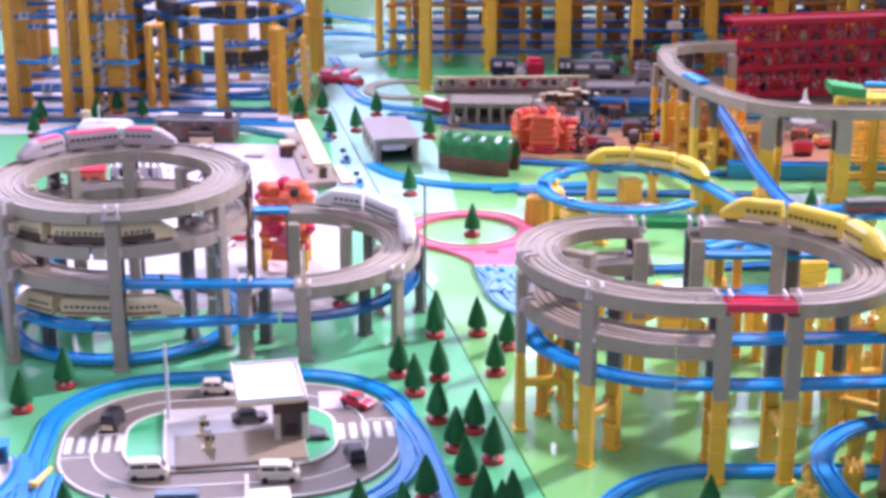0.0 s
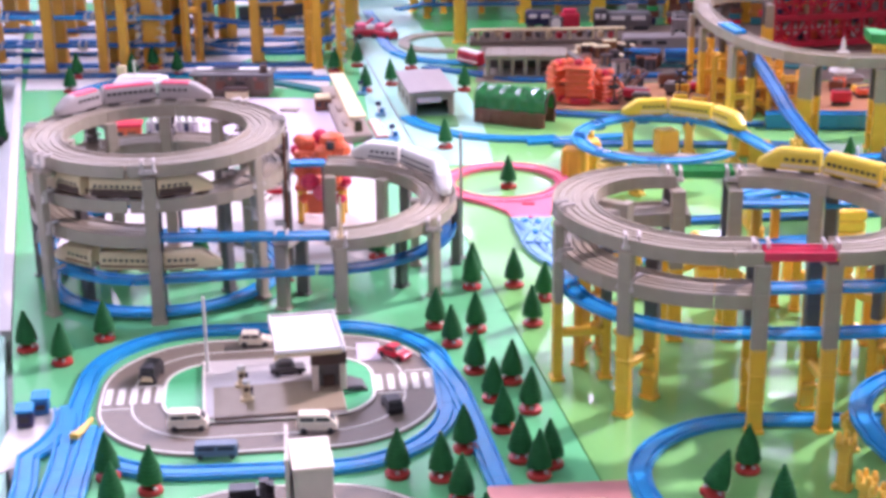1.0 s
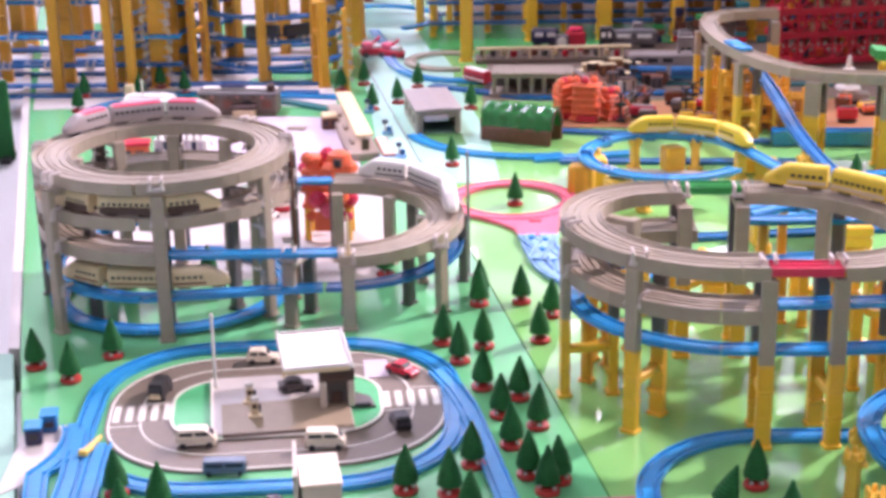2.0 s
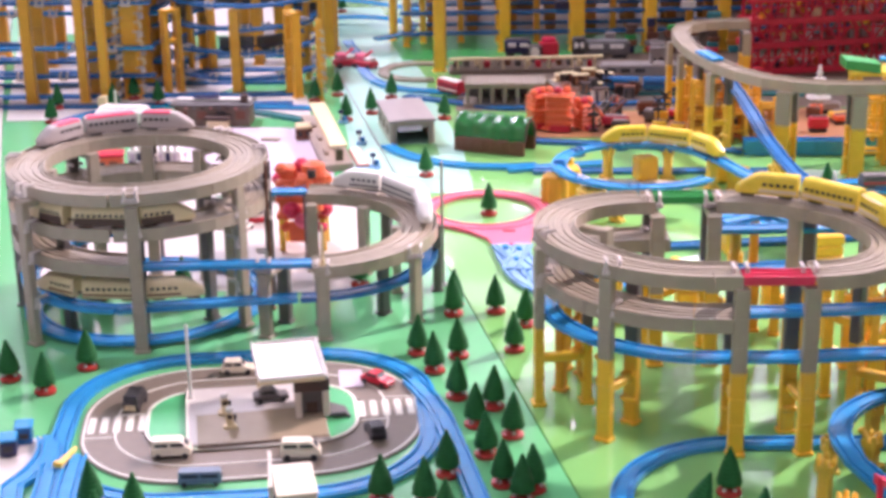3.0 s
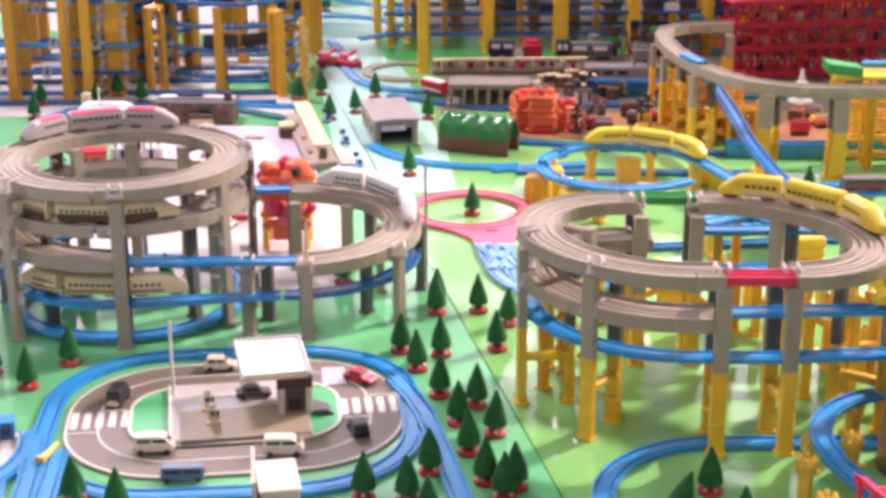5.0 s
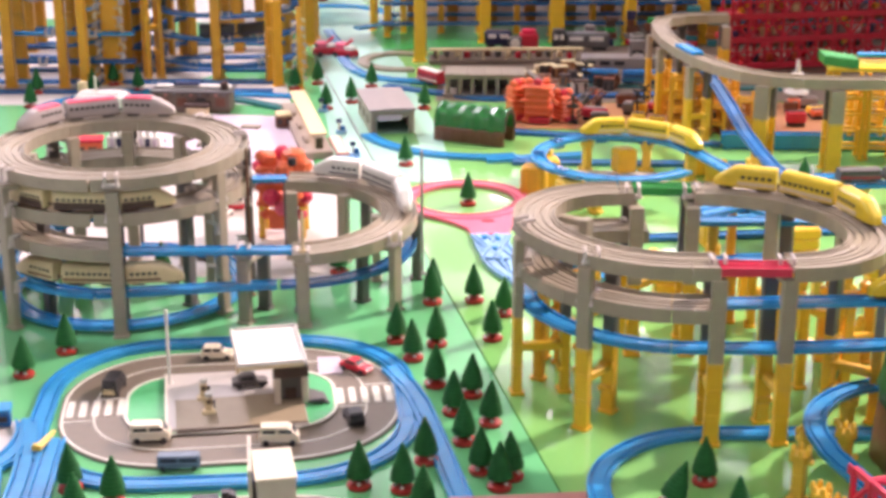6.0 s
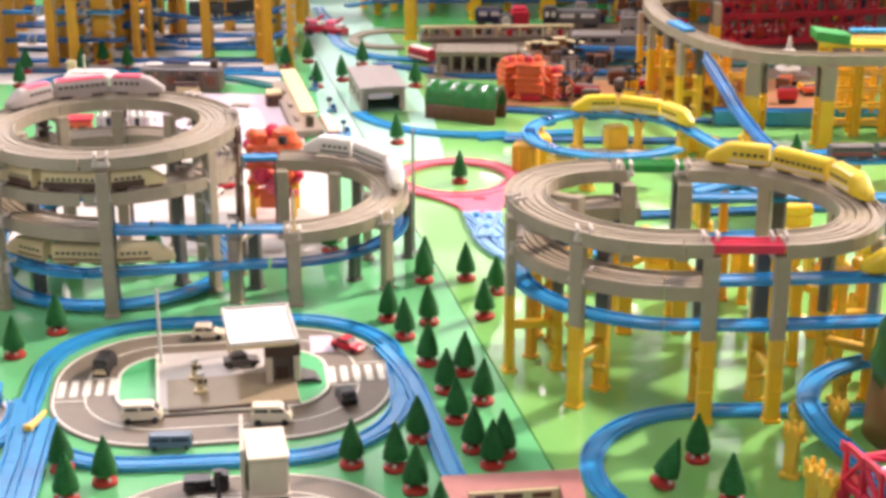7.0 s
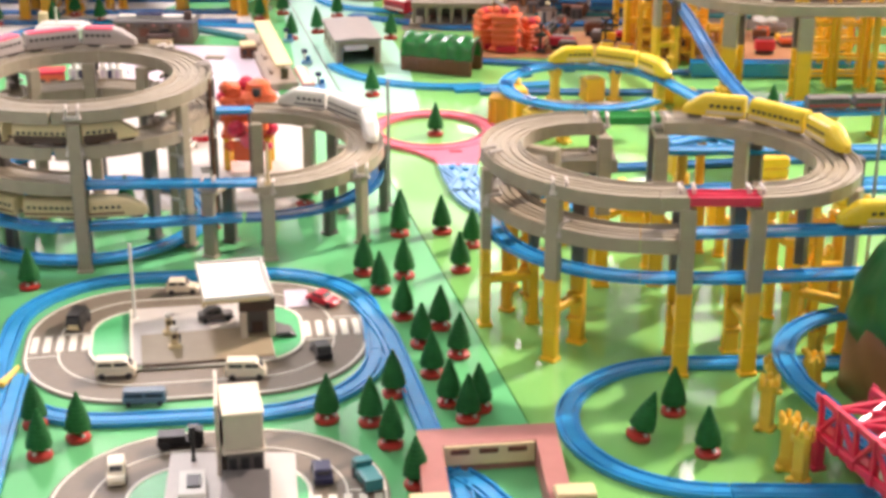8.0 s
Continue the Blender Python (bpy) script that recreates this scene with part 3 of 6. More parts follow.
OC = (-0.445, 2.522)
def spun(pts, cx, cy, deg):
    """Points turned about a centre."""
    c, s_ = math.cos(radians(deg)), math.sin(radians(deg))
    return [(cx + c * (p[0] - cx) - s_ * (p[1] - cy), cy + s_ * (p[0] - cx) + c * (p[1] - cy), *p[2:]) for p in pts]


ground_track("blue toy rail loop round the little road", spun(rounded(*OC, 0.322, 0.295, 0.216), *OC, 6), chunk=6)
ground_track("blue toy rail running off past the small fir trees", [(-0.160, 2.69, 0.0035), (-0.125, 2.61, 0.0035), (-0.098, 2.53, 0.0035), (-0.080, 2.45, 0.003), (-0.062, 2.37, 0.002), (-0.045, 2.29, 0.002), (-0.028, 2.21, 0.002), (-0.010, 2.13, 0.002), (0.008, 2.05, 0.002)])
ground_track("pink toy rail turning loop on the sheet", arc(-0.028, 3.76, 0.145, -90, 270, 0.001, 0.001), PINK)
ground_track("blue toy rail curve on the green sheet", arc(0.414, 2.211, 0.216, 88, 272, 0.001, 0.001))
ground_track("blue toy rail curve beside the green tunnel", arc(0.02, 4.52, 0.36, 200, 285, 0.001, 0.001))
back = thing("raised_rail_loop", (0, 0, 0), "blue toy rail loop raised on yellow piers", "toy railway")
rail_run(back, arc(0.365, 3.872, 0.204, 15, 322, 0.085, 0.085), SINGLE, BLUE)
rail_run(back, arc(0.365, 3.872, 0.204, 95, 42, 0.0862, 0.0862) + lerp_line((0.56, 3.955, 0.086), (0.685, 3.62, 0.082)), SINGLE, BLUE)

for a in (62, 98, 138, 178, 222, 262):
    joint(back, 0.365 + 0.204 * math.cos(radians(a)), 3.872 + 0.204 * math.sin(radians(a)), 0.088, a - 90, BLUED, 1.05)
ground_track("blue toy rail running straight out of the loop", lerp_line((0.4225, 2.427, 0.001), (0.90, 2.43, 0.001), 12))
ground_track("blue toy rail running straight out of the loop", lerp_line((0.4225, 1.9952, 0.001), (0.95, 1.985, 0.001), 12))

# ---- clips where raised rails meet their piers ----
for x, y, t in ((0.186, 2.452, 0), (0.401, 2.415, 0), (0.517, 2.415, 0), (0.076, 2.62, -60), (0.295, 2.845, 0), (0.408, 2.848, 0), (0.60, 2.83, 20)):
    d = Vector((min(max(x, 0.35), 0.46) - x, 2.632 - y, 0)).normalized() * 0.012
    joint(rise, x + d.x, y + d.y, 0.317, t, CLIPM)
for x, y in ((-0.705, 2.851), (-0.931, 2.894), (-1.02, 3.12), (-0.78, 3.385), (-0.60, 3.34), (-0.49, 3.18)):
    d = (Vector((LC[0], LC[1], 0)) - Vector((x, y, 0))).normalized() * 0.012
    joint(left, x + d.x, y + d.y, 0.323, math.degrees(math.atan2(d.y, d.x)) - 90, CLIPM)
for x, y in ((-0.467, 2.928), (-0.347, 2.913), (-0.166, 3.008)):
    joint(left, x, y + 0.012, 0.152, 0, CLIPM)

for x, y in ((-0.705, 2.851), (-0.931, 2.894), (-1.02, 3.12), (-0.94, 3.31), (-0.78, 3.385), (-0.60, 3.34), (-0.49, 3.18), (-0.52, 2.99)):
    for z, k in ((0.252, 0.010), (0.252, 0.062), (0.186, 0.012), (0.090, 0.016)):
        if y < 2.9 and k > 0.05 or (z < 0.2 and x > -0.72 and y < 2.9):
            continue
        d = (Vector((LC[0], LC[1], 0)) - Vector((x, y, 0))).normalized() * k
        joint(left, x + d.x, y + d.y, z, math.degrees(math.atan2(d.y, d.x)) - 90 + (180 if k > 0.05 else 0), CLIPM)
for x, y in ((0.186, 2.452), (0.076, 2.60), (0.13, 2.76), (0.295, 2.868)):
    d = Vector((min(max(x, 0.35), 0.46) - x, 2.632 - y, 0)).normalized() * 0.012
    joint(rise, x + d.x, y + d.y, 0.243, math.degrees(math.atan2(d.y, d.x)) - 90, CLIPM)

# ---- slim poles between the spirals ----
for x, y, hgt, m in ((-0.477, 3.088, 0.325, BROWN), (-0.118, 3.229, 0.285, SILVER), (0.82, 3.66, 0.13, PRINT), (0.79, 2.70, 0.40, SILVER)):
    ob = thing("slim_pole", (x, y, 0), "slim plastic pole standing among the raised rails", "pole", "slim poles")
    Geo().lathe(0, 0, [(0.004, 0.0), (0.0035, 0.02), (0.003, hgt - 0.01), (0.0015, hgt)], 8).part("shaft", m, ob)
    Geo().lathe(0, 0, [(0.010, 0.0), (0.009, 0.004), (0.005, 0.006)], 10).part("foot", m, ob)


ob = thing("slim_pole", (-0.347, 2.9325, 0.1515), "short cream pole standing on the curved deck", "pole", "slim poles")
Geo().lathe(0, 0, [(0.0045, 0.0), (0.0035, 0.008), (0.003, 0.082), (0.0015, 0.088)], 8).part("shaft", CREAM, ob)
Geo().box(0, 0, 0.003, 0.014, 0.012, 0.006, 0, 0.001).part("foot", CREAM, ob)


# ================= little roads =================
def toy_road(cx, cy, hx, hy, r, turn, label):
    """An oval road sheet about its own centre: edge lines, a raised inner kerb, a green island, crossings."""
    ob = thing("toy_road", (cx, cy, 0), label, "toy road", turn=turn)
    Geo().prism([p[:2] for p in rounded(0, 0, hx, hy, r)[:-1]], 0.0, 0.004).part("roadway", ROAD, ob)

    def ring(d, w, z, m, name):
        o = [p[:2] for p in rounded(0, 0, hx - d, hy - d, r - d)[:-1]]
        i = [p[:2] for p in rounded(0, 0, hx - d - w, hy - d - w, r - d - w)[:-1]]
        n = len(o)
        vs = [(x, y, z) for x, y in o] + [(x, y, z) for x, y in i] + [(x, y, z - 0.0015) for x, y in o] + [(x, y, z - 0.0015) for x, y in i]
        fs = []
        for k in range(n):
            l = (k + 1) % n
            fs += [(k, l, n + l, n + k), (2 * n + k, 2 * n + l, l, k), (n + k, n + l, 3 * n + l, 3 * n + k)]
        Geo().add(vs, fs).part(name, m, ob)
    ring(0.004, 0.004, 0.0052, PRINT, "edge_line")
    ring(0.060, 0.0035, 0.0052, PRINT, "centre_line")
    ring(0.113, 0.006, 0.0085, PRINT, "inner_kerb")
    Geo().prism([p[:2] for p in rounded(0, 0, hx - 0.1185, hy - 0.1185, r - 0.1185)[:-1]], 0.004, 0.0075).part("green_island", ISLAND, ob)
    for s in (-1, 1):
        for k in range(5):
            x = s * (hx - 0.0175 - 0.0222 * k)
            Geo().box(x, 0.004, 0.0047, 0.0122, 0.066, 0.0014).part("crossing_bar", PRINT, ob)
        Geo().box(s * (hx - 0.033), s * 0.048, 0.0047, 0.050, 0.0035, 0.0014).part("stop_line", PRINT, ob)
        Geo().box(s * (hx - 0.086), -s * 0.042, 0.0047, 0.048, 0.0035, 0.0014).part("stop_line", PRINT, ob)
    return ob


ISLAND = plastic("island_green", (0.26, 0.72, 0.46), 0.35)
toy_road(-0.438, 2.535, 0.302, 0.240, 0.205, 8.5, "grey oval toy road with white lines and crossings")
toy_road(-0.322, 1.937, 0.249, 0.252, 0.21, 5, "grey oval toy road with white lines and crossings")

slab("road_patch", [(-0.304, 2.742), (-0.293, 2.659), (-0.249, 2.670), (-0.260, 2.747)], 0.004, 0.0062, LILAC, "pale lilac square print on the toy road", category="road patch")

# ---- fuel station on the first road, in its own axes ----
stn = thing("fuel_station", (-0.433, 2.533, 0.0075), "cream toy fuel station with a flat white roof", "toy building", turn=11)
Geo().prism([(-0.122, 0.130), (-0.122, -0.108), (0.124, -0.122), (0.122, 0.120)][::-1], 0.0, 0.005).part("forecourt", OFFWHITE, stn)
Geo().prism([(-0.104, 0.010), (-0.104, -0.108), (0.122, -0.121), (0.122, 0.012)][::-1], 0.005, 0.0058).part("paving", COURT, stn)
Geo().box(0.010, -0.1165, 0.0025, 0.226, 0.004, 0.009, 0, 0.001).part("front_kerb", BROWNGREY, stn)
Geo().box(-0.1205, 0.01, 0.0072, 0.004, 0.228, 0.0055, 0, 0.001).part("side_kerb", PRINT, stn)
g = Geo()
for bx, by, sx, sy in ((0.075, 0.005, 0.006, 0.072), (0.127, 0.005, 0.006, 0.072), (0.101, 0.040, 0.046, 0.006)):
    g.box(bx, by, 0.0425, sx, sy, 0.075, 0, 0.001)
g.part("wall", BEIGE, stn)
for bx in (0.0765, 0.1255):
    Geo().box(bx, -0.0345, 0.0330, 0.012, 0.009, 0.056, 0, 0.0015).part("door_post", BEIGE, stn)
Geo().box(0.101, -0.0345, 0.0680, 0.062, 0.011, 0.024, 0, 0.001).part("lintel", UMBER, stn)
Geo().box(0.101, -0.0300, 0.0590, 0.038, 0.004, 0.005, 0, 0.0006).part("door_head", BEIGE, stn)
Geo().box(0.101, 0.004, 0.027, 0.040, 0.044, 0.044, 0, 0.001).part("counter", GREYD, stn)
Geo().box(0.101, -0.020, 0.017, 0.020, 0.004, 0.022, 0, 0.001).part("inner_door", UMBER, stn)
Geo().prism([(0.1305, 0.030), (0.162, 0.002), (0.168, -0.040), (0.1305, -0.030)][::-1], 0.0, 0.0052).part("ramp", GREYD, stn)
Geo().box(0.146, -0.038, 0.008, 0.030, 0.010, 0.006, 6, 0.002).part("wheel_stop", BLACK, stn)
Geo().box(0.066, 0.035, 0.0865, 0.123, 0.176, 0.007, 2, 0.002).part("roof", WHITE, stn)
for s in (-1, 1):
    Geo().box(0.066 + s * 0.0590, 0.035, 0.0925, 0.004, 0.172, 0.0055, 2, 0.001).part("roof_rim", WHITE, stn)
    Geo().box(0.066, 0.035 + s * 0.0850, 0.0920, 0.114, 0.004, 0.0045, 2, 0.001).part("roof_rim", WHITE, stn)
Geo().box(0.066, -0.0515, 0.0850, 0.117, 0.004, 0.0075, 2, 0.001).part("roof_fascia", CREAM, stn)
for x in (0.012, 0.114):
    Geo().box(x, 0.112, 0.044, 0.006, 0.006, 0.078, 0, 0.001).part("roof_post", CREAM, stn)
for x, y in ((-0.487, 2.532), (-0.468, 2.474)):
    pm = thing("fuel_pump", (x, y, 0.0133), "small cream toy fuel pump on the forecourt", "fuel pump", "fuel pumps", 11)
    Geo().box(0, 0, 0.0025, 0.024, 0.017, 0.005, 0, 0.001).part("plinth", CREAM, pm)
    Geo().box(0, 0, 0.017, 0.012, 0.010, 0.024, 0, 0.001).part("cabinet", CREAM, pm)
    Geo().box(0, -0.0055, 0.022, 0.008, 0.0012, 0.008, 0, 0.0003).part("display", UMBER, pm)
    Geo().rod((0.0065, 0, 0.024), (0.010, 0, 0.008), 0.0014).part("hose", BLACK, pm)
    Geo().box(0.010, 0, 0.020, 0.003, 0.004, 0.008, 0, 0.0006).part("nozzle", BLACK, pm)
    Geo().lathe(0, 0, [(0.004, 0.029), (0.007, 0.032), (0.007, 0.038), (0.003, 0.040)], 10).part("top", WHITE, pm)
sp = thing("sign_pole", (-0.561, 2.600, 0.0125), "tall thin white toy sign pole on the forecourt", "sign pole")
Geo().lathe(0, 0, [(0.007, 0.0), (0.004, 0.006), (0.003, 0.012), (0.0028, 0.140), (0.0035, 0.143), (0.002, 0.145)], 8).part("shaft", WHITE, sp)

for at, turn, shape, paint, label in (
        ((-0.660, 2.582, 0.004), 86, "van", JET, "black toy van standing on the grey toy road"),
        ((-0.553, 2.380, 0.004), 6, "van", IVORY, "ivory toy van standing on the grey toy road"),
        ((-0.496, 2.738, 0.004), 4, "hatch", IVORY, "ivory toy hatchback standing on the grey toy road"),
        ((-0.224, 2.684, 0.004), -34, "coupe", CRIMSON, "red toy sports car on the grey toy road"),
        ((-0.212, 2.462, 0.004), 108, "hatch", JET, "black toy car near the white crossing"),
        ((-0.332, 2.376, 0.004), 3, "van", IVORY, "ivory toy van beside the fuel station"),
        ((-0.412, 2.592, 0.0125), 12, "coupe", GREYD, "dark grey toy car under the fuel station roof"),
        ((-0.486, 2.278, 0.004), 4, "bus", GREYBLUE, "grey-blue toy bus at the road's rim"),
        ((-0.405, 2.135, 0.004), 8, "truck", JET, "black toy lorry on the grey toy road"),
        ((-0.486, 2.038, 0.004), -80, "hatch", IVORY, "ivory toy hatchback on the grey toy road"),
        ((-0.180, 2.040, 0.004), 100, "hatch", NAVY, "dark blue toy car on the grey toy road"),
        ((-0.112, 2.022, 0.004), 112, "truck", TEAL, "green toy lorry on the grey toy road")):
    car = toy_car(at, turn, shape, paint, label)
    if shape == "van" and paint is JET:
        Geo().box(-0.0365, 0, 0.011, 0.003, 0.024, 0.006, 0, 0.001).part("bumper", CREAM, car)
        Geo().box(-0.0370, 0, 0.017, 0.002, 0.020, 0.003, 0, 0.0005).part("grille", CREAM, car)
    car.scale = (0.78,) * 3 if shape == "bus" else (0.94,) * 3

# ---- building on the second road ----
dp = thing("toy_depot", (0, 0, 0.0), "cream toy depot with a pale roof on dark walls", "toy building")
Geo().prism([(-0.415, 2.10), (-0.395, 1.88), (-0.20, 1.88), (-0.225, 2.10)], 0.0075, 0.0125).part("forecourt", OFFWHITE, dp)
Geo().box(-0.3015, 2.072, 0.087, 0.058, 0.098, 0.058, 12, 0.002).part("upper_storey", BEIGE, dp)
Geo().box(-0.3015, 2.070, 0.0570, 0.064, 0.106, 0.004, 12, 0.001).part("cornice", BEIGE, dp)
Geo().box(-0.3015, 2.072, 0.118, 0.062, 0.102, 0.004, 12, 0.001).part("roof", IVORY, dp)
Geo().prism([(-0.352, 2.150), (-0.346, 2.150), (-0.328, 2.03), (-0.334, 2.03)], 0.0125, 0.128).part("side_wall", BEIGE, dp)
Geo().box(-0.300, 2.070, 0.0335, 0.054, 0.092, 0.042, 12, 0.001).part("lower_storey", GREYD, dp)
Geo().prism([(-0.325, 2.015), (-0.255, 2.02), (-0.245, 1.93), (-0.315, 1.92)], 0.0125, 0.030).part("loading_ramp", GREYD, dp)
for k in range(3):
    Geo().box(-0.309 + 0.018 * k, 2.0215 + 0.0038 * k, 0.036, 0.012, 0.004, 0.020, 12, 0.001).part("shutter", BLACK, dp)
Geo().box(-0.365, 1.985, 0.020, 0.040, 0.070, 0.016, 8, 0.001).part("annex", WHITE, dp)
Geo().box(-0.362, 1.985, 0.0295, 0.020, 0.035, 0.004, 8, 0.0008).part("skylight", BLACK, dp)
sp = thing("sign_pole", (-0.376, 2.075, 0.0125), "short dark toy post at the depot", "sign pole")
Geo().lathe(0, 0, [(0.005, 0.0), (0.003, 0.004), (0.003, 0.05), (0.006, 0.052), (0.006, 0.058)], 8).part("shaft", BLACK, sp)

# ---- rail junction at the sheet's rim ----
for pts, lab in ((arc(-0.985, 2.365, 0.216, 38, -28, 0.0025, 0.0025)[2:] + [(-0.77, 2.16, 0.0025), (-0.75, 2.0, 0.0025)], "blue toy rail branch curving away beside the road"),
                 (lerp_line((-0.715, 2.37, 0.0050), (-0.655, 1.9, 0.0050), 10), "blue toy rail branch running along the sheet"),
                 (lerp_line((-0.765, 2.42, 0.0038), (-0.735, 2.25, 0.0038), 4) + lerp_line((-0.73, 2.21, 0.0038), (-0.70, 1.9, 0.0038), 8), "blue toy rail branch running along the sheet")):
    ground_track(lab, pts, chunk=5)
slab("white_plate", [(-0.870, 2.44), (-0.800, 2.46), (-0.775, 2.28), (-0.845, 2.20)], 0.0, 0.0016, OFFWHITE, "white plastic plate beside the rail branch", category="plate")
sw = thing("points_lever", (-0.7265, 2.352, 0.014), "yellow plastic points lever on the blue rails", "lever", turn=80)
Geo().prism([(-0.036, -0.008), (0.036, -0.003), (0.040, 0.0), (0.036, 0.003), (-0.036, 0.008)], 0.0, 0.004).part("plate", BUTTER, sw)
Geo().box(-0.030, 0, 0.006, 0.012, 0.018, 0.006, 0, 0.002).part("knob", BUTTER, sw)
for x, y, m in ((-0.825, 2.445, BLUED), (-0.838, 2.395, NAVY)):
    bx = thing("signal_box", (x, y, 0.0016), "small plastic signal box beside the rail branch", "signal box", turn=12)
    Geo().box(0, 0, 0.014, 0.028, 0.036, 0.028, 0, 0.003).part("cabin", m, bx)
    Geo().box(0, 0, 0.031, 0.032, 0.040, 0.005, 0, 0.002).part("roof", BLUE, bx)
    Geo().box(0, -0.0185, 0.016, 0.016, 0.0015, 0.010, 0, 0.0004).part("window", BLACK, bx)

# ================= station frame at the front =================
fr = thing("station_hall", (0, 0, 0), "mauve plastic station hall open at the top", "toy station")
OUT = [(-0.040, 2.110), (0.172, 2.135), (0.190, 1.78), (-0.018, 1.76)]
INN = [(-0.001, 2.062), (0.140, 2.081), (0.155, 1.82), (0.020, 1.80)]
z = 0.045
vs = [(x, y, z) for x, y in OUT] + [(x, y, z) for x, y in INN] + [(x, y, 0.0) for x, y in OUT] + [(x, y, 0.0) for x, y in INN]
fs = []
for k in range(4):
    l = (k + 1) % 4
    fs += [(k, l, 4 + l, 4 + k), (8 + k, 8 + l, l, k), (12 + k, 12 + l, 4 + l, 4 + k)]
Geo().add(vs, fs).part("wall", MAUVE, fr)
Geo().box(0.0695, 2.0675, 0.0285, 0.139, 0.006, 0.0325, 7.5, 0.001).part("inner_front", CREAM, fr)
for k in range(3):
    Geo().box(0.026 + 0.043 * k, 2.0585 + 0.0057 * k, 0.036, 0.029, 0.004, 0.0085, 7.5, 0.001).part("window", BROWN, fr)
for x, y in ((-0.018, 1.892), (0.186, 1.918)):
    Geo().box(x, y, 0.050, 0.058, 0.034, 0.012, 5, 0.002).part("roof_block", CREAM, fr)
ground_track("blue toy rail passing into the mauve station", lerp_line((0.022, 2.055, 0.001), (0.022, 2.02, 0.001), 2) + lerp_line((0.026, 1.99, 0.001), (0.045, 1.83, 0.001), 5))
ground_track("blue toy rail passing into the mauve station", lerp_line((0.026, 2.045, 0.0022), (0.048, 2.02, 0.0022), 2) + lerp_line((0.062, 2.0, 0.0022), (0.135, 1.86, 0.0022), 5))

# ================= raised track, red truss bridge and hill at the right =================
rt = thing("raised_railway", (0, 0, 0), "blue toy rail raised on yellow notched piers", "toy railway")
rail_run(rt, arc(0.762, 2.292, 0.205, 80, 192, 0.068, 0.068) + lerp_line((0.563, 2.225, 0.067), (0.605, 2.09, 0.065), 4) + lerp_line((0.617, 2.05, 0.065), (0.71, 1.76, 0.063), 8), SINGLE, BLUE)


def notched_pier(x, y, hgt, turn, label="yellow notched block pier under the blue rail"):
    ob = thing("block_pier", (x, y, 0), label, "bridge pier", "notched yellow piers", turn)
    block_leg(0, 0, hgt - 0.014, 0.022, 0.020, True, 0.022).part("leg", BUTTER, ob)
    Geo().prism([(-0.015, -0.010), (-0.010, -0.015), (0.010, -0.015), (0.015, -0.010), (0.015, 0.010), (0.010, 0.015), (-0.010, 0.015), (-0.015, 0.010)], hgt - 0.016, hgt - 0.004).part("cap", BUTTER, ob)
    for k in range(6):
        a = radians(60 * k + 15)
        Geo().lathe(0.0135 * math.cos(a), 0.0135 * math.sin(a), [(0.0040, hgt - 0.006), (0.0050, hgt), (0.0042, hgt + 0.006), (0.0018, hgt + 0.008)], 6).part("prong", BUTTER, ob)
    for s in (-1, 1):
        Geo().box(s * 0.015, 0.008, 0.006, 0.012, 0.012, 0.012, 20, 0.003).part("foot_block", BUTTER, ob)
    return ob


for x, y, t in ((0.512, 2.20, 60), (0.518, 2.075, 70), (0.530, 2.035, 50), (0.618, 2.345, -50), (0.548, 2.33, 95), (0.65, 2.475, 30)):
    notched_pier(x, y, 0.085 if y < 2.3 else 0.055, t)
tb = thing("truss_bridge", (0.663, 1.907, 0.0), "red plastic truss bridge over the blue rail", "toy bridge", turn=-72)
for s in (-1, 1):
    Geo().box(0, s * 0.042, 0.058, 0.40, 0.009, 0.013, 0, 0.001).part("lower_chord", RED, tb)
    Geo().box(0, s * 0.042, 0.118, 0.38, 0.009, 0.011, 0, 0.001).part("upper_chord", RED, tb)
    for k in range(8):
        a, b = -0.19 + 0.0475 * k, -0.19 + 0.0475 * (k + 1)
        p, q = ((a, s * 0.042, 0.062), (b, s * 0.042, 0.116)) if k % 2 == 0 else ((a, s * 0.042, 0.116), (b, s * 0.042, 0.062))
        Geo().rod(p, q, 0.0048, 6).part("diagonal", RED, tb)
        Geo().box(a, s * 0.042, 0.089, 0.007, 0.008, 0.055, 0, 0.001).part("upright", RED, tb)
for s in (-1, 1):
    Geo().box(0, s * 0.0385, 0.074, 0.39, 0.003, 0.020, 0, 0.001).part("side_panel", CRIMSON, tb)
    for k in range(8):
        Geo().box(-0.166 + 0.0475 * k, s * 0.0405, 0.0755, 0.020, 0.002, 0.013, 0, 0.0005).part("marker_plate", (PINK, ICE, PINK, OFFWHITE)[k % 4], tb)
        Geo().box(-0.19 + 0.0475 * k, s * 0.0475, 0.1175, 0.016, 0.004, 0.016, 0, 0.001).part("gusset", RED, tb)
        Geo().box(-0.19 + 0.0475 * k, s * 0.0475, 0.0590, 0.016, 0.004, 0.018, 0, 0.001).part("gusset", RED, tb)
for k in range(7):
    x = -0.15 + 0.05 * k
    Geo().box(x, 0, 0.118, 0.009, 0.084, 0.008, 0, 0.001).part("cross_strut", RED, tb)
    if k < 6:
        Geo().rod((x, -0.042, 0.119), (x + 0.05, 0.042, 0.119), 0.0045, 6).part("wind_brace", RED, tb)
        Geo().rod((x, 0.042, 0.117), (x + 0.05, -0.042, 0.117), 0.0045, 6).part("wind_brace", RED, tb)
    Geo().box(x, 0, 0.055, 0.006, 0.084, 0.005, 0, 0.001).part("floor_beam", RED, tb)
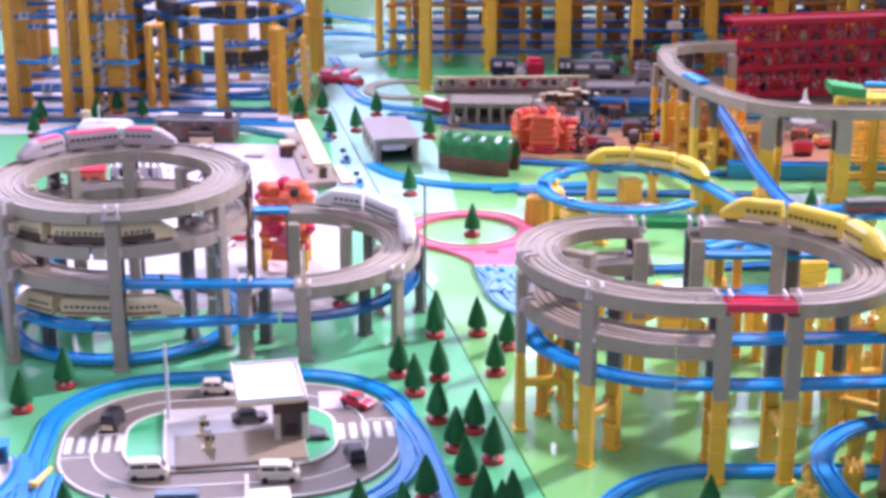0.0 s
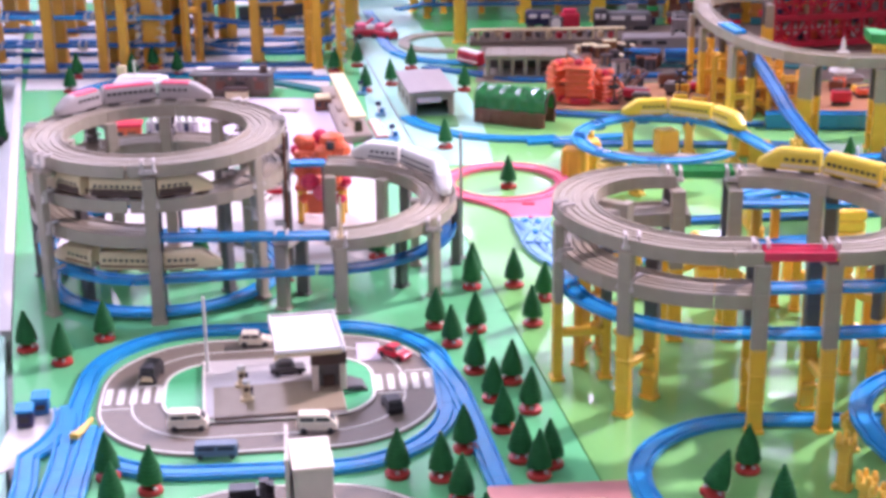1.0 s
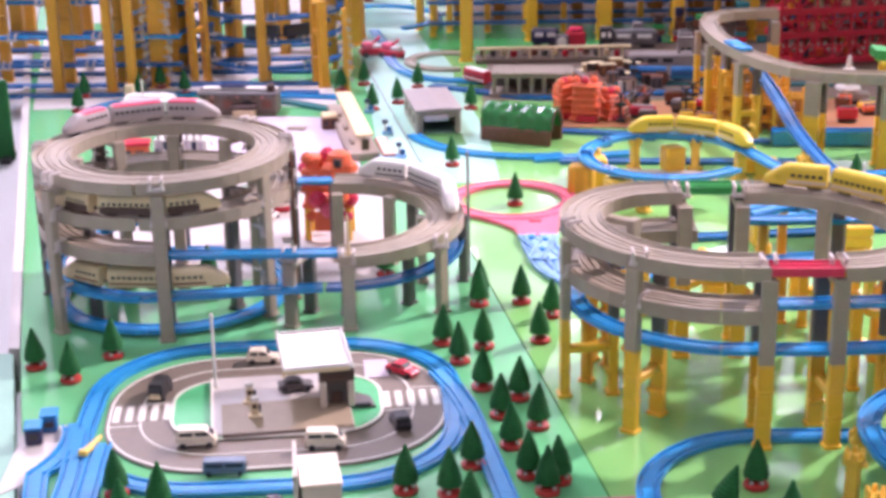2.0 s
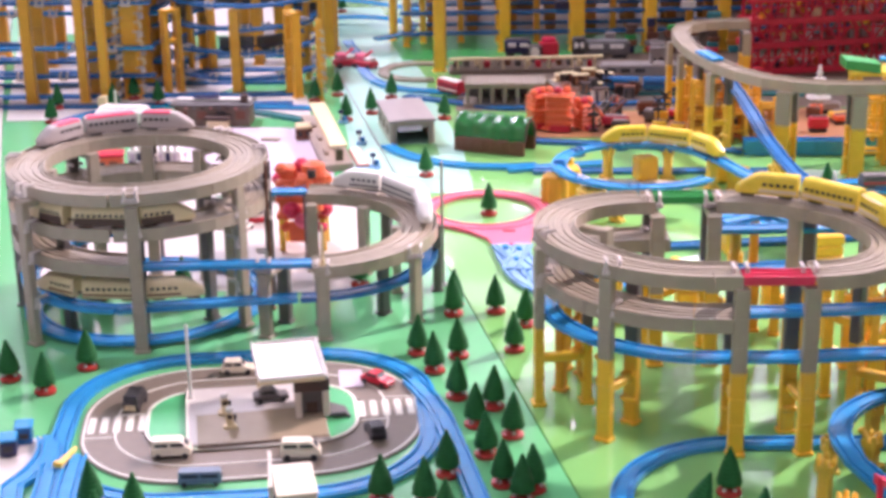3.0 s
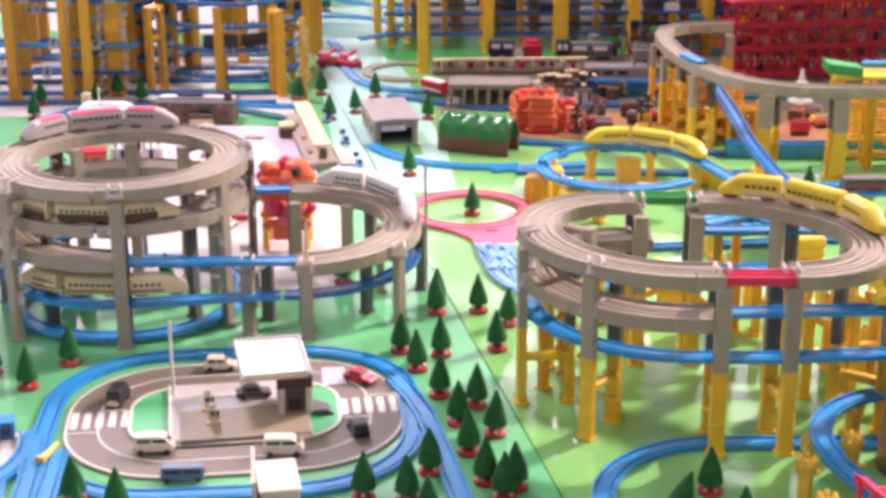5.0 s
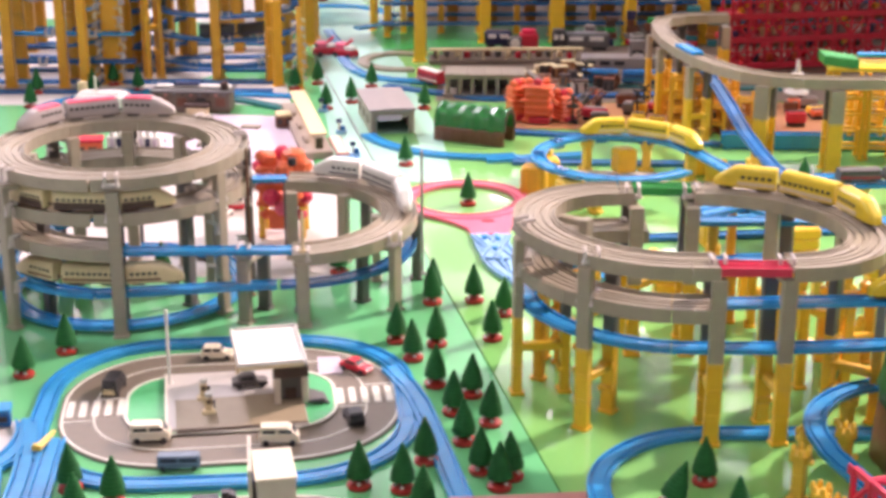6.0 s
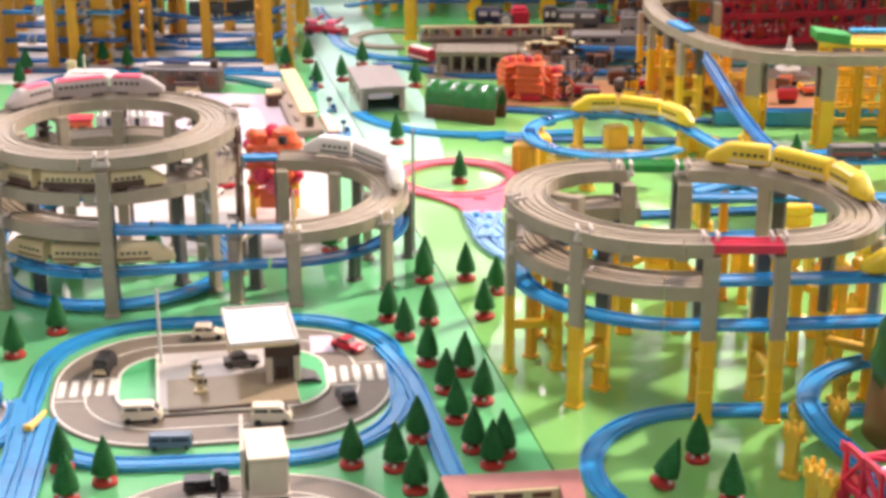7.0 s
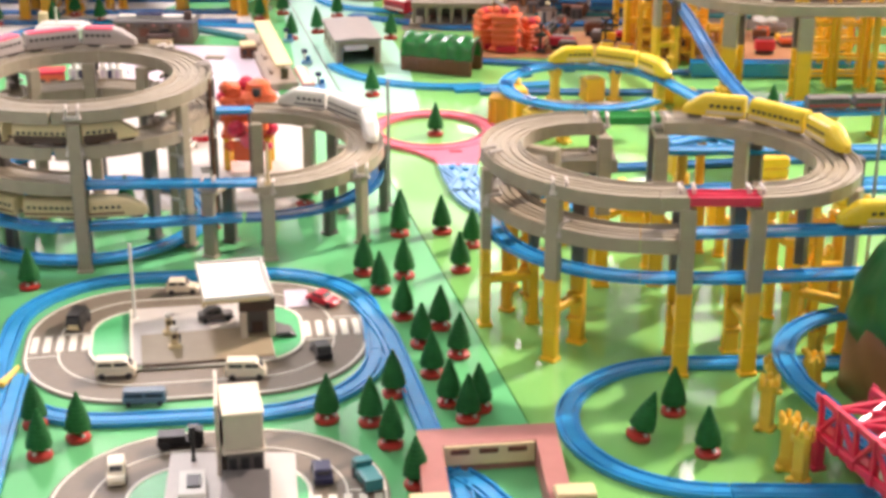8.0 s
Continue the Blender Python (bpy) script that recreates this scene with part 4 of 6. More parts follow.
for s in (-1, 1):
    for x in (-0.19, 0.19):
        block_leg(s * 0.042, 0, 0.055, 0.018, 0.016, True, 0.03).part("leg", RED, tb).location.x = x
hl = thing("toy_mountain", (0.80, 2.33, 0), "toy mountain with a brown foot and green top", "toy mountain")
g = Geo()
prof = [(0.137, 0.0), (0.135, 0.05), (0.131, 0.10), (0.125, 0.13)]
secs = []
for r, z in prof:
    secs.append([(r * (1 + 0.03 * math.sin(5 * a + 9 * z)) * math.cos(a), r * (1 + 0.03 * math.sin(5 * a + 9 * z)) * math.sin(a), z) for a in np.linspace(0, 2 * math.pi, 33)[:-1]])
g.sweep(secs).part("foot", BARE, hl, smooth=True)
secs = []
for r, z in ((0.129, 0.112), (0.131, 0.135), (0.122, 0.185), (0.10, 0.235), (0.07, 0.275), (0.03, 0.295), (0.004, 0.30)):
    secs.append([(r * (1 + 0.07 * math.sin(6 * a + 20 * z)) * math.cos(a), r * (1 + 0.07 * math.sin(6 * a + 20 * z)) * math.sin(a), z + 0.014 * math.sin(7 * a) * (z < 0.13)) for a in np.linspace(0, 2 * math.pi, 33)[:-1]])
Geo().sweep(secs).part("green_top", HILL, hl, smooth=True)


# ================= toy fir trees =================
def fir(at, turn=0):
    ob = thing("toy_fir_tree", at, "dark green plastic toy fir tree on a round red base", "toy tree", "toy fir trees", turn)
    secs = []
    tiers = 9
    for k in range(tiers):
        f = k / tiers
        z = 0.0205 + 0.0605 * f
        r = 0.0200 * (1 - f ** 1.45) + 0.0010
        for q, dz in ((0.93, 0.0), (1.0, 0.0018), (0.945, 0.0056)):
            secs.append([(r * q * (1 + 0.035 * (1 if (i + k) % 2 else -1)) * math.cos(2 * math.pi * i / 18), r * q * (1 + 0.035 * (1 if (i + k) % 2 else -1)) * math.sin(2 * math.pi * i / 18),
                          z + dz - 0.0012 * ((i + k) % 2)) for i in range(18)])
    secs.append([(0.0008 * math.cos(2 * math.pi * i / 18), 0.0008 * math.sin(2 * math.pi * i / 18), 0.0842) for i in range(18)])
    Geo().sweep(secs).part("crown", LEAF, ob, smooth=True)
    Geo().lathe(0, 0, [(0.0045, 0.008), (0.004, 0.021)], 8).part("trunk", BROWN, ob)
    Geo().lathe(0, 0, [(0.0195, 0.0), (0.0205, 0.003), (0.0195, 0.007), (0.012, 0.0105), (0.006, 0.0115)], 18).part("base", BRICKRED, ob)
    for a in (210, 290, 60):
        Geo().lathe(0.0125 * math.cos(radians(a)), 0.0125 * math.sin(radians(a)), [(0.0036, 0.008), (0.0036, 0.0115), (0.002, 0.013)], 8).part("mushroom", WHITE, ob)
    return ob


FIRS = ((-0.09, 3.046), (-0.002, 3.059), (0.035, 2.85), (-0.156, 2.836), (-0.075, 2.818), (-0.119, 2.746), (-0.074, 2.626), (-0.006, 2.581), (-0.038, 2.507),
        (0.027, 2.462), (-0.186, 2.225), (-0.115, 2.214), (-0.57, 2.162), (-0.617, 2.106), (-0.081, 2.142), (-0.794, 2.765), (0.372, 2.251), (0.407, 2.115))
MORE = ((-0.019, 3.738), (-0.162, 4.722), (-0.081, 2.315), (-0.018, 2.388), (0.01, 2.282), (0.060, 2.262), (0.040, 2.225), (-0.038, 2.02), (0.059, 2.985),
        (-0.846, 2.652), (-0.93, 2.712), (-0.648, 2.206), (0.304, 2.163), (-0.861, 3.155), (-0.687, 3.195), (-0.302, 3.228), (-1.393, 4.715), (-1.419, 4.903),
        (-1.239, 4.902), (-1.2, 5.03), (-1.099, 4.94), (-0.593, 4.975), (-0.526, 5.055), (-0.466, 4.715), (-0.393, 4.80), (-0.345, 5.013), (-0.654, 6.6), (0.856, 3.90), (-0.191, 4.09), (-0.09, 3.10))
first = fir((FIRS[0][0], FIRS[0][1], 0.0012))
rnd = random.Random(4)
for i, (x, y) in enumerate(FIRS[1:] + MORE):
    lean = 17 if (x, y) == (0.304, 2.163) else rnd.uniform(-2, 2)
    copy_thing(first, pose(x, y, 0.0012 + (0.0035 if lean > 5 else 0), rnd.uniform(-2, 2), lean, 0) @ pose(0, 0, 0, 0, 0, rnd.uniform(0, 360)))

# ================= pink loop junction =================
pj = thing("pink_junction", (0, 0, 0), "pink plastic rail fork under the turning loop", "toy railway")
Geo().prism([(-0.150, 3.66), (-0.06, 3.61), (0.035, 3.618), (0.10, 3.67), (0.105, 3.63), (0.085, 3.54), (0.078, 3.49), (-0.010, 3.49), (-0.020, 3.53), (-0.06, 3.58), (-0.14, 3.645)][::-1], 0.0, 0.008).part("fork_plate", PINK, pj)
Geo().box(0.03, 3.585, 0.0088, 0.030, 0.014, 0.0025, 0, 0.001).part("slot", CRIMSON, pj)
yj = thing("rail_junction", (0, 0, 0), "pale blue plastic rail fork with crossing tracks", "toy railway")
rail_run(yj, lerp_line((0.010, 3.488, 0.001), (0.018, 3.40, 0.001), 2) + arc(0.33, 3.36, 0.30, 175, 215, 0.001, 0.001)[1:], SINGLE, ICE)
rail_run(yj, lerp_line((0.058, 3.488, 0.001), (0.062, 3.40, 0.001), 2) + lerp_line((0.07, 3.36, 0.001), (0.10, 3.14, 0.001), 4), SINGLE, ICE)
rail_run(yj, lerp_line((0.005, 3.475, 0.0045), (0.072, 3.30, 0.0045), 4), SINGLE, ICE)
rail_run(yj, lerp_line((0.066, 3.475, 0.0060), (0.030, 3.30, 0.0060), 4), SINGLE, ICE)
Geo().prism([(-0.008, 3.487), (0.076, 3.487), (0.084, 3.33), (0.012, 3.33)], 0.0, 0.0048).part("fork_plate", ICE, yj)
for x, y in ((0.020, 3.44), (0.052, 3.43), (0.045, 3.36)):
    Geo().box(x, y, 0.0165, 0.010, 0.016, 0.006, 15, 0.001).part("peg", BLUE, yj)

# ================= boards and prints behind the left spiral =================
slab("white_board", [(-1.06, 3.22), (-0.31, 3.18), (-0.33, 3.92), (-0.45, 4.07), (-1.12, 4.07)], 0.0, 0.0016, OFFWHITE, "white card board lying on the green sheet", category="board")
slab("printed_board", [(-1.05, 4.075), (-0.44, 4.075), (-0.50, 4.40), (-0.60, 4.62), (-1.0, 4.66)], 0.0, 0.0018, LILAC, "lilac printed board with pale blocks", category="board")
rnd = random.Random(8)
for k in range(16):
    x, y = rnd.uniform(-0.98, -0.54), rnd.uniform(4.10, 4.5)
    b = tagged(Geo().box(0, 0, 0.0035, rnd.uniform(0.02, 0.06), rnd.uniform(0.015, 0.04), 0.007, 0, 0.001).part("small_block", (WHITE, LILAC, GREY, PINK)[k % 4]),
               "small flat plastic block on the printed board", "block", "flat blocks")
    b.matrix_basis = pose(x, y, 0.0018, 0, 0, rnd.uniform(-15, 15))

# ---- orange play tower ----
ot = thing("play_tower", (-0.455, 3.50, 0.0016), "orange and red plastic toy tower on yellow legs", "toy tower")
for sx in (-1, 1):
    for sy in (-1, 1):
        Geo().box(sx * 0.048, sy * 0.035, 0.045, 0.014, 0.014, 0.09, 0, 0.002).part("leg", YELLOW, ot)
for z, m in ((0.085, ORANGE), (0.125, ORANGE), (0.165, ORANGE)):
    Geo().box(0, 0, z, 0.118, 0.085, 0.016, 0, 0.003).part("deck", m, ot)
for k in range(4):
    Geo().box(-0.045 + 0.03 * k, -0.036, 0.105, 0.014, 0.010, 0.036, 0, 0.002).part("panel", RED if k % 2 else ORANGE, ot)
Geo().lathe(0.028, -0.01, [(0.030, 0.170), (0.032, 0.182), (0.026, 0.204), (0.012, 0.212)], 14).part("drum", ORANGE, ot)
Geo().lathe(0.028, -0.040, [(0.010, 0.180), (0.010, 0.198)], 10).part("port", BLACK, ot)
Geo().box(-0.03, 0, 0.184, 0.036, 0.05, 0.028, 0, 0.004).part("cabin", ORANGE, ot)
Geo().box(0.0, -0.045, 0.050, 0.06, 0.012, 0.05, 0, 0.003).part("chute", ORANGE, ot)
for x, y, z, r, m in ((-0.045, -0.02, 0.196, 0.016, ORANGE), (0.0, 0.01, 0.196, 0.020, RED), (0.052, 0.0, 0.140, 0.018, ORANGE), (-0.05, -0.03, 0.142, 0.015, RED), (0.02, -0.04, 0.140, 0.013, PINK), (0.045, -0.035, 0.060, 0.016, RED), (-0.04, -0.035, 0.060, 0.014, ORANGE), (0.030, -0.045, 0.110, 0.024, ORANGE), (-0.022, -0.046, 0.104, 0.022, RED), (0.004, -0.050, 0.078, 0.020, PINK),
                         (0.052, -0.02, 0.172, 0.022, ORANGE), (-0.052, 0.0, 0.166, 0.020, RED), (0.010, -0.035, 0.168, 0.024, ORANGE), (-0.030, -0.040, 0.150, 0.020, ORANGE), (0.040, -0.045, 0.135, 0.020, CRIMSON), (0.055, -0.03, 0.100, 0.019, RED)):
    Geo().lathe(x, y, [(r * 0.5, z - r * 0.8), (r, z - r * 0.2), (r * 0.9, z + r * 0.4), (r * 0.35, z + r * 0.85)], 10).part("knob", m, ot)

# ---- platform with a cream roof ----
pf = thing("station_platform", (-0.502, 4.43, 0), "grey-brown toy platform under a long cream roof", "toy station", turn=12.8)
Geo().box(0, -0.01, 0.012, 0.085, 0.58, 0.024, 0, 0.002).part("platform", STONE, pf)
Geo().box(0.006, -0.01, 0.066, 0.048, 0.525, 0.006, 0, 0.001).part("roof", CREAM, pf)
for k in range(6):
    Geo().box(0.008, -0.24 + 0.095 * k, 0.043, 0.006, 0.006, 0.042, 0, 0.001).part("post", GREY, pf)
Geo().box(0.008, -0.262, 0.038, 0.020, 0.010, 0.030, 0, 0.001).part("end_board", OLIVE, pf)
for k in range(3):
    Geo().box(-0.020, -0.18 + 0.16 * k, 0.028, 0.012, 0.05, 0.010, 0, 0.001).part("bench", STONE, pf)
slab("green_plate", [(-0.442, 4.135), (-0.386, 4.145), (-0.352, 3.985), (-0.435, 3.995)], 0.0, 0.0030, GREEN, "green plastic plate before the platform", category="plate")
kiosk = thing("toy_kiosk", (-0.575, 4.505, 0.002), "small brown toy kiosk with a cream roof", "toy building", turn=10)
Geo().box(0, 0, 0.016, 0.048, 0.050, 0.032, 0, 0.002).part("wall", BROWN, kiosk)
Geo().box(0, 0, 0.037, 0.046, 0.054, 0.009, 0, 0.003).part("roof", CREAM, kiosk)
for s_ in (-1, 1):
    Geo().box(s_ * 0.012, -0.0258, 0.018, 0.012, 0.003, 0.014, 0, 0.001).part("window", BLACK, kiosk)
# blue rails in ice blue: the glare on them is put into the colour
for off in (0.0, 0.034):
    ground_track("blue toy rail beside the platform, glare in its colour", lerp_line((-0.381 + off, 4.15, 0.0022), (-0.336 + off, 3.90, 0.0022), 4), ICE)
plate = thing("track_plate", (-0.391, 4.272, 0.0014), "tan toy track plate with a mauve rim", "track plate", turn=12.8)
Geo().box(0, 0, 0.003, 0.036, 0.185, 0.006, 0, 0.001).part("rim", MAUVE, plate)
Geo().box(0, 0, 0.0065, 0.026, 0.170, 0.003, 0, 0.001).part("bed", IVORY, plate)
for x, y in ((-0.473, 4.68), (-0.396, 4.425), (-0.337, 4.175)):
    sg = thing("rail_signal", (x, y, 0.001), "small blue and white toy rail signal", "signal", "rail signals")
    Geo().box(0, 0, 0.005, 0.030, 0.022, 0.010, 0, 0.002).part("foot", ICE, sg)
    Geo().box(0.004, 0, 0.016, 0.014, 0.012, 0.014, 0, 0.002).part("motor", BLUED, sg)
    Geo().lathe(-0.006, 0, [(0.0035, 0.010), (0.003, 0.034)], 8).part("post", WHITE, sg)
    Geo().box(-0.006, 0, 0.037, 0.016, 0.009, 0.012, 0, 0.002).part("head", NAVY, sg)

# ---- grey engine shed ----
sh = thing("engine_shed", (-0.272, 4.548, 0.0012), "grey plastic toy engine shed with an open front", "toy building", turn=12)
for s in (-1, 1):
    Geo().box(s * 0.061, 0, 0.034, 0.009, 0.262, 0.068, 0, 0.002).part("wall", GREY, sh)
    for k in range(3):
        Geo().box(s * 0.0662, -0.08 + 0.08 * k, 0.038, 0.003, 0.030, 0.026, 0, 0.001).part("window", BROWNGREY, sh)
Geo().box(0, 0.127, 0.034, 0.113, 0.008, 0.068, 0, 0.002).part("back_wall", GREYD, sh)
secs = [[(-0.069, y, 0.0685), (0.069, y, 0.0685), (0.069, y, 0.0745), (0.0, y, 0.0785), (-0.069, y, 0.0745)] for y in (-0.138, 0.138)]
Geo().sweep(secs).part("roof", PALEGREY, sh)
Geo().box(0, -0.130, 0.0585, 0.113, 0.006, 0.019, 0, 0.001).part("gable", WARMGREY, sh)
for s in (-1, 1):
    Geo().box(s * 0.052, -0.131, 0.030, 0.010, 0.006, 0.060, 0, 0.001).part("door_jamb", WARMGREY, sh)
Geo().box(-0.008, -0.1345, 0.049, 0.070, 0.006, 0.016, 0, 0.002).part("sign", LILAC, sh)
slab("green_plate", [(-0.304, 4.405), (-0.277, 4.280), (-0.163, 4.305), (-0.176, 4.418)], 0.0, 0.0045, GRASSY, "green plastic plate before the shed", category="plate")

# ---- green tunnel ----
tn = thing("toy_tunnel", (-0.004, 4.362, 0), "green ridged plastic toy tunnel on a brown foot", "toy tunnel", turn=-22)


def dome(x0, x1, r, zf, z0):
    """The moulded roof: rows of shallow bumps along and across."""
    secs = []
    n, m = 41, 21
    for i in range(n):
        x = x0 + (x1 - x0) * i / (n - 1)
        out = []
        for j in range(m):
            a = math.pi * j / (m - 1)
            k = 1 + 0.045 * math.sin(i * math.pi / 4 + 0.9 * math.sin(j)) + 0.04 * math.sin(j * math.pi / 2.5 + 0.7 * math.sin(i * 0.6))
            out.append((x + 0.003 * math.sin(j * 2.1), r * k * math.cos(a), z0 + zf * k * math.sin(a)))
        inner = [(x, (r - 0.008) * math.cos(a), z0 + (zf - 0.010) * math.sin(a)) for a in np.linspace(math.pi, 0, m)]
        secs.append(out + inner)
    return Geo().sweep(secs).part("green_roof", DOME, tn, smooth=True)


dome(-0.107, 0.107, 0.046, 0.064, 0.041)
for s in (-1, 1):
    Geo().box(0, s * 0.044, 0.0215, 0.216, 0.011, 0.043, 0, 0.003).part("foot_wall", BROWN, tn)
    for k in range(7):
        Geo().box(-0.09 + 0.03 * k, s * 0.0495, 0.018, 0.012, 0.004, 0.026, 0, 0.001).part("buttress", BROWN, tn)
for x in (-0.1075, 0.1075):
    secs = []
    for i in range(13):
        a = math.pi * i / 12
        c, s_ = math.cos(a), math.sin(a)
        secs.append([(x - 0.003, 0.043 * c, 0.043 + 0.060 * s_), (x + 0.003, 0.043 * c, 0.043 + 0.060 * s_), (x + 0.003, 0.035 * c, 0.043 + 0.050 * s_), (x - 0.003, 0.035 * c, 0.043 + 0.050 * s_)])
    Geo().sweep(secs).part("portal", UMBER, tn)
# black block added inside in place of the shade in the tunnel mouth
Geo().box(0, 0, 0.040, 0.15, 0.060, 0.076, 0, 0.01).part("lining", BLACK, tn)

# ---- arcade viaduct ----
ar = thing("arcade_station", (0.030, 4.930, 0), "grey plastic toy station with a row of arches", "toy station", turn=-2)
Geo().box(0, -0.005, 0.0065, 0.27, 0.12, 0.013, 0, 0.002).part("plinth", WARMGREY, ar)
for k in range(7):
    Geo().box(-0.120 + 0.040 * k, -0.050, 0.037, 0.013, 0.016, 0.048, 0, 0.002).part("pillar", WARMGREY, ar)
Geo().box(0, -0.050, 0.0655, 0.258, 0.018, 0.010, 0, 0.002).part("beam", WARMGREY, ar)
Geo().box(0, 0.040, 0.037, 0.256, 0.010, 0.048, 0, 0.002).part("back_wall", GREYD, ar)
Geo().box(0, -0.005, 0.0745, 0.258, 0.115, 0.008, 0, 0.002).part("roof", WARMGREY, ar)
for k in range(5):
    Geo().box(-0.11 + 0.055 * k, -0.005, 0.0790, 0.006, 0.108, 0.004, 0, 0.001).part("roof_rib", WARMGREY, ar)
bmz = thing("long_canopy", (0.105, 5.385, 0), "long cream toy platform canopy on thin posts", "toy station", turn=3)
Geo().box(0, 0, 0.052, 0.54, 0.020, 0.009, 0, 0.001).part("roof", CREAM, bmz)
for k in range(7):
    Geo().box(-0.24 + 0.08 * k, 0, 0.024, 0.006, 0.006, 0.048, 0, 0.001).part("post", CREAM, bmz)
Geo().box(0, 0.03, 0.008, 0.54, 0.10, 0.016, 0, 0.002).part("platform", BROWNGREY, bmz)
rnd = random.Random(5)
for k in range(14):
    c = tagged(Geo().box(0, 0, 0.011, 0.020, 0.016, 0.022, 0, 0.003).part("crate", (BROWN, GREYD, CREAM, CRIMSON, GREY)[k % 5]), "small plastic crate on the far platform", "crate", "crates")
    c.matrix_basis = pose(-0.14 + 0.036 * k, 5.415 + rnd.uniform(-0.01, 0.02), 0.0163, 0, 0, rnd.uniform(0, 90))

# ---- brown building, white house ----
bb = thing("toy_house", (-0.875, 4.70, 0), "brown-grey toy station house with a white ridge", "toy building", turn=-2)
Geo().box(0, 0, 0.032, 0.235, 0.09, 0.064, 0, 0.002).part("wall", BROWNGREY, bb)
Geo().box(0, 0, 0.068, 0.255, 0.11, 0.008, 0, 0.002).part("roof", GREYD, bb)
Geo().box(0, 0, 0.076, 0.235, 0.03, 0.009, 0, 0.003).part("ridge", WHITE, bb)
for k in range(4):
    Geo().box(-0.09 + 0.06 * k, -0.046, 0.036, 0.030, 0.004, 0.026, 0, 0.001).part("window", BROWN if k != 2 else BLACK, bb)
Geo().box(0.022, -0.060, 0.012, 0.07, 0.03, 0.024, 0, 0.003).part("porch", CREAM, bb)
Geo().box(0.022, -0.060, 0.032, 0.078, 0.036, 0.014, 0, 0.003).part("porch_roof", UMBER, bb)
Geo().box(-0.02, 0, 0.0835, 0.08, 0.032, 0.008, 0, 0.003).part("ridge_cover", NAVY, bb)
for k in range(9):
    Geo().box(-0.105 + 0.026 * k, -0.0465, 0.058, 0.010, 0.004, 0.009, 0, 0.001).part("bracket", (UMBER, MAUVE, GREYD)[k % 3], bb)
Geo().box(0.10, -0.02, 0.082, 0.022, 0.022, 0.030, 0, 0.003).part("chimney", UMBER, bb)
wh = thing("toy_house", (-1.16, 4.685, 0), "low white toy house with a flat top", "toy building")
Geo().box(0, 0, 0.028, 0.16, 0.09, 0.056, 0, 0.008).part("body", WHITE, wh)
Geo().box(0, 0, 0.058, 0.12, 0.05, 0.008, 0, 0.003).part("roof", WHITE, wh)
Geo().lathe(-0.015, -0.01, [(0.004, 0.060), (0.003, 0.10), (0.005, 0.102), (0.004, 0.112)], 8).part("mast", PRINT, wh)
Geo().box(-0.072, 0.055, 0.040, 0.030, 0.018, 0.08, 0, 0.003).part("side_tower", CREAM, wh)
for k in range(3):
    Geo().box(-0.045 + 0.045 * k, -0.0455, 0.028, 0.022, 0.003, 0.016, 0, 0.001).part("window", GREYD, wh)

# ---- dark board and white rim beside the sheet ----
gb = thing("green_board", (-1.665, 4.36, -0.06), "dark green upright board beyond the sheet's rim", "board", turn=6)
Geo().box(0, 0, 0.12, 0.34, 0.02, 0.24, 0, 0.003).part("panel", LEAF, gb)
for s in (-1, 1):
    Geo().box(s * 0.15, 0, 0.008, 0.03, 0.10, 0.016, 0, 0.002).part("foot", BLACK, gb)
rm = thing("rim_strip", (0, 0, 0), "white raised edging along the green sheet", "edging")
RIM = [(-0.997, 2.79), (-1.19, 3.45), (-1.38, 4.1), (-1.57, 4.75), (-1.762, 5.4), (-2.13, 6.77), (-2.5, 8.13), (-2.86, 9.5)]
for (xa, ya), (xb, yb) in zip(RIM, RIM[1:]):
    Geo().sweep([[(x - 0.012, y, -0.06), (x + 0.010, y, -0.06), (x + 0.010, y, 0.008), (x - 0.012, y, 0.008)] for x, y in ((xa, ya + 0.001), (xb, yb - 0.001))]).part("edging", OFFWHITE, rm)

# ---- tan board, orange cranes ----
slab("sand_board", [(0.06, 4.49), (0.72, 4.46), (1.15, 4.44), (1.15, 4.80), (0.70, 4.84), (0.30, 4.78)], 0.0, 0.004, TAN, "tan card board lying on the green sheet", category="board")
rnd = random.Random(17)
for x, y, sx, sz, t in ((0.125, 4.60, 0.062, 0.105, 22), (0.185, 4.565, 0.085, 0.118, -8), (0.262, 4.585, 0.052, 0.080, 30)):
    cr = thing("loading_crane", (x, y, 0.004), "orange plastic toy loading tower with slats", "toy crane", "orange towers", t)
    Geo().box(0, 0, sz * 0.48, sx * 0.86, 0.055, sz * 0.96, 0, 0.005).part("core", ORANGE, cr)
    n = 6
    for k in range(n):
        Geo().box(rnd.uniform(-0.005, 0.005), -0.004, sz * (0.08 + 0.84 * k / (n - 1)), sx * rnd.uniform(0.9, 1.08), 0.064, sz * 0.055, rnd.uniform(-7, 7), 0.002).part("slat", ORANGE, cr)
    Geo().box(sx * 0.1, -0.034, sz * 0.10, sx * 0.7, 0.012, sz * 0.16, 0, 0.002).part("foot_panel", CRIMSON, cr)
    for k in range(3):
        Geo().lathe(sx * (-0.3 + 0.3 * k), rnd.uniform(-0.015, 0.01), [(0.012, sz), (0.014, sz + 0.006), (0.010, sz + 0.014), (0.004, sz + 0.017)], 8).part("knob", (ORANGE, CRIMSON, ORANGE)[k], cr)
    Geo().rod((sx * 0.3, -0.03, sz * 0.95), (sx * 0.75, -0.045, sz * 0.55), 0.005, 6).part("arm", ORANGE, cr)

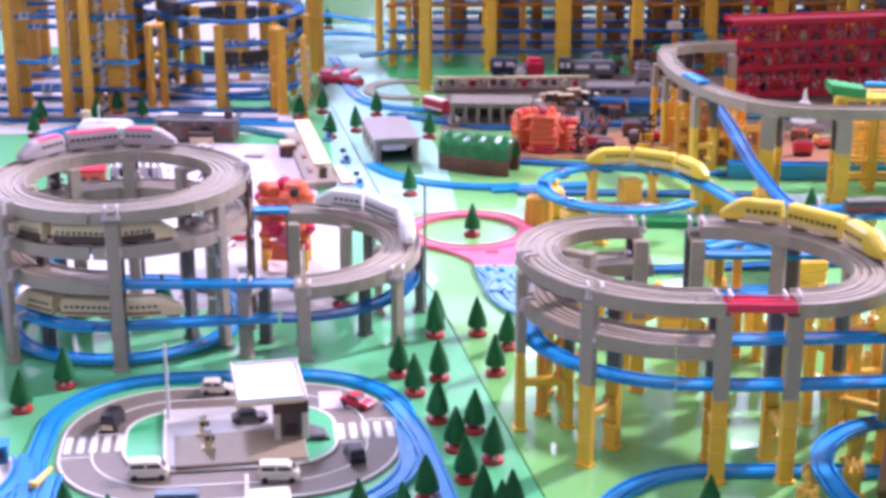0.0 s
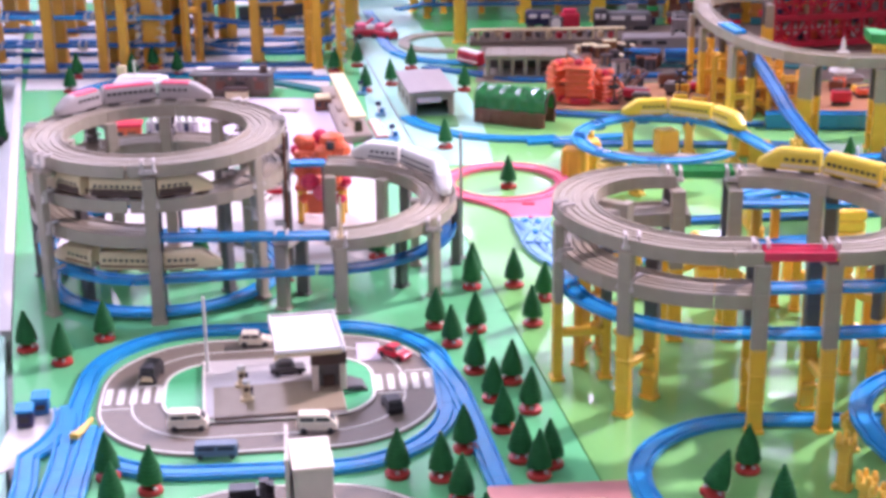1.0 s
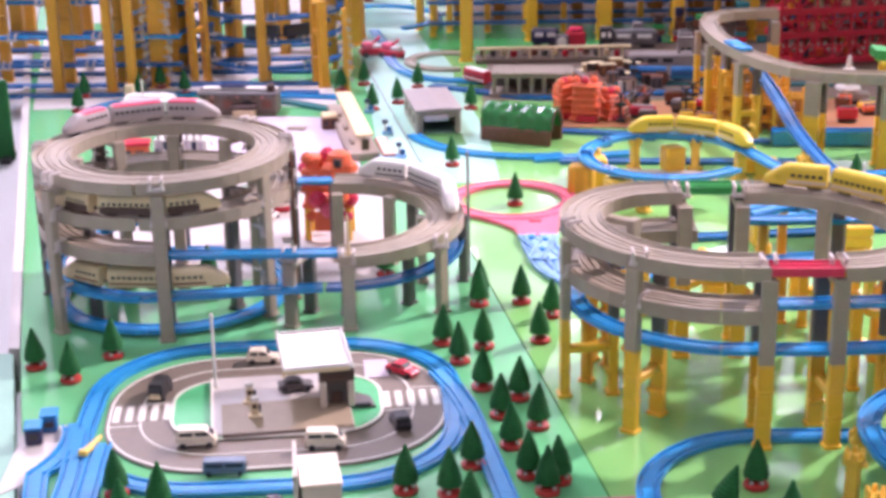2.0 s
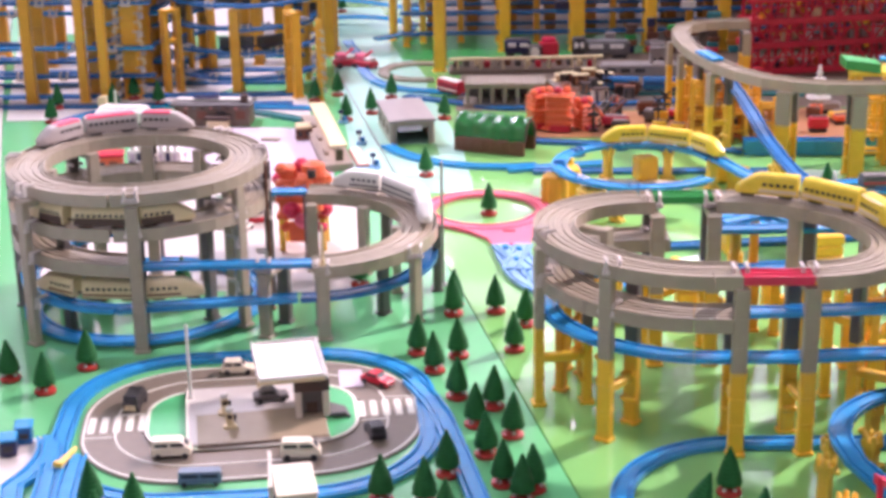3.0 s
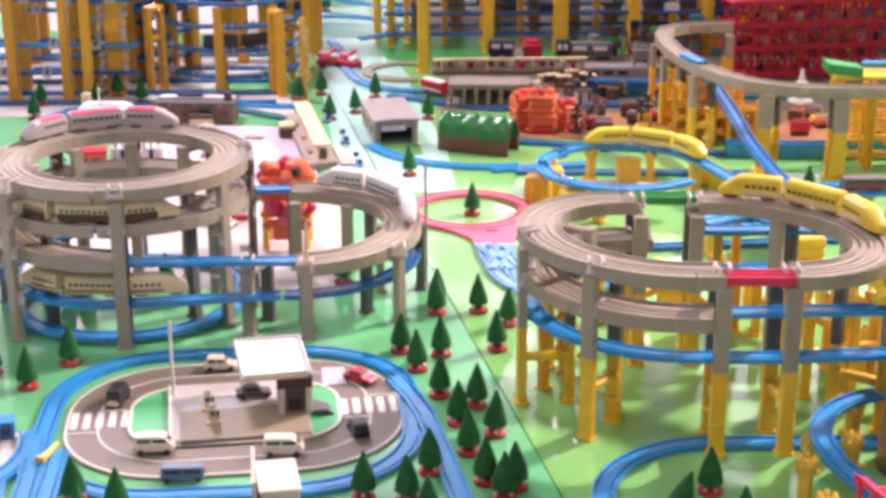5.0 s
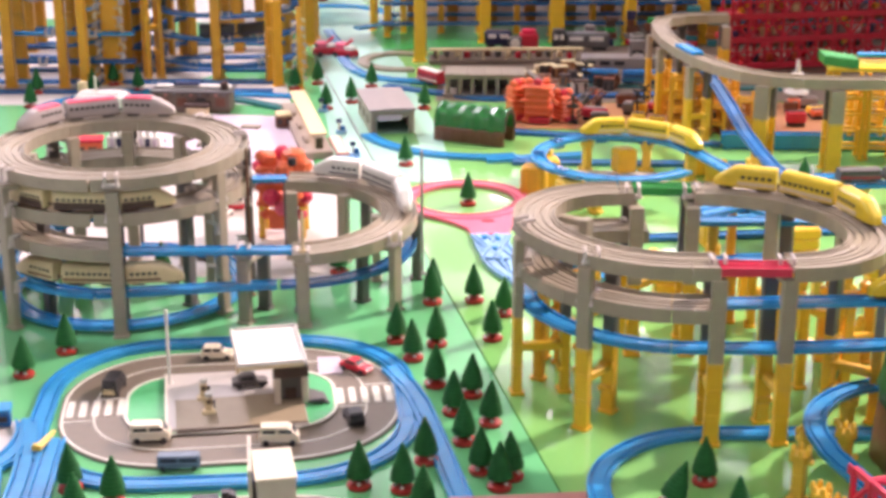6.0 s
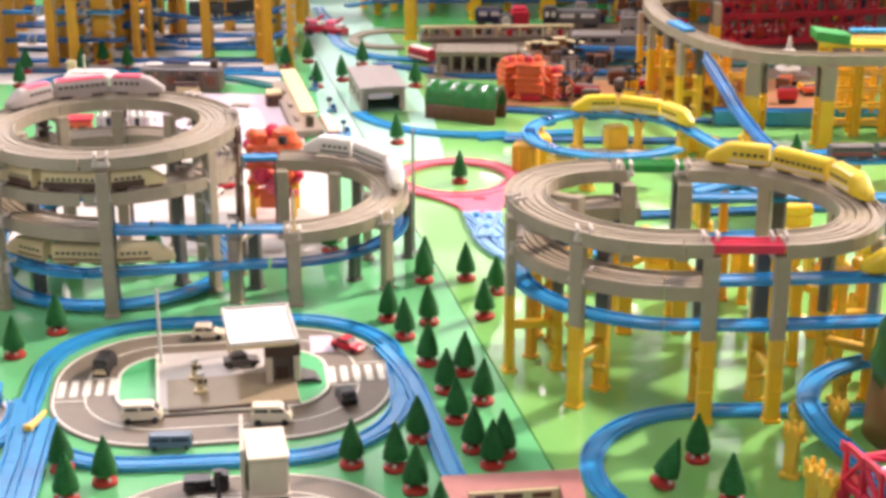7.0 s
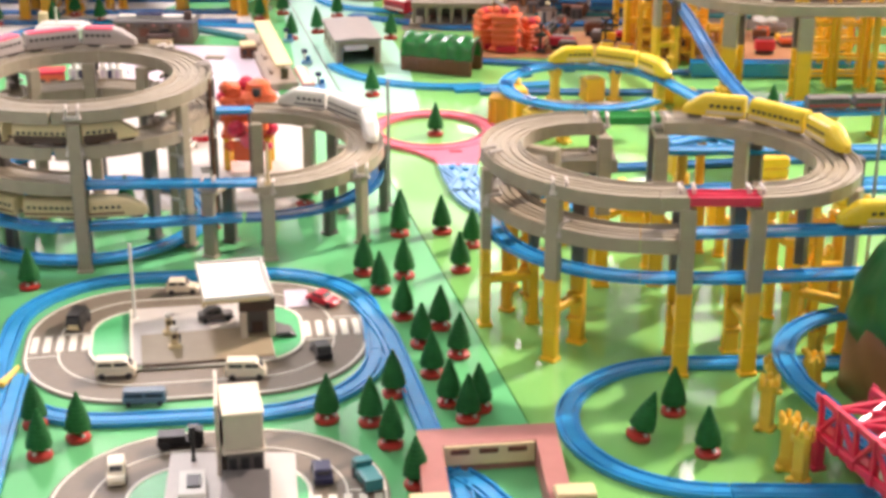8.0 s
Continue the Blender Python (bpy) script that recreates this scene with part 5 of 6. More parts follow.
for x, y, t, m in ((0.31, 4.64, 30, GREYD), (0.345, 4.62, 24, BROWN)):
    bm_ = thing("ramp_beam", (x, y, 0.004), "dark toy ramp beams leaning on a trestle", "ramp", "ramps", t)
    for s in (-1, 1):
        Geo().rod((-0.05, s * 0.012, 0.003), (0.05, s * 0.012, 0.075), 0.004, 6).part("beam", m, bm_)
    Geo().box(0.03, 0, 0.030, 0.008, 0.03, 0.06, 0, 0.001).part("trestle", BLACK, bm_)
    for k in range(4):
        Geo().box(-0.03 + 0.02 * k, 0, 0.020 + 0.0144 * k, 0.004, 0.03, 0.003, 0, 0.0005).part("rung", m, bm_)
for x, y in ((0.488, 4.60), (0.515, 4.665), (0.29, 4.545), (0.36, 5.02)):
    sg = thing("crossing_signal", (x, y, 0.004 if y < 4.8 else 0.0), "black toy level-crossing signal with crossed arms", "signal", "crossing signals")
    Geo().box(0, 0, 0.004, 0.026, 0.020, 0.008, 0, 0.001).part("foot", BLACK, sg)
    Geo().lathe(0, 0, [(0.004, 0.008), (0.003, 0.088)], 8).part("post", BLACK, sg)
    Geo().rod((-0.016, 0, 0.066), (0.016, 0, 0.092), 0.003).part("arm", BLACK, sg)
    Geo().rod((0.016, 0, 0.066), (-0.016, 0, 0.092), 0.003).part("arm", BLACK, sg)
    Geo().box(0, 0, 0.052, 0.034, 0.008, 0.010, 0, 0.002).part("lamp_bar", BLACK, sg)

# ================= raised grey railway at the right back =================
br = thing("raised_railway", (0, 0, 0), "grey raised toy rails curving on yellow piers", "toy railway")
curve = [(0.80, 4.918, 0.262), (0.72, 4.918, 0.262), (0.645, 4.897, 0.262), (0.588, 4.845, 0.262), (0.563, 4.76, 0.262), (0.560, 4.66, 0.261), (0.569, 4.54, 0.260), (0.592, 4.42, 0.258), (0.627, 4.31, 0.256),
         (0.672, 4.21, 0.255), (0.727, 4.138, 0.254), (0.795, 4.09, 0.253), (0.87, 4.067, 0.252), (0.96, 4.06, 0.252), (1.10, 4.06, 0.252), (1.25, 4.065, 0.252), (1.40, 4.07, 0.252), (1.55, 4.08, 0.252)]
rail_run(br, curve, NARROW, GREY, chunk=3)
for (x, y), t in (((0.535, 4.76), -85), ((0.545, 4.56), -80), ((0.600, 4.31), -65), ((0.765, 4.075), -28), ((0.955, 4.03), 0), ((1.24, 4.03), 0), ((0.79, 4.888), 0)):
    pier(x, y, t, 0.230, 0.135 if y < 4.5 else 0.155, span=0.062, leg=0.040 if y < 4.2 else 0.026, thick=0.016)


def lattice_pier(x, y, hgt, turn, m, wide=0.055, deep=0.045, label="yellow plastic lattice pier with many rungs"):
    ob = thing("lattice_pier", (x, y, 0), label, "bridge pier", "lattice piers", turn)
    for sx in (-1, 1):
        for sy in (-1, 1):
            block_leg(sy * deep / 2, 0, hgt, 0.011, 0.011, True, 0.04).part("leg", m, ob).location.x = sx * wide / 2
    n = max(2, int(hgt / 0.042))
    for k in range(n):
        z = hgt * (k + 0.7) / n
        for sy in (-1, 1):
            Geo().box(0, sy * deep / 2, z, wide - 0.008, 0.007, 0.008, 0, 0.001).part("rung", m, ob)
        if k % 2:
            for sx in (-1, 1):
                Geo().box(sx * wide / 2, 0, z, 0.007, deep - 0.008, 0.008, 0, 0.001).part("rung", m, ob)
    return ob


rnd = random.Random(11)
for k in range(11):
    x, y = 0.60 + 0.048 * (k % 5) + rnd.uniform(-0.01, 0.01), 4.455 + 0.085 * (k // 5) + rnd.uniform(-0.012, 0.012)
    lattice_pier(x, y, rnd.choice((0.085, 0.12, 0.15, 0.175)), rnd.uniform(-20, 20), (AMBER, BRONZE)[k % 2], label="amber plastic lattice pier in a close cluster")
for k in range(6):
    lattice_pier(1.03 + 0.085 * (k % 4), 4.20 + 0.12 * (k // 4), 0.235 if k < 4 else 0.18, rnd.uniform(-8, 8), YELLOW, 0.065)
gs = thing("raised_station", (1.07, 4.17, 0.0), "green and yellow toy platform on tall yellow legs", "toy station")
Geo().box(0, 0, 0.266, 0.24, 0.11, 0.012, 0, 0.002).part("platform", LEMON, gs)
Geo().prism([(-0.13, 0.06), (-0.13, -0.02), (-0.05, -0.075), (-0.05, -0.01)][::-1], 0.272, 0.298).part("green_wall", GREEN, gs)
Geo().box(0.05, 0.03, 0.290, 0.16, 0.030, 0.010, 0, 0.002).part("blue_rail", BLUE, gs)
for sx in (-1, 1):
    for sy in (-1, 1):
        block_leg(sy * 0.04, 0, 0.26, 0.016, 0.016, True).part("leg", YELLOW, gs).location.x = sx * 0.10
rail_run(br, [(0.590, 4.44, 0.2615), (0.604, 4.385, 0.2605), (0.622, 4.33, 0.2595)], SINGLE, BLUE, chunk=3)
ramp = [(0.630, 4.55, 0.215), (0.660, 4.42, 0.190), (0.682, 4.31, 0.168), (0.697, 4.18, 0.146), (0.708, 3.98, 0.123), (0.725, 3.84, 0.108), (0.742, 3.74, 0.098), (0.775, 3.65, 0.087), (0.82, 3.59, 0.083)]
rail_run(br, ramp, SINGLE, BLUED, chunk=3)
for x, y, hgt in ((0.185, 3.945, 0.082), (0.30, 4.06, 0.082), (0.46, 4.05, 0.082), (0.565, 3.93, 0.082), (0.66, 3.70, 0.08), (0.30, 3.68, 0.082), (0.70, 3.80, 0.1)):
    notched_pier(x, y, hgt, rnd.uniform(0, 180), "yellow notched block pier under the raised blue loop")
for x, y, t, m in ((0.185, 3.905, 6, YELLOW), (0.235, 3.715, 24, BUTTER), (0.150, 3.835, -12, AMBER)):
    yb = thing("pier_block", (x, y, 0.0), "large yellow plastic pier block under the blue loop", "block", "yellow blocks", t)
    Geo().box(0, 0, 0.038, 0.062, 0.052, 0.076, 0, 0.004).part("body", m, yb)
    for s in (-1, 1):
        Geo().box(s * 0.0315, 0, 0.036, 0.004, 0.030, 0.054, 0, 0.001).part("side_rib", m, yb)
        Geo().box(s * 0.016, -0.0265, 0.036, 0.010, 0.004, 0.060, 0, 0.001).part("front_rib", m, yb)
sw = thing("rail_junction", (0, 0, 0), "blue plastic rail junction on yellow blocks", "toy railway")
rail_run(sw, lerp_line((0.76, 3.69, 0.080), (1.35, 3.86, 0.070), 8), SINGLE, BLUE)
rail_run(sw, lerp_line((0.80, 3.64, 0.080), (1.35, 3.72, 0.070), 8), SINGLE, BLUE)
for k in range(5):
    notched_pier(0.84 + 0.12 * k, 3.69 + 0.02 * k, 0.068, 10, "yellow notched block pier under the blue junction")

bw = thing("raised_railway", (0, 0, 0), "blue raised toy rail with deep side walls", "toy railway")
rail_run(bw, lerp_line((0.70, 4.30, 0.036), (1.5, 4.28, 0.036), 8), deck_profile(0.05, 0.006, 0.034), BLUE, chunk=2)
for x, y, t in ((0.592, 4.03, 5), (0.40, 4.05, 20), (0.63, 3.93, -10)):
    yb = tagged(Geo().box(0, 0, 0.032, 0.055, 0.05, 0.064, 0, 0.004).part("yellow_block", YELLOW), "large yellow plastic pier block under the blue loop", "block", "yellow blocks")
    yb.matrix_basis = pose(x, y, 0.0, 0, 0, t)
wt = thing("white_tower", (1.0, 4.77, 0.0), "white toy tower of stacked round dishes", "toy tower")
Geo().lathe(0, 0, [(0.030, 0.0), (0.030, 0.02), (0.010, 0.03), (0.008, 0.13), (0.004, 0.15)], 12).part("mast", WHITE, wt)
for z, r in ((0.045, 0.040), (0.075, 0.028), (0.10, 0.020)):
    Geo().lathe(0, 0, [(r * 0.4, z - 0.004), (r, z + 0.004), (r * 0.9, z + 0.010), (r * 0.3, z + 0.012)], 14).part("dish", WHITE, wt)
rnd = random.Random(71)
for k in range(30):
    x, y = rnd.uniform(0.34, 1.35), rnd.uniform(4.50, 4.80)
    m = (BROWN, UMBER, GREYD, NAVY, CRIMSON, BLUED, PALEGREY, ORANGE, YELLOW)[rnd.randrange(9)]
    c = thing("toy_wagon", (x, y, 0.0042), "small toy wagon standing on the tan board", "toy wagon", "wagons on the tan board", rnd.uniform(-25, 25))
    l, hgt = rnd.uniform(0.035, 0.085), rnd.uniform(0.016, 0.036)
    Geo().box(0, 0, 0.006, l * 0.9, 0.022, 0.010, 0, 0.002).part("chassis", BLACK, c)
    Geo().box(0, 0, 0.011 + hgt / 2, l, 0.026, hgt, 0, 0.004).part("body", m, c)
    Geo().box(0, 0, 0.0125 + hgt, l * 0.8, 0.016, 0.004, 0, 0.001).part("lid", (PALEGREY, BROWNGREY, UMBER)[k % 3], c)

# ---- far ground rails ----
for pts, m, lab in ((lerp_line((0.08, 4.44, 0.001), (0.70, 4.31, 0.001)), BLUED, "blue toy rail past the green tunnel"),
                    (lerp_line((0.03, 4.13, 0.001), (0.30, 4.19, 0.001), 4), BLUE, "blue toy rail beyond the pink loop"),
                    (lerp_line((-0.30, 5.02, 0.001), (0.0, 4.85, 0.001), 4) + lerp_line((0.05, 4.84, 0.001), (0.60, 4.92, 0.001)), BLUED, "blue toy rail before the arcade station"),
                    ([(-0.575, 5.95, 0.0022), (-0.55, 5.84, 0.0022), (-0.52, 5.72, 0.0022), (-0.497, 5.58, 0.0022), (-0.475, 5.44, 0.0022), (-0.45, 5.33, 0.0022), (-0.416, 5.24, 0.0022)], ICE, "pale blue toy rail across the far strip"),
                    ([(-0.416, 5.24, 0.0022), (-0.378, 5.175, 0.0022), (-0.332, 5.127, 0.0022), (-0.285, 5.10, 0.0022), (-0.235, 5.083, 0.0022), (-0.18, 5.072, 0.0022), (-0.121, 5.064, 0.0022), (-0.05, 5.06, 0.0022)], BLUE, "blue toy rail loop beside the far strip"),
                    (arc(-0.262, 5.385, 0.135, 60, 290, 0.0022, 0.0022), GREY, "grey toy rail loop beside the far strip"),
                    (arc(-1.05, 4.60, 0.32, 170, 95, 0.001, 0.001) + lerp_line((-1.0, 4.92, 0.001), (-0.55, 4.86, 0.001), 6), BLUE, "blue toy rail behind the brown house"),
                    (lerp_line((-1.30, 4.80, 0.001), (-1.08, 4.78, 0.001), 3) + lerp_line((-1.0, 4.80, 0.001), (-0.777, 4.817, 0.001), 3) + lerp_line((-0.72, 4.79, 0.001), (-0.577, 4.69, 0.001), 3), TEAL, "teal toy rail behind the brown house"),
                    (arc(-1.05, 4.56, 0.28, 172, 110, 0.001, 0.001), TEAL, "teal toy rail beside the white house"),
                    (arc(-0.58, 6.05, 0.25, -60, 120, 0.03, 0.03), BLUE, "blue toy rail near the far strip"),
                    (lerp_line((-0.70, 6.6, 0.06), (-0.2, 6.2, 0.06)), BLUE, "blue toy rail near the far strip"),
                    (lerp_line((0.30, 5.05, 0.001), (1.0, 5.0, 0.001)), TEAL, "teal toy rail before the red tower")):
    ground_track(lab, pts, m)
for y in (4.90, 5.04, 5.22, 5.42, 5.66):
    ground_track("blue toy rail under the yellow towers", lerp_line((-2.0, y, 0.001), (-0.66, y + 0.03, 0.001), 10), BLUED)

slab("brown_board", [(-0.13, 4.83), (0.28, 4.80), (0.70, 4.86), (1.25, 4.83), (2.4, 5.2), (2.6, 6.9), (-0.25, 6.9), (-0.22, 5.95), (-0.12, 5.75)], 0.0, 0.0009, BROWNGREY, "brown-grey printed board under the far stations", category="board")
slab("grass_board", [(-0.34, 5.60), (0.28, 5.66), (0.62, 5.70), (0.62, 6.05), (-0.42, 6.05)], 0.0014, 0.0024, GREEN, "glossy green board under the yellow towers", category="board")
slab("grass_board", [(-1.12, 5.66), (-0.72, 5.66), (-0.80, 6.1), (-1.2, 6.1)], 0.0016, 0.0026, GREEN, "glossy green board under the yellow towers", category="board")
slab("grass_board", [(-1.80, 5.92), (-1.42, 5.92), (-1.45, 6.16), (-1.84, 6.16)], 0.0016, 0.0026, GREEN, "glossy green board under the yellow towers", category="board")
# ---- things behind the right spiral ----
xr = thing("crossing_rail", (0.625, 3.46, 0), "blue plastic crossing rail on yellow blocks", "toy railway", turn=8)
for t in (28, -28):
    Geo().box(0, 0, 0.070, 0.21, 0.038, 0.009, t, 0.002).part("track_piece", BLUE, xr)
for s in (-1, 1):
    Geo().box(s * 0.085, 0, 0.033, 0.036, 0.07, 0.066, 0, 0.004).part("block", YELLOW, xr)
    Geo().box(s * 0.085, 0, 0.066, 0.05, 0.085, 0.006, 0, 0.001).part("plate", LEMON, xr)
for x, y, sx, sy, sz, t, m in ((0.735, 3.36, 0.085, 0.060, 0.075, 8, YELLOW), (0.60, 3.60, 0.13, 0.05, 0.022, 4, BUTTER), (0.40, 3.04, 0.052, 0.045, 0.085, -6, YELLOW), (0.66, 3.03, 0.050, 0.045, 0.095, 5, AMBER),
                              (0.30, 3.27, 0.075, 0.045, 0.030, 10, BUTTER), (0.86, 3.10, 0.07, 0.05, 0.08, 0, YELLOW), (0.20, 3.20, 0.045, 0.045, 0.06, 15, AMBER)):
    yb = thing("block_stack", (x, y, 0), "yellow plastic pier blocks stacked behind the spiral", "block", "yellow blocks", t)
    n = max(1, round(sz / 0.025))
    for k in range(n):
        Geo().box(0, 0, sz * (k + 0.5) / n, sx * (1 - 0.04 * (k % 2)), sy, sz / n - 0.001, 0, 0.003).part("block", m, yb)
    for s in (-1, 1):
        Geo().lathe(s * sx * 0.28, 0, [(0.008, sz - 0.001), (0.008, sz + 0.005), (0.005, sz + 0.007)], 10).part("stud", m, yb)
rnd = random.Random(33)
for x, y, hgt in ((0.50, 3.10, 0.11), (0.56, 3.05, 0.09), (0.72, 3.08, 0.10), (0.80, 3.14, 0.10), (0.30, 3.12, 0.08), (0.24, 3.0, 0.09), (0.70, 2.80, 0.15), (0.80, 2.86, 0.16), (0.88, 2.72, 0.16), (0.90, 2.46, 0.158), (0.78, 2.62, 0.10), (0.72, 2.74, 0.09)):
    notched_pier(x, y, hgt, rnd.uniform(-30, 30), "yellow notched block pier behind the spiral")
ground_track("blue toy rail behind the spiral", lerp_line((0.12, 3.12, 0.001), (0.45, 3.30, 0.001), 5) + lerp_line((0.50, 3.32, 0.001), (1.2, 3.40, 0.001), 8), BLUE)
ground_track("blue toy rail behind the spiral", lerp_line((0.25, 3.45, 0.001), (1.2, 3.58, 0.001), 10), BLUED)

slab("beige_board", [(0.20, 3.96), (0.50, 3.93), (0.53, 4.02), (0.22, 4.055)], 0.0, 0.0030, BEIGE, "beige card strip lying inside the blue loop", category="board")
ground_track("blue toy rail passing under the raised loop", lerp_line((0.10, 4.115, 0.001), (0.78, 4.10, 0.001), 10), BLUED)
ground_track("teal toy rail passing under the raised loop", lerp_line((0.20, 3.90, 0.004), (0.62, 3.88, 0.004), 6), TEAL)
fk = thing("rail_fork", (0, 0, 0), "blue plastic rail fork raised behind the grey spiral", "toy railway")
rail_run(fk, lerp_line((0.440, 2.890, 0.246), (0.60, 2.985, 0.252), 4), SINGLE, BLUE)
rail_run(fk, lerp_line((0.585, 2.885, 0.2465), (0.505, 2.985, 0.2525), 4), SINGLE, BLUE)
rail_run(fk, lerp_line((0.50, 3.02, 0.252), (0.66, 2.985, 0.252), 4), SINGLE, BLUED)
for x, y in ((0.512, 2.975), (0.545, 2.955), (0.572, 2.990)):
    Geo().box(x, y, 0.266, 0.022, 0.018, 0.012, 25, 0.003).part("peg_block", BLUED, fk)
for x, y in ((0.47, 2.925), (0.60, 3.0), (0.52, 3.0)):
    Geo().box(x, y, 0.121, 0.017, 0.017, 0.242, 0, 0.003).part("support", AMBER, fk)


def arch_pier(x, y, turn, hgt, m):
    """Two notched legs joined by sagging cross pieces with round knobs."""
    ob = thing("arch_pier", (x, y, 0), "yellow plastic pier with sagging cross pieces", "bridge pier", "arch piers", turn)
    for s in (-1, 1):
        block_leg(0, 0, hgt, 0.018, 0.018, True, 0.045).part("leg", m, ob).location.x = s * 0.043
    for z in (hgt * 0.42, hgt * 0.90):
        secs = []
        for i in range(9):
            u = i / 4 - 1
            dz = 0.014 * u * u
            secs.append([(0.038 * u, -0.007, z + dz - 0.008), (0.038 * u, 0.007, z + dz - 0.008), (0.038 * u, 0.007, z + dz + 0.007), (0.038 * u, -0.007, z + dz + 0.007)])
        Geo().sweep(secs).part("cross_piece", m, ob)
        for s in (-1, 1):
            Geo().lathe(s * 0.031, 0, [(0.008, z + 0.012), (0.012, z + 0.019), (0.010, z + 0.027), (0.004, z + 0.030)], 10).part("knob", m, ob)
    return ob


for x, y, t, hgt, m in ((0.640, 2.640, 8, 0.160, YELLOW), (0.705, 2.760, -6, 0.150, AMBER), (0.475, 2.955, 4, 0.11, AMBER), (0.60, 2.93, -8, 0.13, YELLOW), (0.34, 3.06, 10, 0.10, YELLOW), (0.14, 2.70, 60, 0.125, AMBER)):
    arch_pier(x, y, t, hgt, m)

rnd = random.Random(93)
for k in range(26):
    x, y = rnd.uniform(0.17, 0.46), rnd.uniform(4.87, 5.26)
    m = (BROWN, UMBER, TAN, CREAM, BROWNGREY, ORANGE, GREYD, BEIGE)[rnd.randrange(8)]
    c = thing("freight_box", (x, y, 0.0012), "small brown toy freight box beside the arcade station", "freight box", "freight boxes", rnd.uniform(-35, 35))
    l, hgt = rnd.uniform(0.022, 0.055), rnd.uniform(0.016, 0.044)
    Geo().box(0, 0, hgt / 2, l, 0.028, hgt, 0, 0.003).part("body", m, c)
    Geo().box(0, 0, hgt + 0.002, l * 1.1, 0.032, 0.004, 0, 0.001).part("lid", (UMBER, CREAM, BROWN)[k % 3], c)
    for s in (-1, 1):
        Geo().box(s * l * 0.3, -0.0145, hgt * 0.5, l * 0.16, 0.003, hgt * 0.8, 0, 0.0006).part("batten", (BLACK, TAN)[k % 2], c)
sb = thing("slope_beam", (0, 0, 0), "pale sloping toy roof beam at the arcade station", "beam")
for dy in (0.0, 0.03):
    Geo().rod((0.165, 4.90 + dy, 0.076), (0.265, 4.84 + dy, 0.022), 0.006, 6).part("beam", PALEGREY, sb)
Geo().box(0.265, 4.855, 0.011, 0.03, 0.06, 0.022, 0, 0.002).part("foot", BROWNGREY, sb)

# ================= left yellow tower =================
tw = thing("railway_tower", (0, 0, 0), "tall stack of blue toy rails on yellow piers", "toy railway")
for z in (0.045, 0.132, 0.211, 0.288):
    rail_run(tw, arc(-0.86, 5.335, 0.235, -90, 270, z, z + 0.004), SINGLE, BLUED)
for k, z in enumerate((0.078, 0.172, 0.245, 0.322, 0.404, 0.48, 0.56)):
    for y in ((5.24, 5.55) if k == 2 else (5.0,) if k == 1 else (5.0, 5.24, 5.55)):
        rail_run(tw, lerp_line((-2.1, y, z + 0.006 * math.sin(3 * k + 5 * y)), (-1.12, y + 0.02, z - 0.006 * math.sin(3 * k + 5 * y)), 6), SINGLE, BLUED if (k + int(y * 10)) % 3 else BLUE, chunk=3)
for x, y, hgt, leg in ((-1.525, 4.975, 0.70, 0.036), (-1.352, 4.985, 0.70, 0.030), (-1.271, 4.941, 0.70, 0.030), (-1.20, 5.25, 0.7, 0.045), (-1.75, 5.0, 0.7, 0.036), (-1.95, 5.02, 0.7, 0.036), (-1.40, 5.55, 0.7, 0.04),
                       (-1.62, 5.55, 0.7, 0.05), (-1.15, 5.6, 0.7, 0.05), (-1.85, 5.6, 0.7, 0.05)):
    pier(x, y, 0, hgt, hgt, span=0.14, leg=leg, lower=AMBER, material=AMBER, group="tower piers", thick=0.03)
for x, y in ((-1.100, 5.10), (-0.864, 5.085), (-0.654, 5.03), (-0.60, 5.30), (-0.70, 5.52), (-0.86, 5.60), (-1.05, 5.50), (-1.11, 5.33)):
    pier_to(x, y, -0.86, 5.335, 0.285, 0.285, span=0.05, leg=0.032, lower=AMBER, material=AMBER, group="tower piers")
for x, y in ((-0.80, 5.75), (-0.95, 5.8), (-0.62, 5.7), (-0.75, 6.0), (-1.0, 6.0)):
    pier(x, y, 0, 0.62, 0.62, span=0.12, leg=0.05, lower=AMBER, material=AMBER, group="tower piers", thick=0.03)
tw2 = thing("railway_tower", (0, 0, 0), "stack of blue toy rails behind the yellow tower", "toy railway")
for z in (0.30, 0.38, 0.46, 0.54, 0.62):
    rail_run(tw2, lerp_line((-1.15, 5.74, z), (-0.55, 5.72, z), 4), SINGLE, BLUED)
    rail_run(tw2, lerp_line((-1.15, 6.0, z), (-0.55, 6.0, z), 4), SINGLE, BLUE)
for cx, cy in ((-1.20, 5.36),):
    hx = thing("rail_helix", (0, 0, 0), "tight blue toy rail helix with pale clips", "toy railway", "rail helices")
    rail_run(hx, arc(cx, cy, 0.055, 0, 360 * 8, 0.02, 0.50, step=20), SINGLE, BLUED, chunk=9)
    for k in range(16):
        a = 180 * k + (20 if k % 2 else -20)
        joint(hx, cx + 0.055 * math.cos(radians(a)), cy + 0.055 * math.sin(radians(a)), 0.028 + 0.48 * (a / 2880.0), a - 90, CLIPM)
    Geo().lathe(cx, cy, [(0.016, 0.0), (0.014, 0.01), (0.012, 0.52)], 8).part("core_post", AMBER, hx)

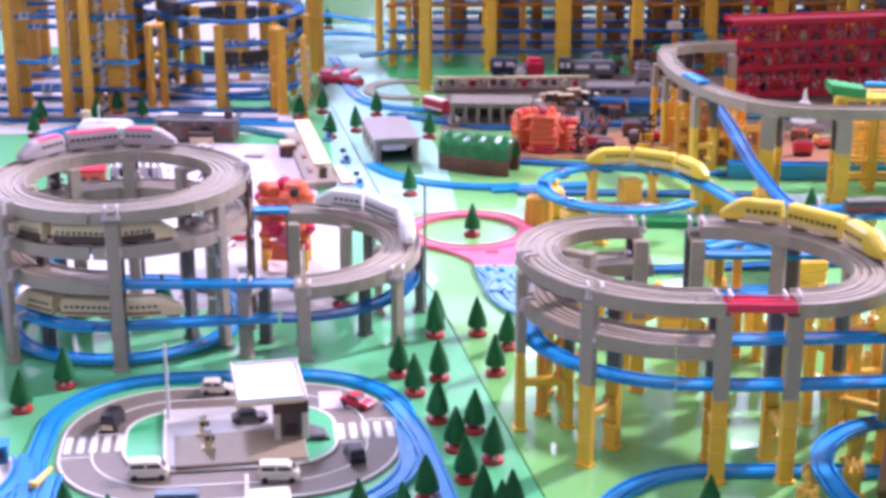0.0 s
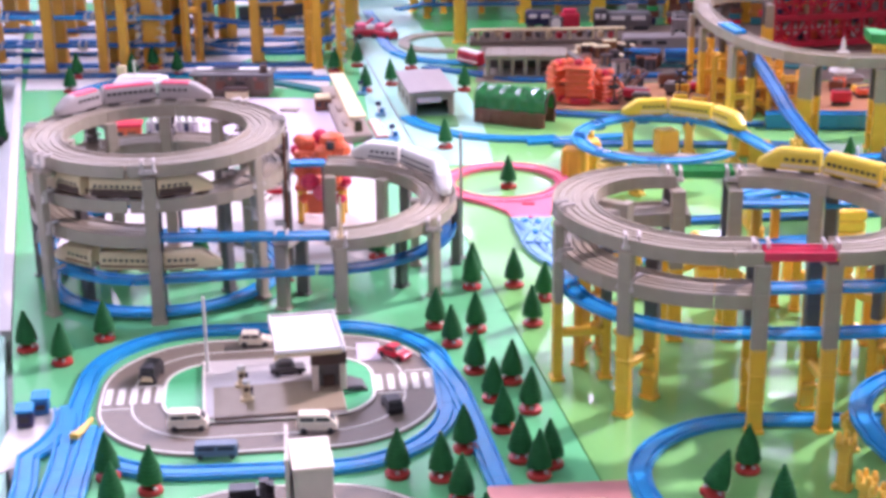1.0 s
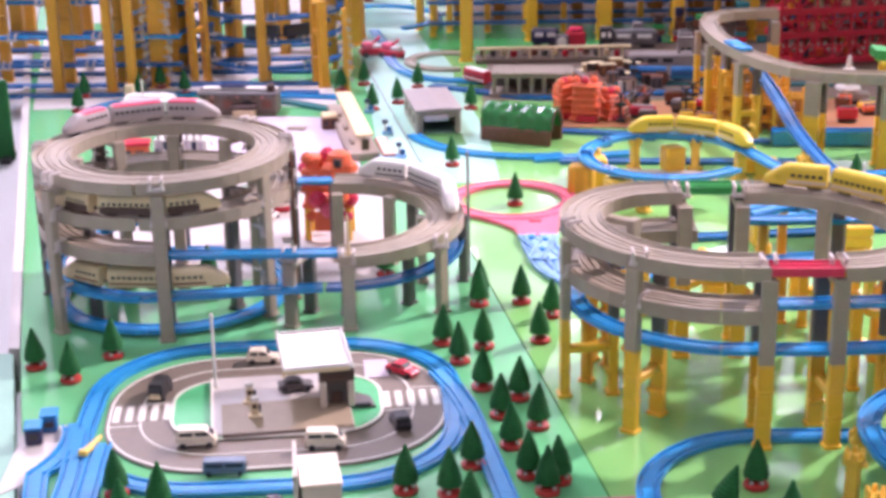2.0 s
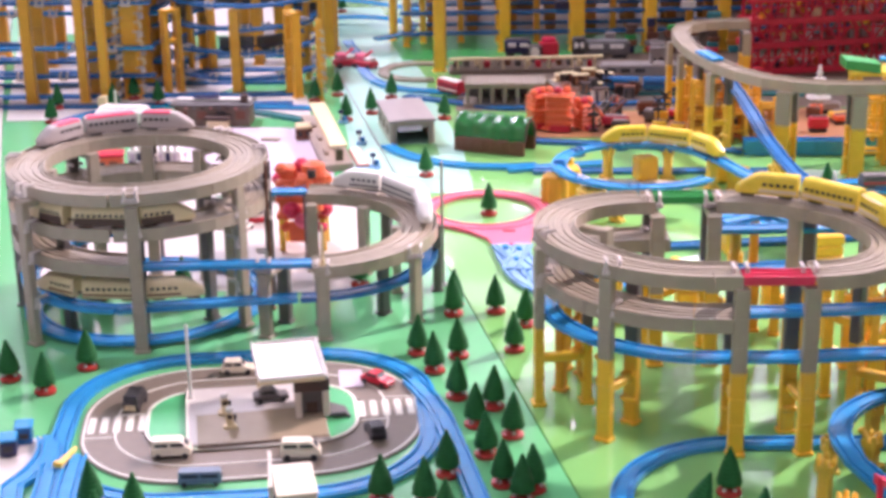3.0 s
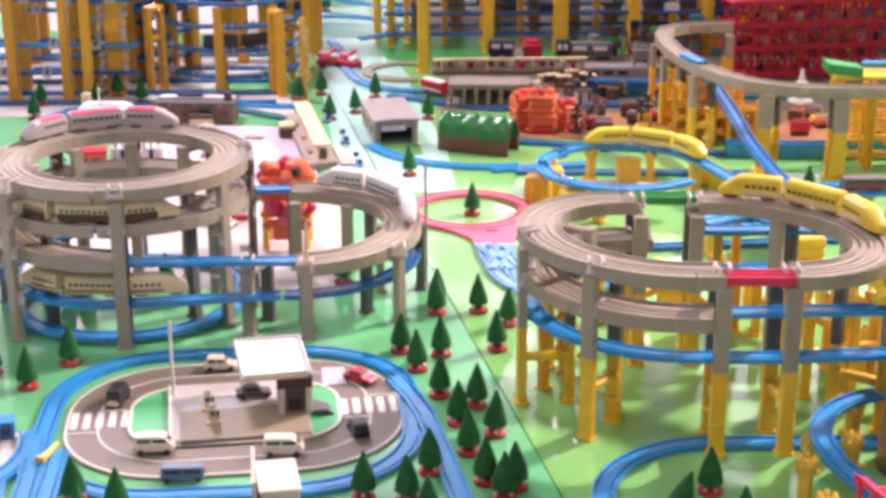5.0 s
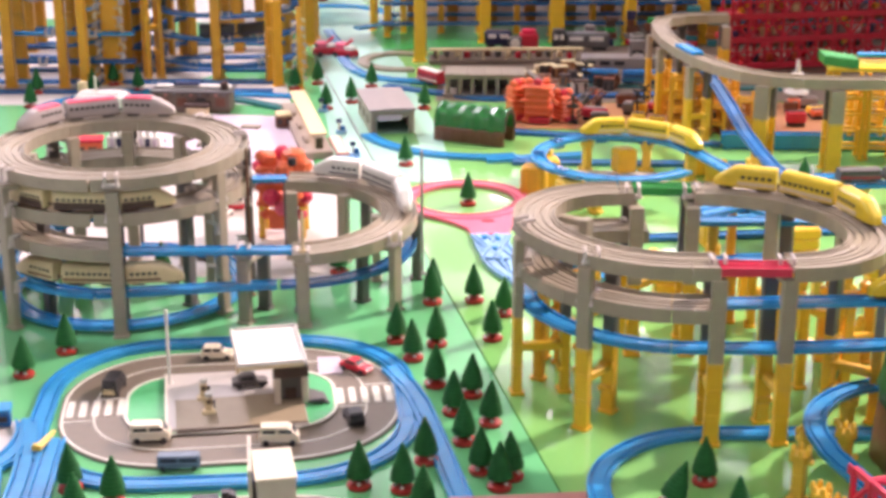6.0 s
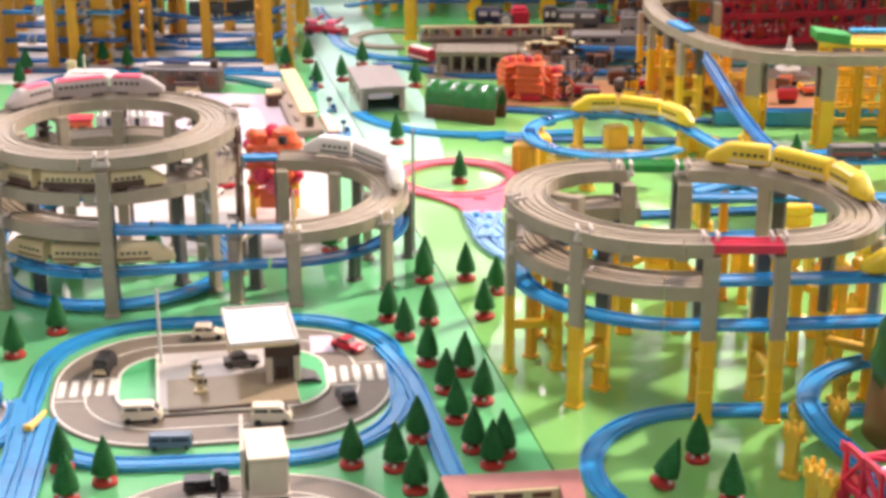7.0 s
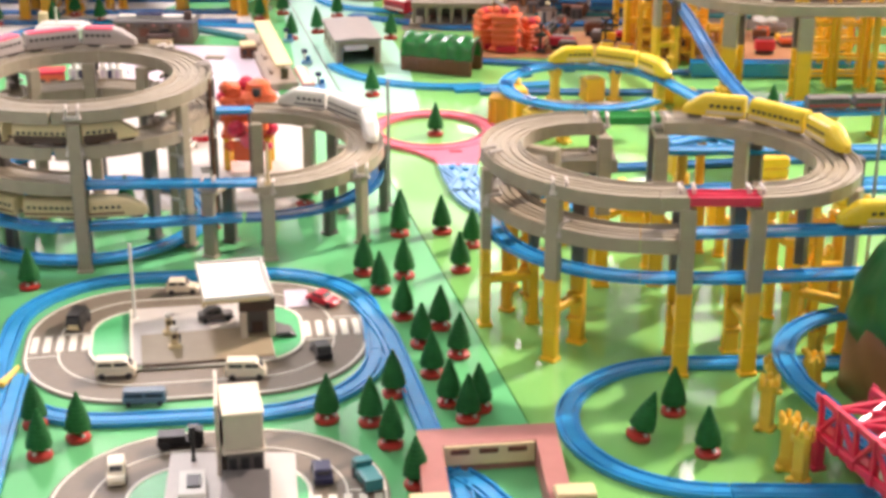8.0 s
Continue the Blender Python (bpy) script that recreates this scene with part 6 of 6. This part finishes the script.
# ================= right yellow tower =================
rtw = thing("railway_tower", (0, 0, 0), "wide stack of grey and blue toy rails on yellow piers", "toy railway")
for k, (z, m) in enumerate(((0.055, BLUED), (0.132, BLUED), (0.228, BRONZE), (0.30, GREYBLUE), (0.37, BRONZE), (0.45, BLUED))):
    for y in (5.80, 5.98, 6.2, 6.45):
        rail_run(rtw, lerp_line((-0.36, y, z), (1.9, y + 0.05, z + 0.01), 12), SINGLE, m, chunk=3)
for x, y, leg in ((-0.339, 5.85, 0.022), (-0.40, 5.98, 0.022), (-0.199, 5.42, 0.040), (0.033, 5.75, 0.042), (0.301, 5.76, 0.055), (0.569, 5.72, 0.042), (0.84, 5.75, 0.045), (1.10, 5.78, 0.050), (1.36, 5.78, 0.045), (1.62, 5.8, 0.05)):
    pier(x, y, 0, 0.55, 0.55, span=0.12, leg=leg, lower=YELLOW, material=YELLOW, group="tower piers", thick=0.03)
for k in range(13):
    pier(-0.25 + 0.155 * k, 6.08 + 0.06 * (k % 2), 0, 0.55, 0.55, span=0.2, leg=0.040, lower=BRONZE, material=BRONZE, group="tower piers", thick=0.03)
for k in range(9):
    pier(-0.1 + 0.22 * k, 6.55, 0, 0.6, 0.6, span=0.1, leg=0.07, lower=BRONZE, material=BRONZE, group="tower piers", thick=0.03)
for k in range(14):
    pier(-0.28 + 0.145 * k, 5.92, 0, 0.50, 0.50, span=0.03, leg=0.022, lower=(YELLOW, AMBER)[k % 2], material=(YELLOW, AMBER)[k % 2], group="tower piers", thick=0.018)
rnd = random.Random(21)
for k in range(26):
    z = (0.139, 0.232, 0.307)[k % 3]
    y = (5.82, 6.0)[k % 2]
    x = -0.22 + 0.078 * k
    c = tagged(Geo().box(0, 0, 0.017, 0.055, 0.028, 0.034, 0, 0.005).part("wagon", (BLACK, GREYD, CRIMSON, NAVY, WHITE, BROWN)[rnd.randrange(6)]), "small toy wagon parked on the tower rails", "toy wagon", "parked wagons")
    c.matrix_basis = pose(x, y, z, 0, 0, 1)

rnd = random.Random(44)
for k in range(14):
    x, y = 0.42 + 0.075 * k, 5.70 + rnd.uniform(-0.02, 0.02)
    st = thing("crate_stack", (x, y, 0.0024), "stack of coloured toy crates before the yellow tower", "crate stack", "crate stacks", rnd.uniform(-12, 12))
    z = 0.0
    for q in range(rnd.randrange(3, 7)):
        hgt = rnd.uniform(0.018, 0.034)
        Geo().box(rnd.uniform(-0.004, 0.004), 0, z + hgt / 2, rnd.uniform(0.030, 0.050), 0.030, hgt - 0.001, 0, 0.003).part("crate", (UMBER, NAVY, CRIMSON, GREEN, BROWN, PALEGREY, BRONZE, TEAL)[rnd.randrange(8)], st)
        z += hgt

# ---- red truss tower ----
rd = thing("truss_tower", (0.862, 5.285, 0.0), "crimson red plastic truss tower of three storeys", "truss tower", turn=11)
for z in (0.014, 0.105, 0.186, 0.262):
    for y in (0, 0.10):
        Geo().box(0.30, y, z, 0.62, 0.014, 0.022, 0, 0.002).part("chord", CRIMSON, rd)
    Geo().box(0.30, 0.05, z + 0.002, 0.61, 0.09, 0.005, 0, 0.001).part("floor_plate", CRIMSON, rd)
for z in (0.014, 0.105, 0.186):
    for y in (0, 0.10):
        for k in range(10):
            x = 0.01 + 0.062 * k
            Geo().box(x, y, z + 0.044, 0.009, 0.009, 0.082, 0, 0.001).part("post", CRIMSON, rd)
            if k < 9:
                p, q = ((x, y, z + 0.004), (x + 0.062, y, z + 0.084)) if k % 2 else ((x, y, z + 0.084), (x + 0.062, y, z + 0.004))
                Geo().rod(p, q, 0.0042, 5).part("diagonal", CRIMSON, rd)
                if y == 0:
                    Geo().box(x + 0.031, y, z + 0.048, 0.056, 0.005, 0.007, 0, 0.001).part("mid_rail", CRIMSON, rd)
rnd = random.Random(61)
for k in range(36):
    u, lvl = 0.02 + 0.0165 * k, k % 3
    sx, sz = rnd.uniform(0.016, 0.034), rnd.uniform(0.018, 0.048)
    b = tagged(Geo().box(0, 0, sz / 2, sx, 0.020, sz, 0, 0.005).part("small_block", (ORANGE, WHITE, NAVY, CREAM, LILAC, AMBER, PALEGREY)[rnd.randrange(7)]), "small coloured toy block on the red tower's floor", "block", "tower blocks")
    b.matrix_basis = rd.matrix_basis @ pose(u, 0.03 + rnd.uniform(0, 0.03), (0.0188, 0.1098, 0.1908)[lvl], 0, 0, rnd.uniform(-20, 20))

# ---- far buildings and engines between the towers ----
cl = thing("clock_house", (0.19, 5.585, 0), "red toy clock house with a white dial", "toy building")
Geo().box(0, 0, 0.034, 0.07, 0.05, 0.068, 0, 0.004).part("wall", CRIMSON, cl)
Geo().box(0, 0, 0.076, 0.05, 0.036, 0.016, 0, 0.004).part("roof", RED, cl)
Geo().box(-0.05, -0.02, 0.030, 0.05, 0.04, 0.060, 0, 0.004).part("side_wing", GREYD, cl)
d = Geo().lathe(0, 0, [(0.018, 0.0), (0.018, 0.003), (0.014, 0.004)], 14).part("dial", PRINT, cl)
d.matrix_basis = pose(-0.05, -0.0405, 0.038, 90, 0, 0)
for x, y, sx, sz, m, m2 in ((0.40, 5.62, 0.17, 0.05, GREYD, SILVER), (0.30, 5.60, 0.05, 0.065, BLACK, GREYD), (0.58, 5.56, 0.05, 0.06, PALEGREY, GREYD), (0.08, 5.66, 0.10, 0.05, NAVY, GREYD)):
    e = thing("toy_engine", (x, y, 0), "dark toy engine parked before the yellow tower", "toy engine", "parked engines")
    Geo().box(0, 0, 0.012 + sz / 2, sx, 0.04, sz, 0, 0.006).part("body", m, e)
    Geo().box(0, 0, 0.014 + sz, sx * 0.9, 0.03, 0.006, 0, 0.002).part("roof", m2, e)
    for s in (-1, 1):
        Geo().box(s * sx * 0.22, -0.0205, 0.012 + sz * 0.66, sx * 0.3, 0.003, sz * 0.3, 0, 0.001).part("window", WHITE if m != PALEGREY else BLACK, e)
        Geo().box(s * sx * 0.28, 0, 0.007, sx * 0.3, 0.036, 0.014, 0, 0.002).part("bogie", BLACK, e)
wp = thing("white_platform", (0.495, 5.34, 0), "pale grey toy platform with an arch", "toy station")
Geo().box(0, 0, 0.020, 0.26, 0.08, 0.040, 0, 0.003).part("platform", PALEGREY, wp)
for s in (-1, 1):
    Geo().box(0.065 + s * 0.025, -0.01, 0.065, 0.012, 0.02, 0.05, 0, 0.002).part("arch_post", PALEGREY, wp)
Geo().box(0.065, -0.01, 0.093, 0.064, 0.02, 0.010, 0, 0.002).part("arch_beam", PALEGREY, wp)
for k in range(3):
    Geo().box(-0.10 + 0.05 * k, -0.041, 0.022, 0.034, 0.004, 0.014, 0, 0.001).part("opening", BLACK, wp)

# ================= trains =================
def oval_lane(off, z, lo, hi):
    return [p for p in oval(RC[0], RC[1], RR + off, RH, RS, z)][lo:hi]


toy_train(oval_lane(0.019, 0.318, 1, 26), "yellow toy express train with a long nose on the deck", LEMON, GREYD, CREAM, band_h=0.008, cars=3, car_len=0.124, start=0.27)
toy_train(lerp_line((0.60, 2.418, 0.255), (1.1, 2.452, 0.258), 6), "yellow toy express train on the blue spiral rail", LEMON, GREYD, CREAM, band_h=0.008, cars=3, car_len=0.122, start=0.05)
toy_train(arc(0.365, 3.872, 0.204, 160, 42, 0.095, 0.095) + lerp_line((0.56, 3.955, 0.095), (0.685, 3.62, 0.091), 5), "yellow toy express train on the raised blue loop", LEMON, GREYD, CREAM, band_h=0.008, cars=3, car_len=0.125, start=0.16)
toy_train(arc(LC[0], LC[1], LR + 0.019, 178, 58, 0.3225, 0.3225), "pale grey toy express train with pink roof on the deck", SHELL, GREYD, None, cars=3, car_len=0.122, start=0.075, roof=ROSE, h=0.043)
toy_train(ring_two(LR + 0.019, -138, -26), "cream and dark brown toy express train on the grey deck", CREAM, UMBER, UMBER, cars=3, car_len=0.118, start=0.0, band_h=0.015)
toy_train(lerp_line((-0.95, 2.965, 0.096), (-0.82, 2.887, 0.096), 2) + lerp_line((-0.75, 2.877, 0.096), (-0.40, 2.925, 0.097), 4), "cream-grey toy express train on the blue rail", CREAM, UMBER, BROWN, cars=3, car_len=0.118, start=0.02)
toy_train(arc(-0.385, 3.165, 0.24, 92, -20, 0.1755, 0.163), "white toy express train on the grey curved deck", WHITE, GREYD, GREYD, cars=3, car_len=0.125, start=0.02)
toy_train(arc(-0.86, 5.335, 0.235, 200, -20, 0.222, 0.222), "black toy train on the yellow tower's rails", BLACK, BLACK, GREYD, cars=6, car_len=0.12, start=0.0, noses=False)
toy_train(arc(-0.86, 5.335, 0.235, 230, 150, 0.298, 0.298), "black toy engine on the yellow tower's rails", BLACK, BLACK, GREYD, cars=2, car_len=0.12, start=0.0, noses=False)
toy_train(lerp_line((-2.0, 5.24, 0.412), (-1.2, 5.24, 0.410)), "dark blue toy train high on the yellow tower", NAVY, BLACK, GREYD, cars=2, car_len=0.12, start=0.50, noses=False)
toy_train(arc(-0.86, 5.335, 0.235, 255, 330, 0.143, 0.143), "black toy train low on the yellow tower", BLACK, BLACK, NAVY, cars=2, car_len=0.12, start=0.0, noses=False)
toy_train(lerp_line((-0.185, 5.07, 0.010), (0.0, 4.86, 0.010)), "red toy train coach before the arcade station", CRIMSON, BLACK, WHITE, cars=1, car_len=0.11, noses=False, roof=WHITE)
toy_train(lerp_line((0.35, 5.05, 0.010), (1.0, 5.0, 0.010)), "blue toy train before the red tower", BLUED, BLACK, TEAL, cars=3, car_len=0.12, noses=False)

toy_train(lerp_line((0.86, 3.655, 0.0875), (1.35, 3.72, 0.0785), 4), "crimson and grey toy train on the blue junction rail", GREYD, BLACK, CRIMSON, cars=3, car_len=0.11, start=0.02, noses=False, h=0.036)

# ---- red crane cars on the pale strip ----
for x, y, t in ((-0.540, 5.50, 20), (-0.465, 5.47, -35)):
    rc = thing("toy_crane_car", (x, y, 0.0012), "red and pink toy crane car on the pale strip", "toy crane", "crane cars", t)
    Geo().box(0, 0, 0.018, 0.085, 0.045, 0.022, 0, 0.004).part("body", CRIMSON, rc)
    Geo().box(-0.018, 0, 0.040, 0.038, 0.038, 0.026, 0, 0.005).part("cab", PINK, rc)
    Geo().box(-0.036, 0, 0.042, 0.004, 0.028, 0.012, 0, 0.001).part("windscreen", BLACK, rc)
    Geo().box(0.020, 0, 0.036, 0.034, 0.034, 0.014, 0, 0.004).part("deck_box", WHITE, rc)
    Geo().rod((0.0, 0, 0.045), (0.030, 0, 0.066), 0.005, 8).part("boom", RED, rc)
    for sx in (-1, 1):
        for sy in (-1, 1):
            wheel_geo(sx * 0.027, sy * 0.0225, 0.010, 0.010, 0.006).part("wheel", BLACK, rc)

# ---- clips on the yellow tower's rails ----
for k in range(26):
    a = 2 * math.pi * k / 6.5
    z = (0.054, 0.141, 0.220, 0.297)[k % 4]
    joint(tw, -0.86 + 0.235 * math.cos(a), 5.335 + 0.235 * math.sin(a), z, math.degrees(a) + 90, CLIPM)
for k in range(30):
    z = (0.086, 0.180, 0.253, 0.330, 0.412)[k % 5]
    joint(tw, -1.98 + 0.028 * k, 5.24 if k % 5 == 2 else 5.0, z, 0, CLIPM)
for x, y, hgt in ((-1.205, 5.06, 0.62), (-0.575, 4.985, 0.27)):
    col = thing("clip_column", (x, y, 0), "amber block column studded with pale rail clips", "bridge pier", "clip columns")
    wide = 0.060 if hgt > 0.4 else 0.018
    block_leg(0.0, 0.0, hgt, wide, 0.05 if hgt > 0.4 else 0.018, True, 0.05).part("column", AMBER, col)
    n = int(hgt / 0.032)
    for k in range(n):
        for s in (-1, 1):
            joint(col, s * (wide / 2 + 0.004) + 0.004 * math.sin(5 * k), -0.030 if hgt > 0.4 else -0.012, 0.03 + (hgt - 0.05) * k / n + 0.008 * s, 90 * s + 25 * math.sin(3 * k), (CLIPM, CREAM)[k % 2], 0.9 if hgt > 0.4 else 0.55)
for k in range(9):
    z = 0.06 + 0.06 * k
    rail_run(tw, arc(-1.30, 5.13, 0.075, -150 + 20 * k, 60 + 20 * k, z, z + 0.05, step=15), SINGLE, (ICE, BLUE, BLUED)[k % 3], chunk=7)

# ---- white stand and red hut on the white board ----
gst = thing("toy_grandstand", (-0.945, 4.12, 0.0018), "white toy grandstand with steps of small seats", "toy building", turn=-2)
Geo().box(0, 0.03, 0.032, 0.15, 0.05, 0.064, 0, 0.002).part("back_block", WHITE, gst)
for k in range(3):
    Geo().box(0, -0.015 - 0.016 * k, 0.018 - 0.006 * k, 0.15, 0.016, 0.036 - 0.012 * k, 0, 0.001).part("step", OFFWHITE, gst)
for k in range(7):
    Geo().box(-0.06 + 0.02 * k, 0.012, 0.074, 0.012, 0.010, 0.022, 0, 0.003).part("seat_back", WHITE, gst)
    Geo().box(-0.06 + 0.02 * k, 0.0035, 0.048, 0.013, 0.005, 0.026, 0, 0.002).part("panel", (LILAC, NAVY, LILAC, WHITE)[k % 4], gst)
    Geo().box(-0.06 + 0.02 * k, -0.015, 0.0385, 0.009, 0.009, 0.008, 0, 0.002).part("seat", (NAVY, WHITE, LILAC)[k % 3], gst)
wt2 = thing("toy_silo", (-0.600, 3.70, 0.0016), "white rounded toy silo with dark window bands", "toy building", turn=10)
secs = []
for w, z in ((0.026, 0.0), (0.027, 0.01), (0.030, 0.05), (0.029, 0.085), (0.022, 0.106), (0.010, 0.116)):
    secs.append([(w * math.cos(a), w * 0.9 * math.sin(a), z) for a in np.linspace(0, 2 * math.pi, 21)[:-1]])
Geo().sweep(secs).part("body", WHITE, wt2, smooth=True)
for z in (0.030, 0.078):
    Geo().box(0, -0.0255, z, 0.030, 0.005, 0.010, 0, 0.002).part("window_band", NAVY, wt2)
Geo().box(0.0, -0.022, 0.008, 0.040, 0.012, 0.012, 0, 0.002).part("step", CRIMSON, wt2)
rh = thing("toy_hut", (-1.075, 4.15, 0.0018), "orange-red toy hut on the white board", "toy building", turn=8)
Geo().box(0, 0, 0.024, 0.075, 0.05, 0.048, 0, 0.003).part("wall", ORANGE, rh)
Geo().box(0, 0, 0.052, 0.085, 0.060, 0.009, 0, 0.003).part("roof", CRIMSON, rh)
Geo().box(0.012, -0.0255, 0.020, 0.022, 0.002, 0.030, 0, 0.0005).part("door", BROWN, rh)
Geo().box(-0.020, -0.0255, 0.028, 0.018, 0.002, 0.014, 0, 0.0005).part("window", BLACK, rh)
for x, y, m, t in ((-0.90, 3.86, CRIMSON, 20), (-1.0, 3.74, HILL, 80), (-0.70, 3.82, HILL, 10), (-0.58, 3.86, GREYD, 40), (-0.62, 3.62, WHITE, 70), (-0.86, 3.55, HILL, 15)):
    toy_car((x, y, 0.0016), t, "hatch", m, "small toy car parked on the white board").scale = (0.9,) * 3
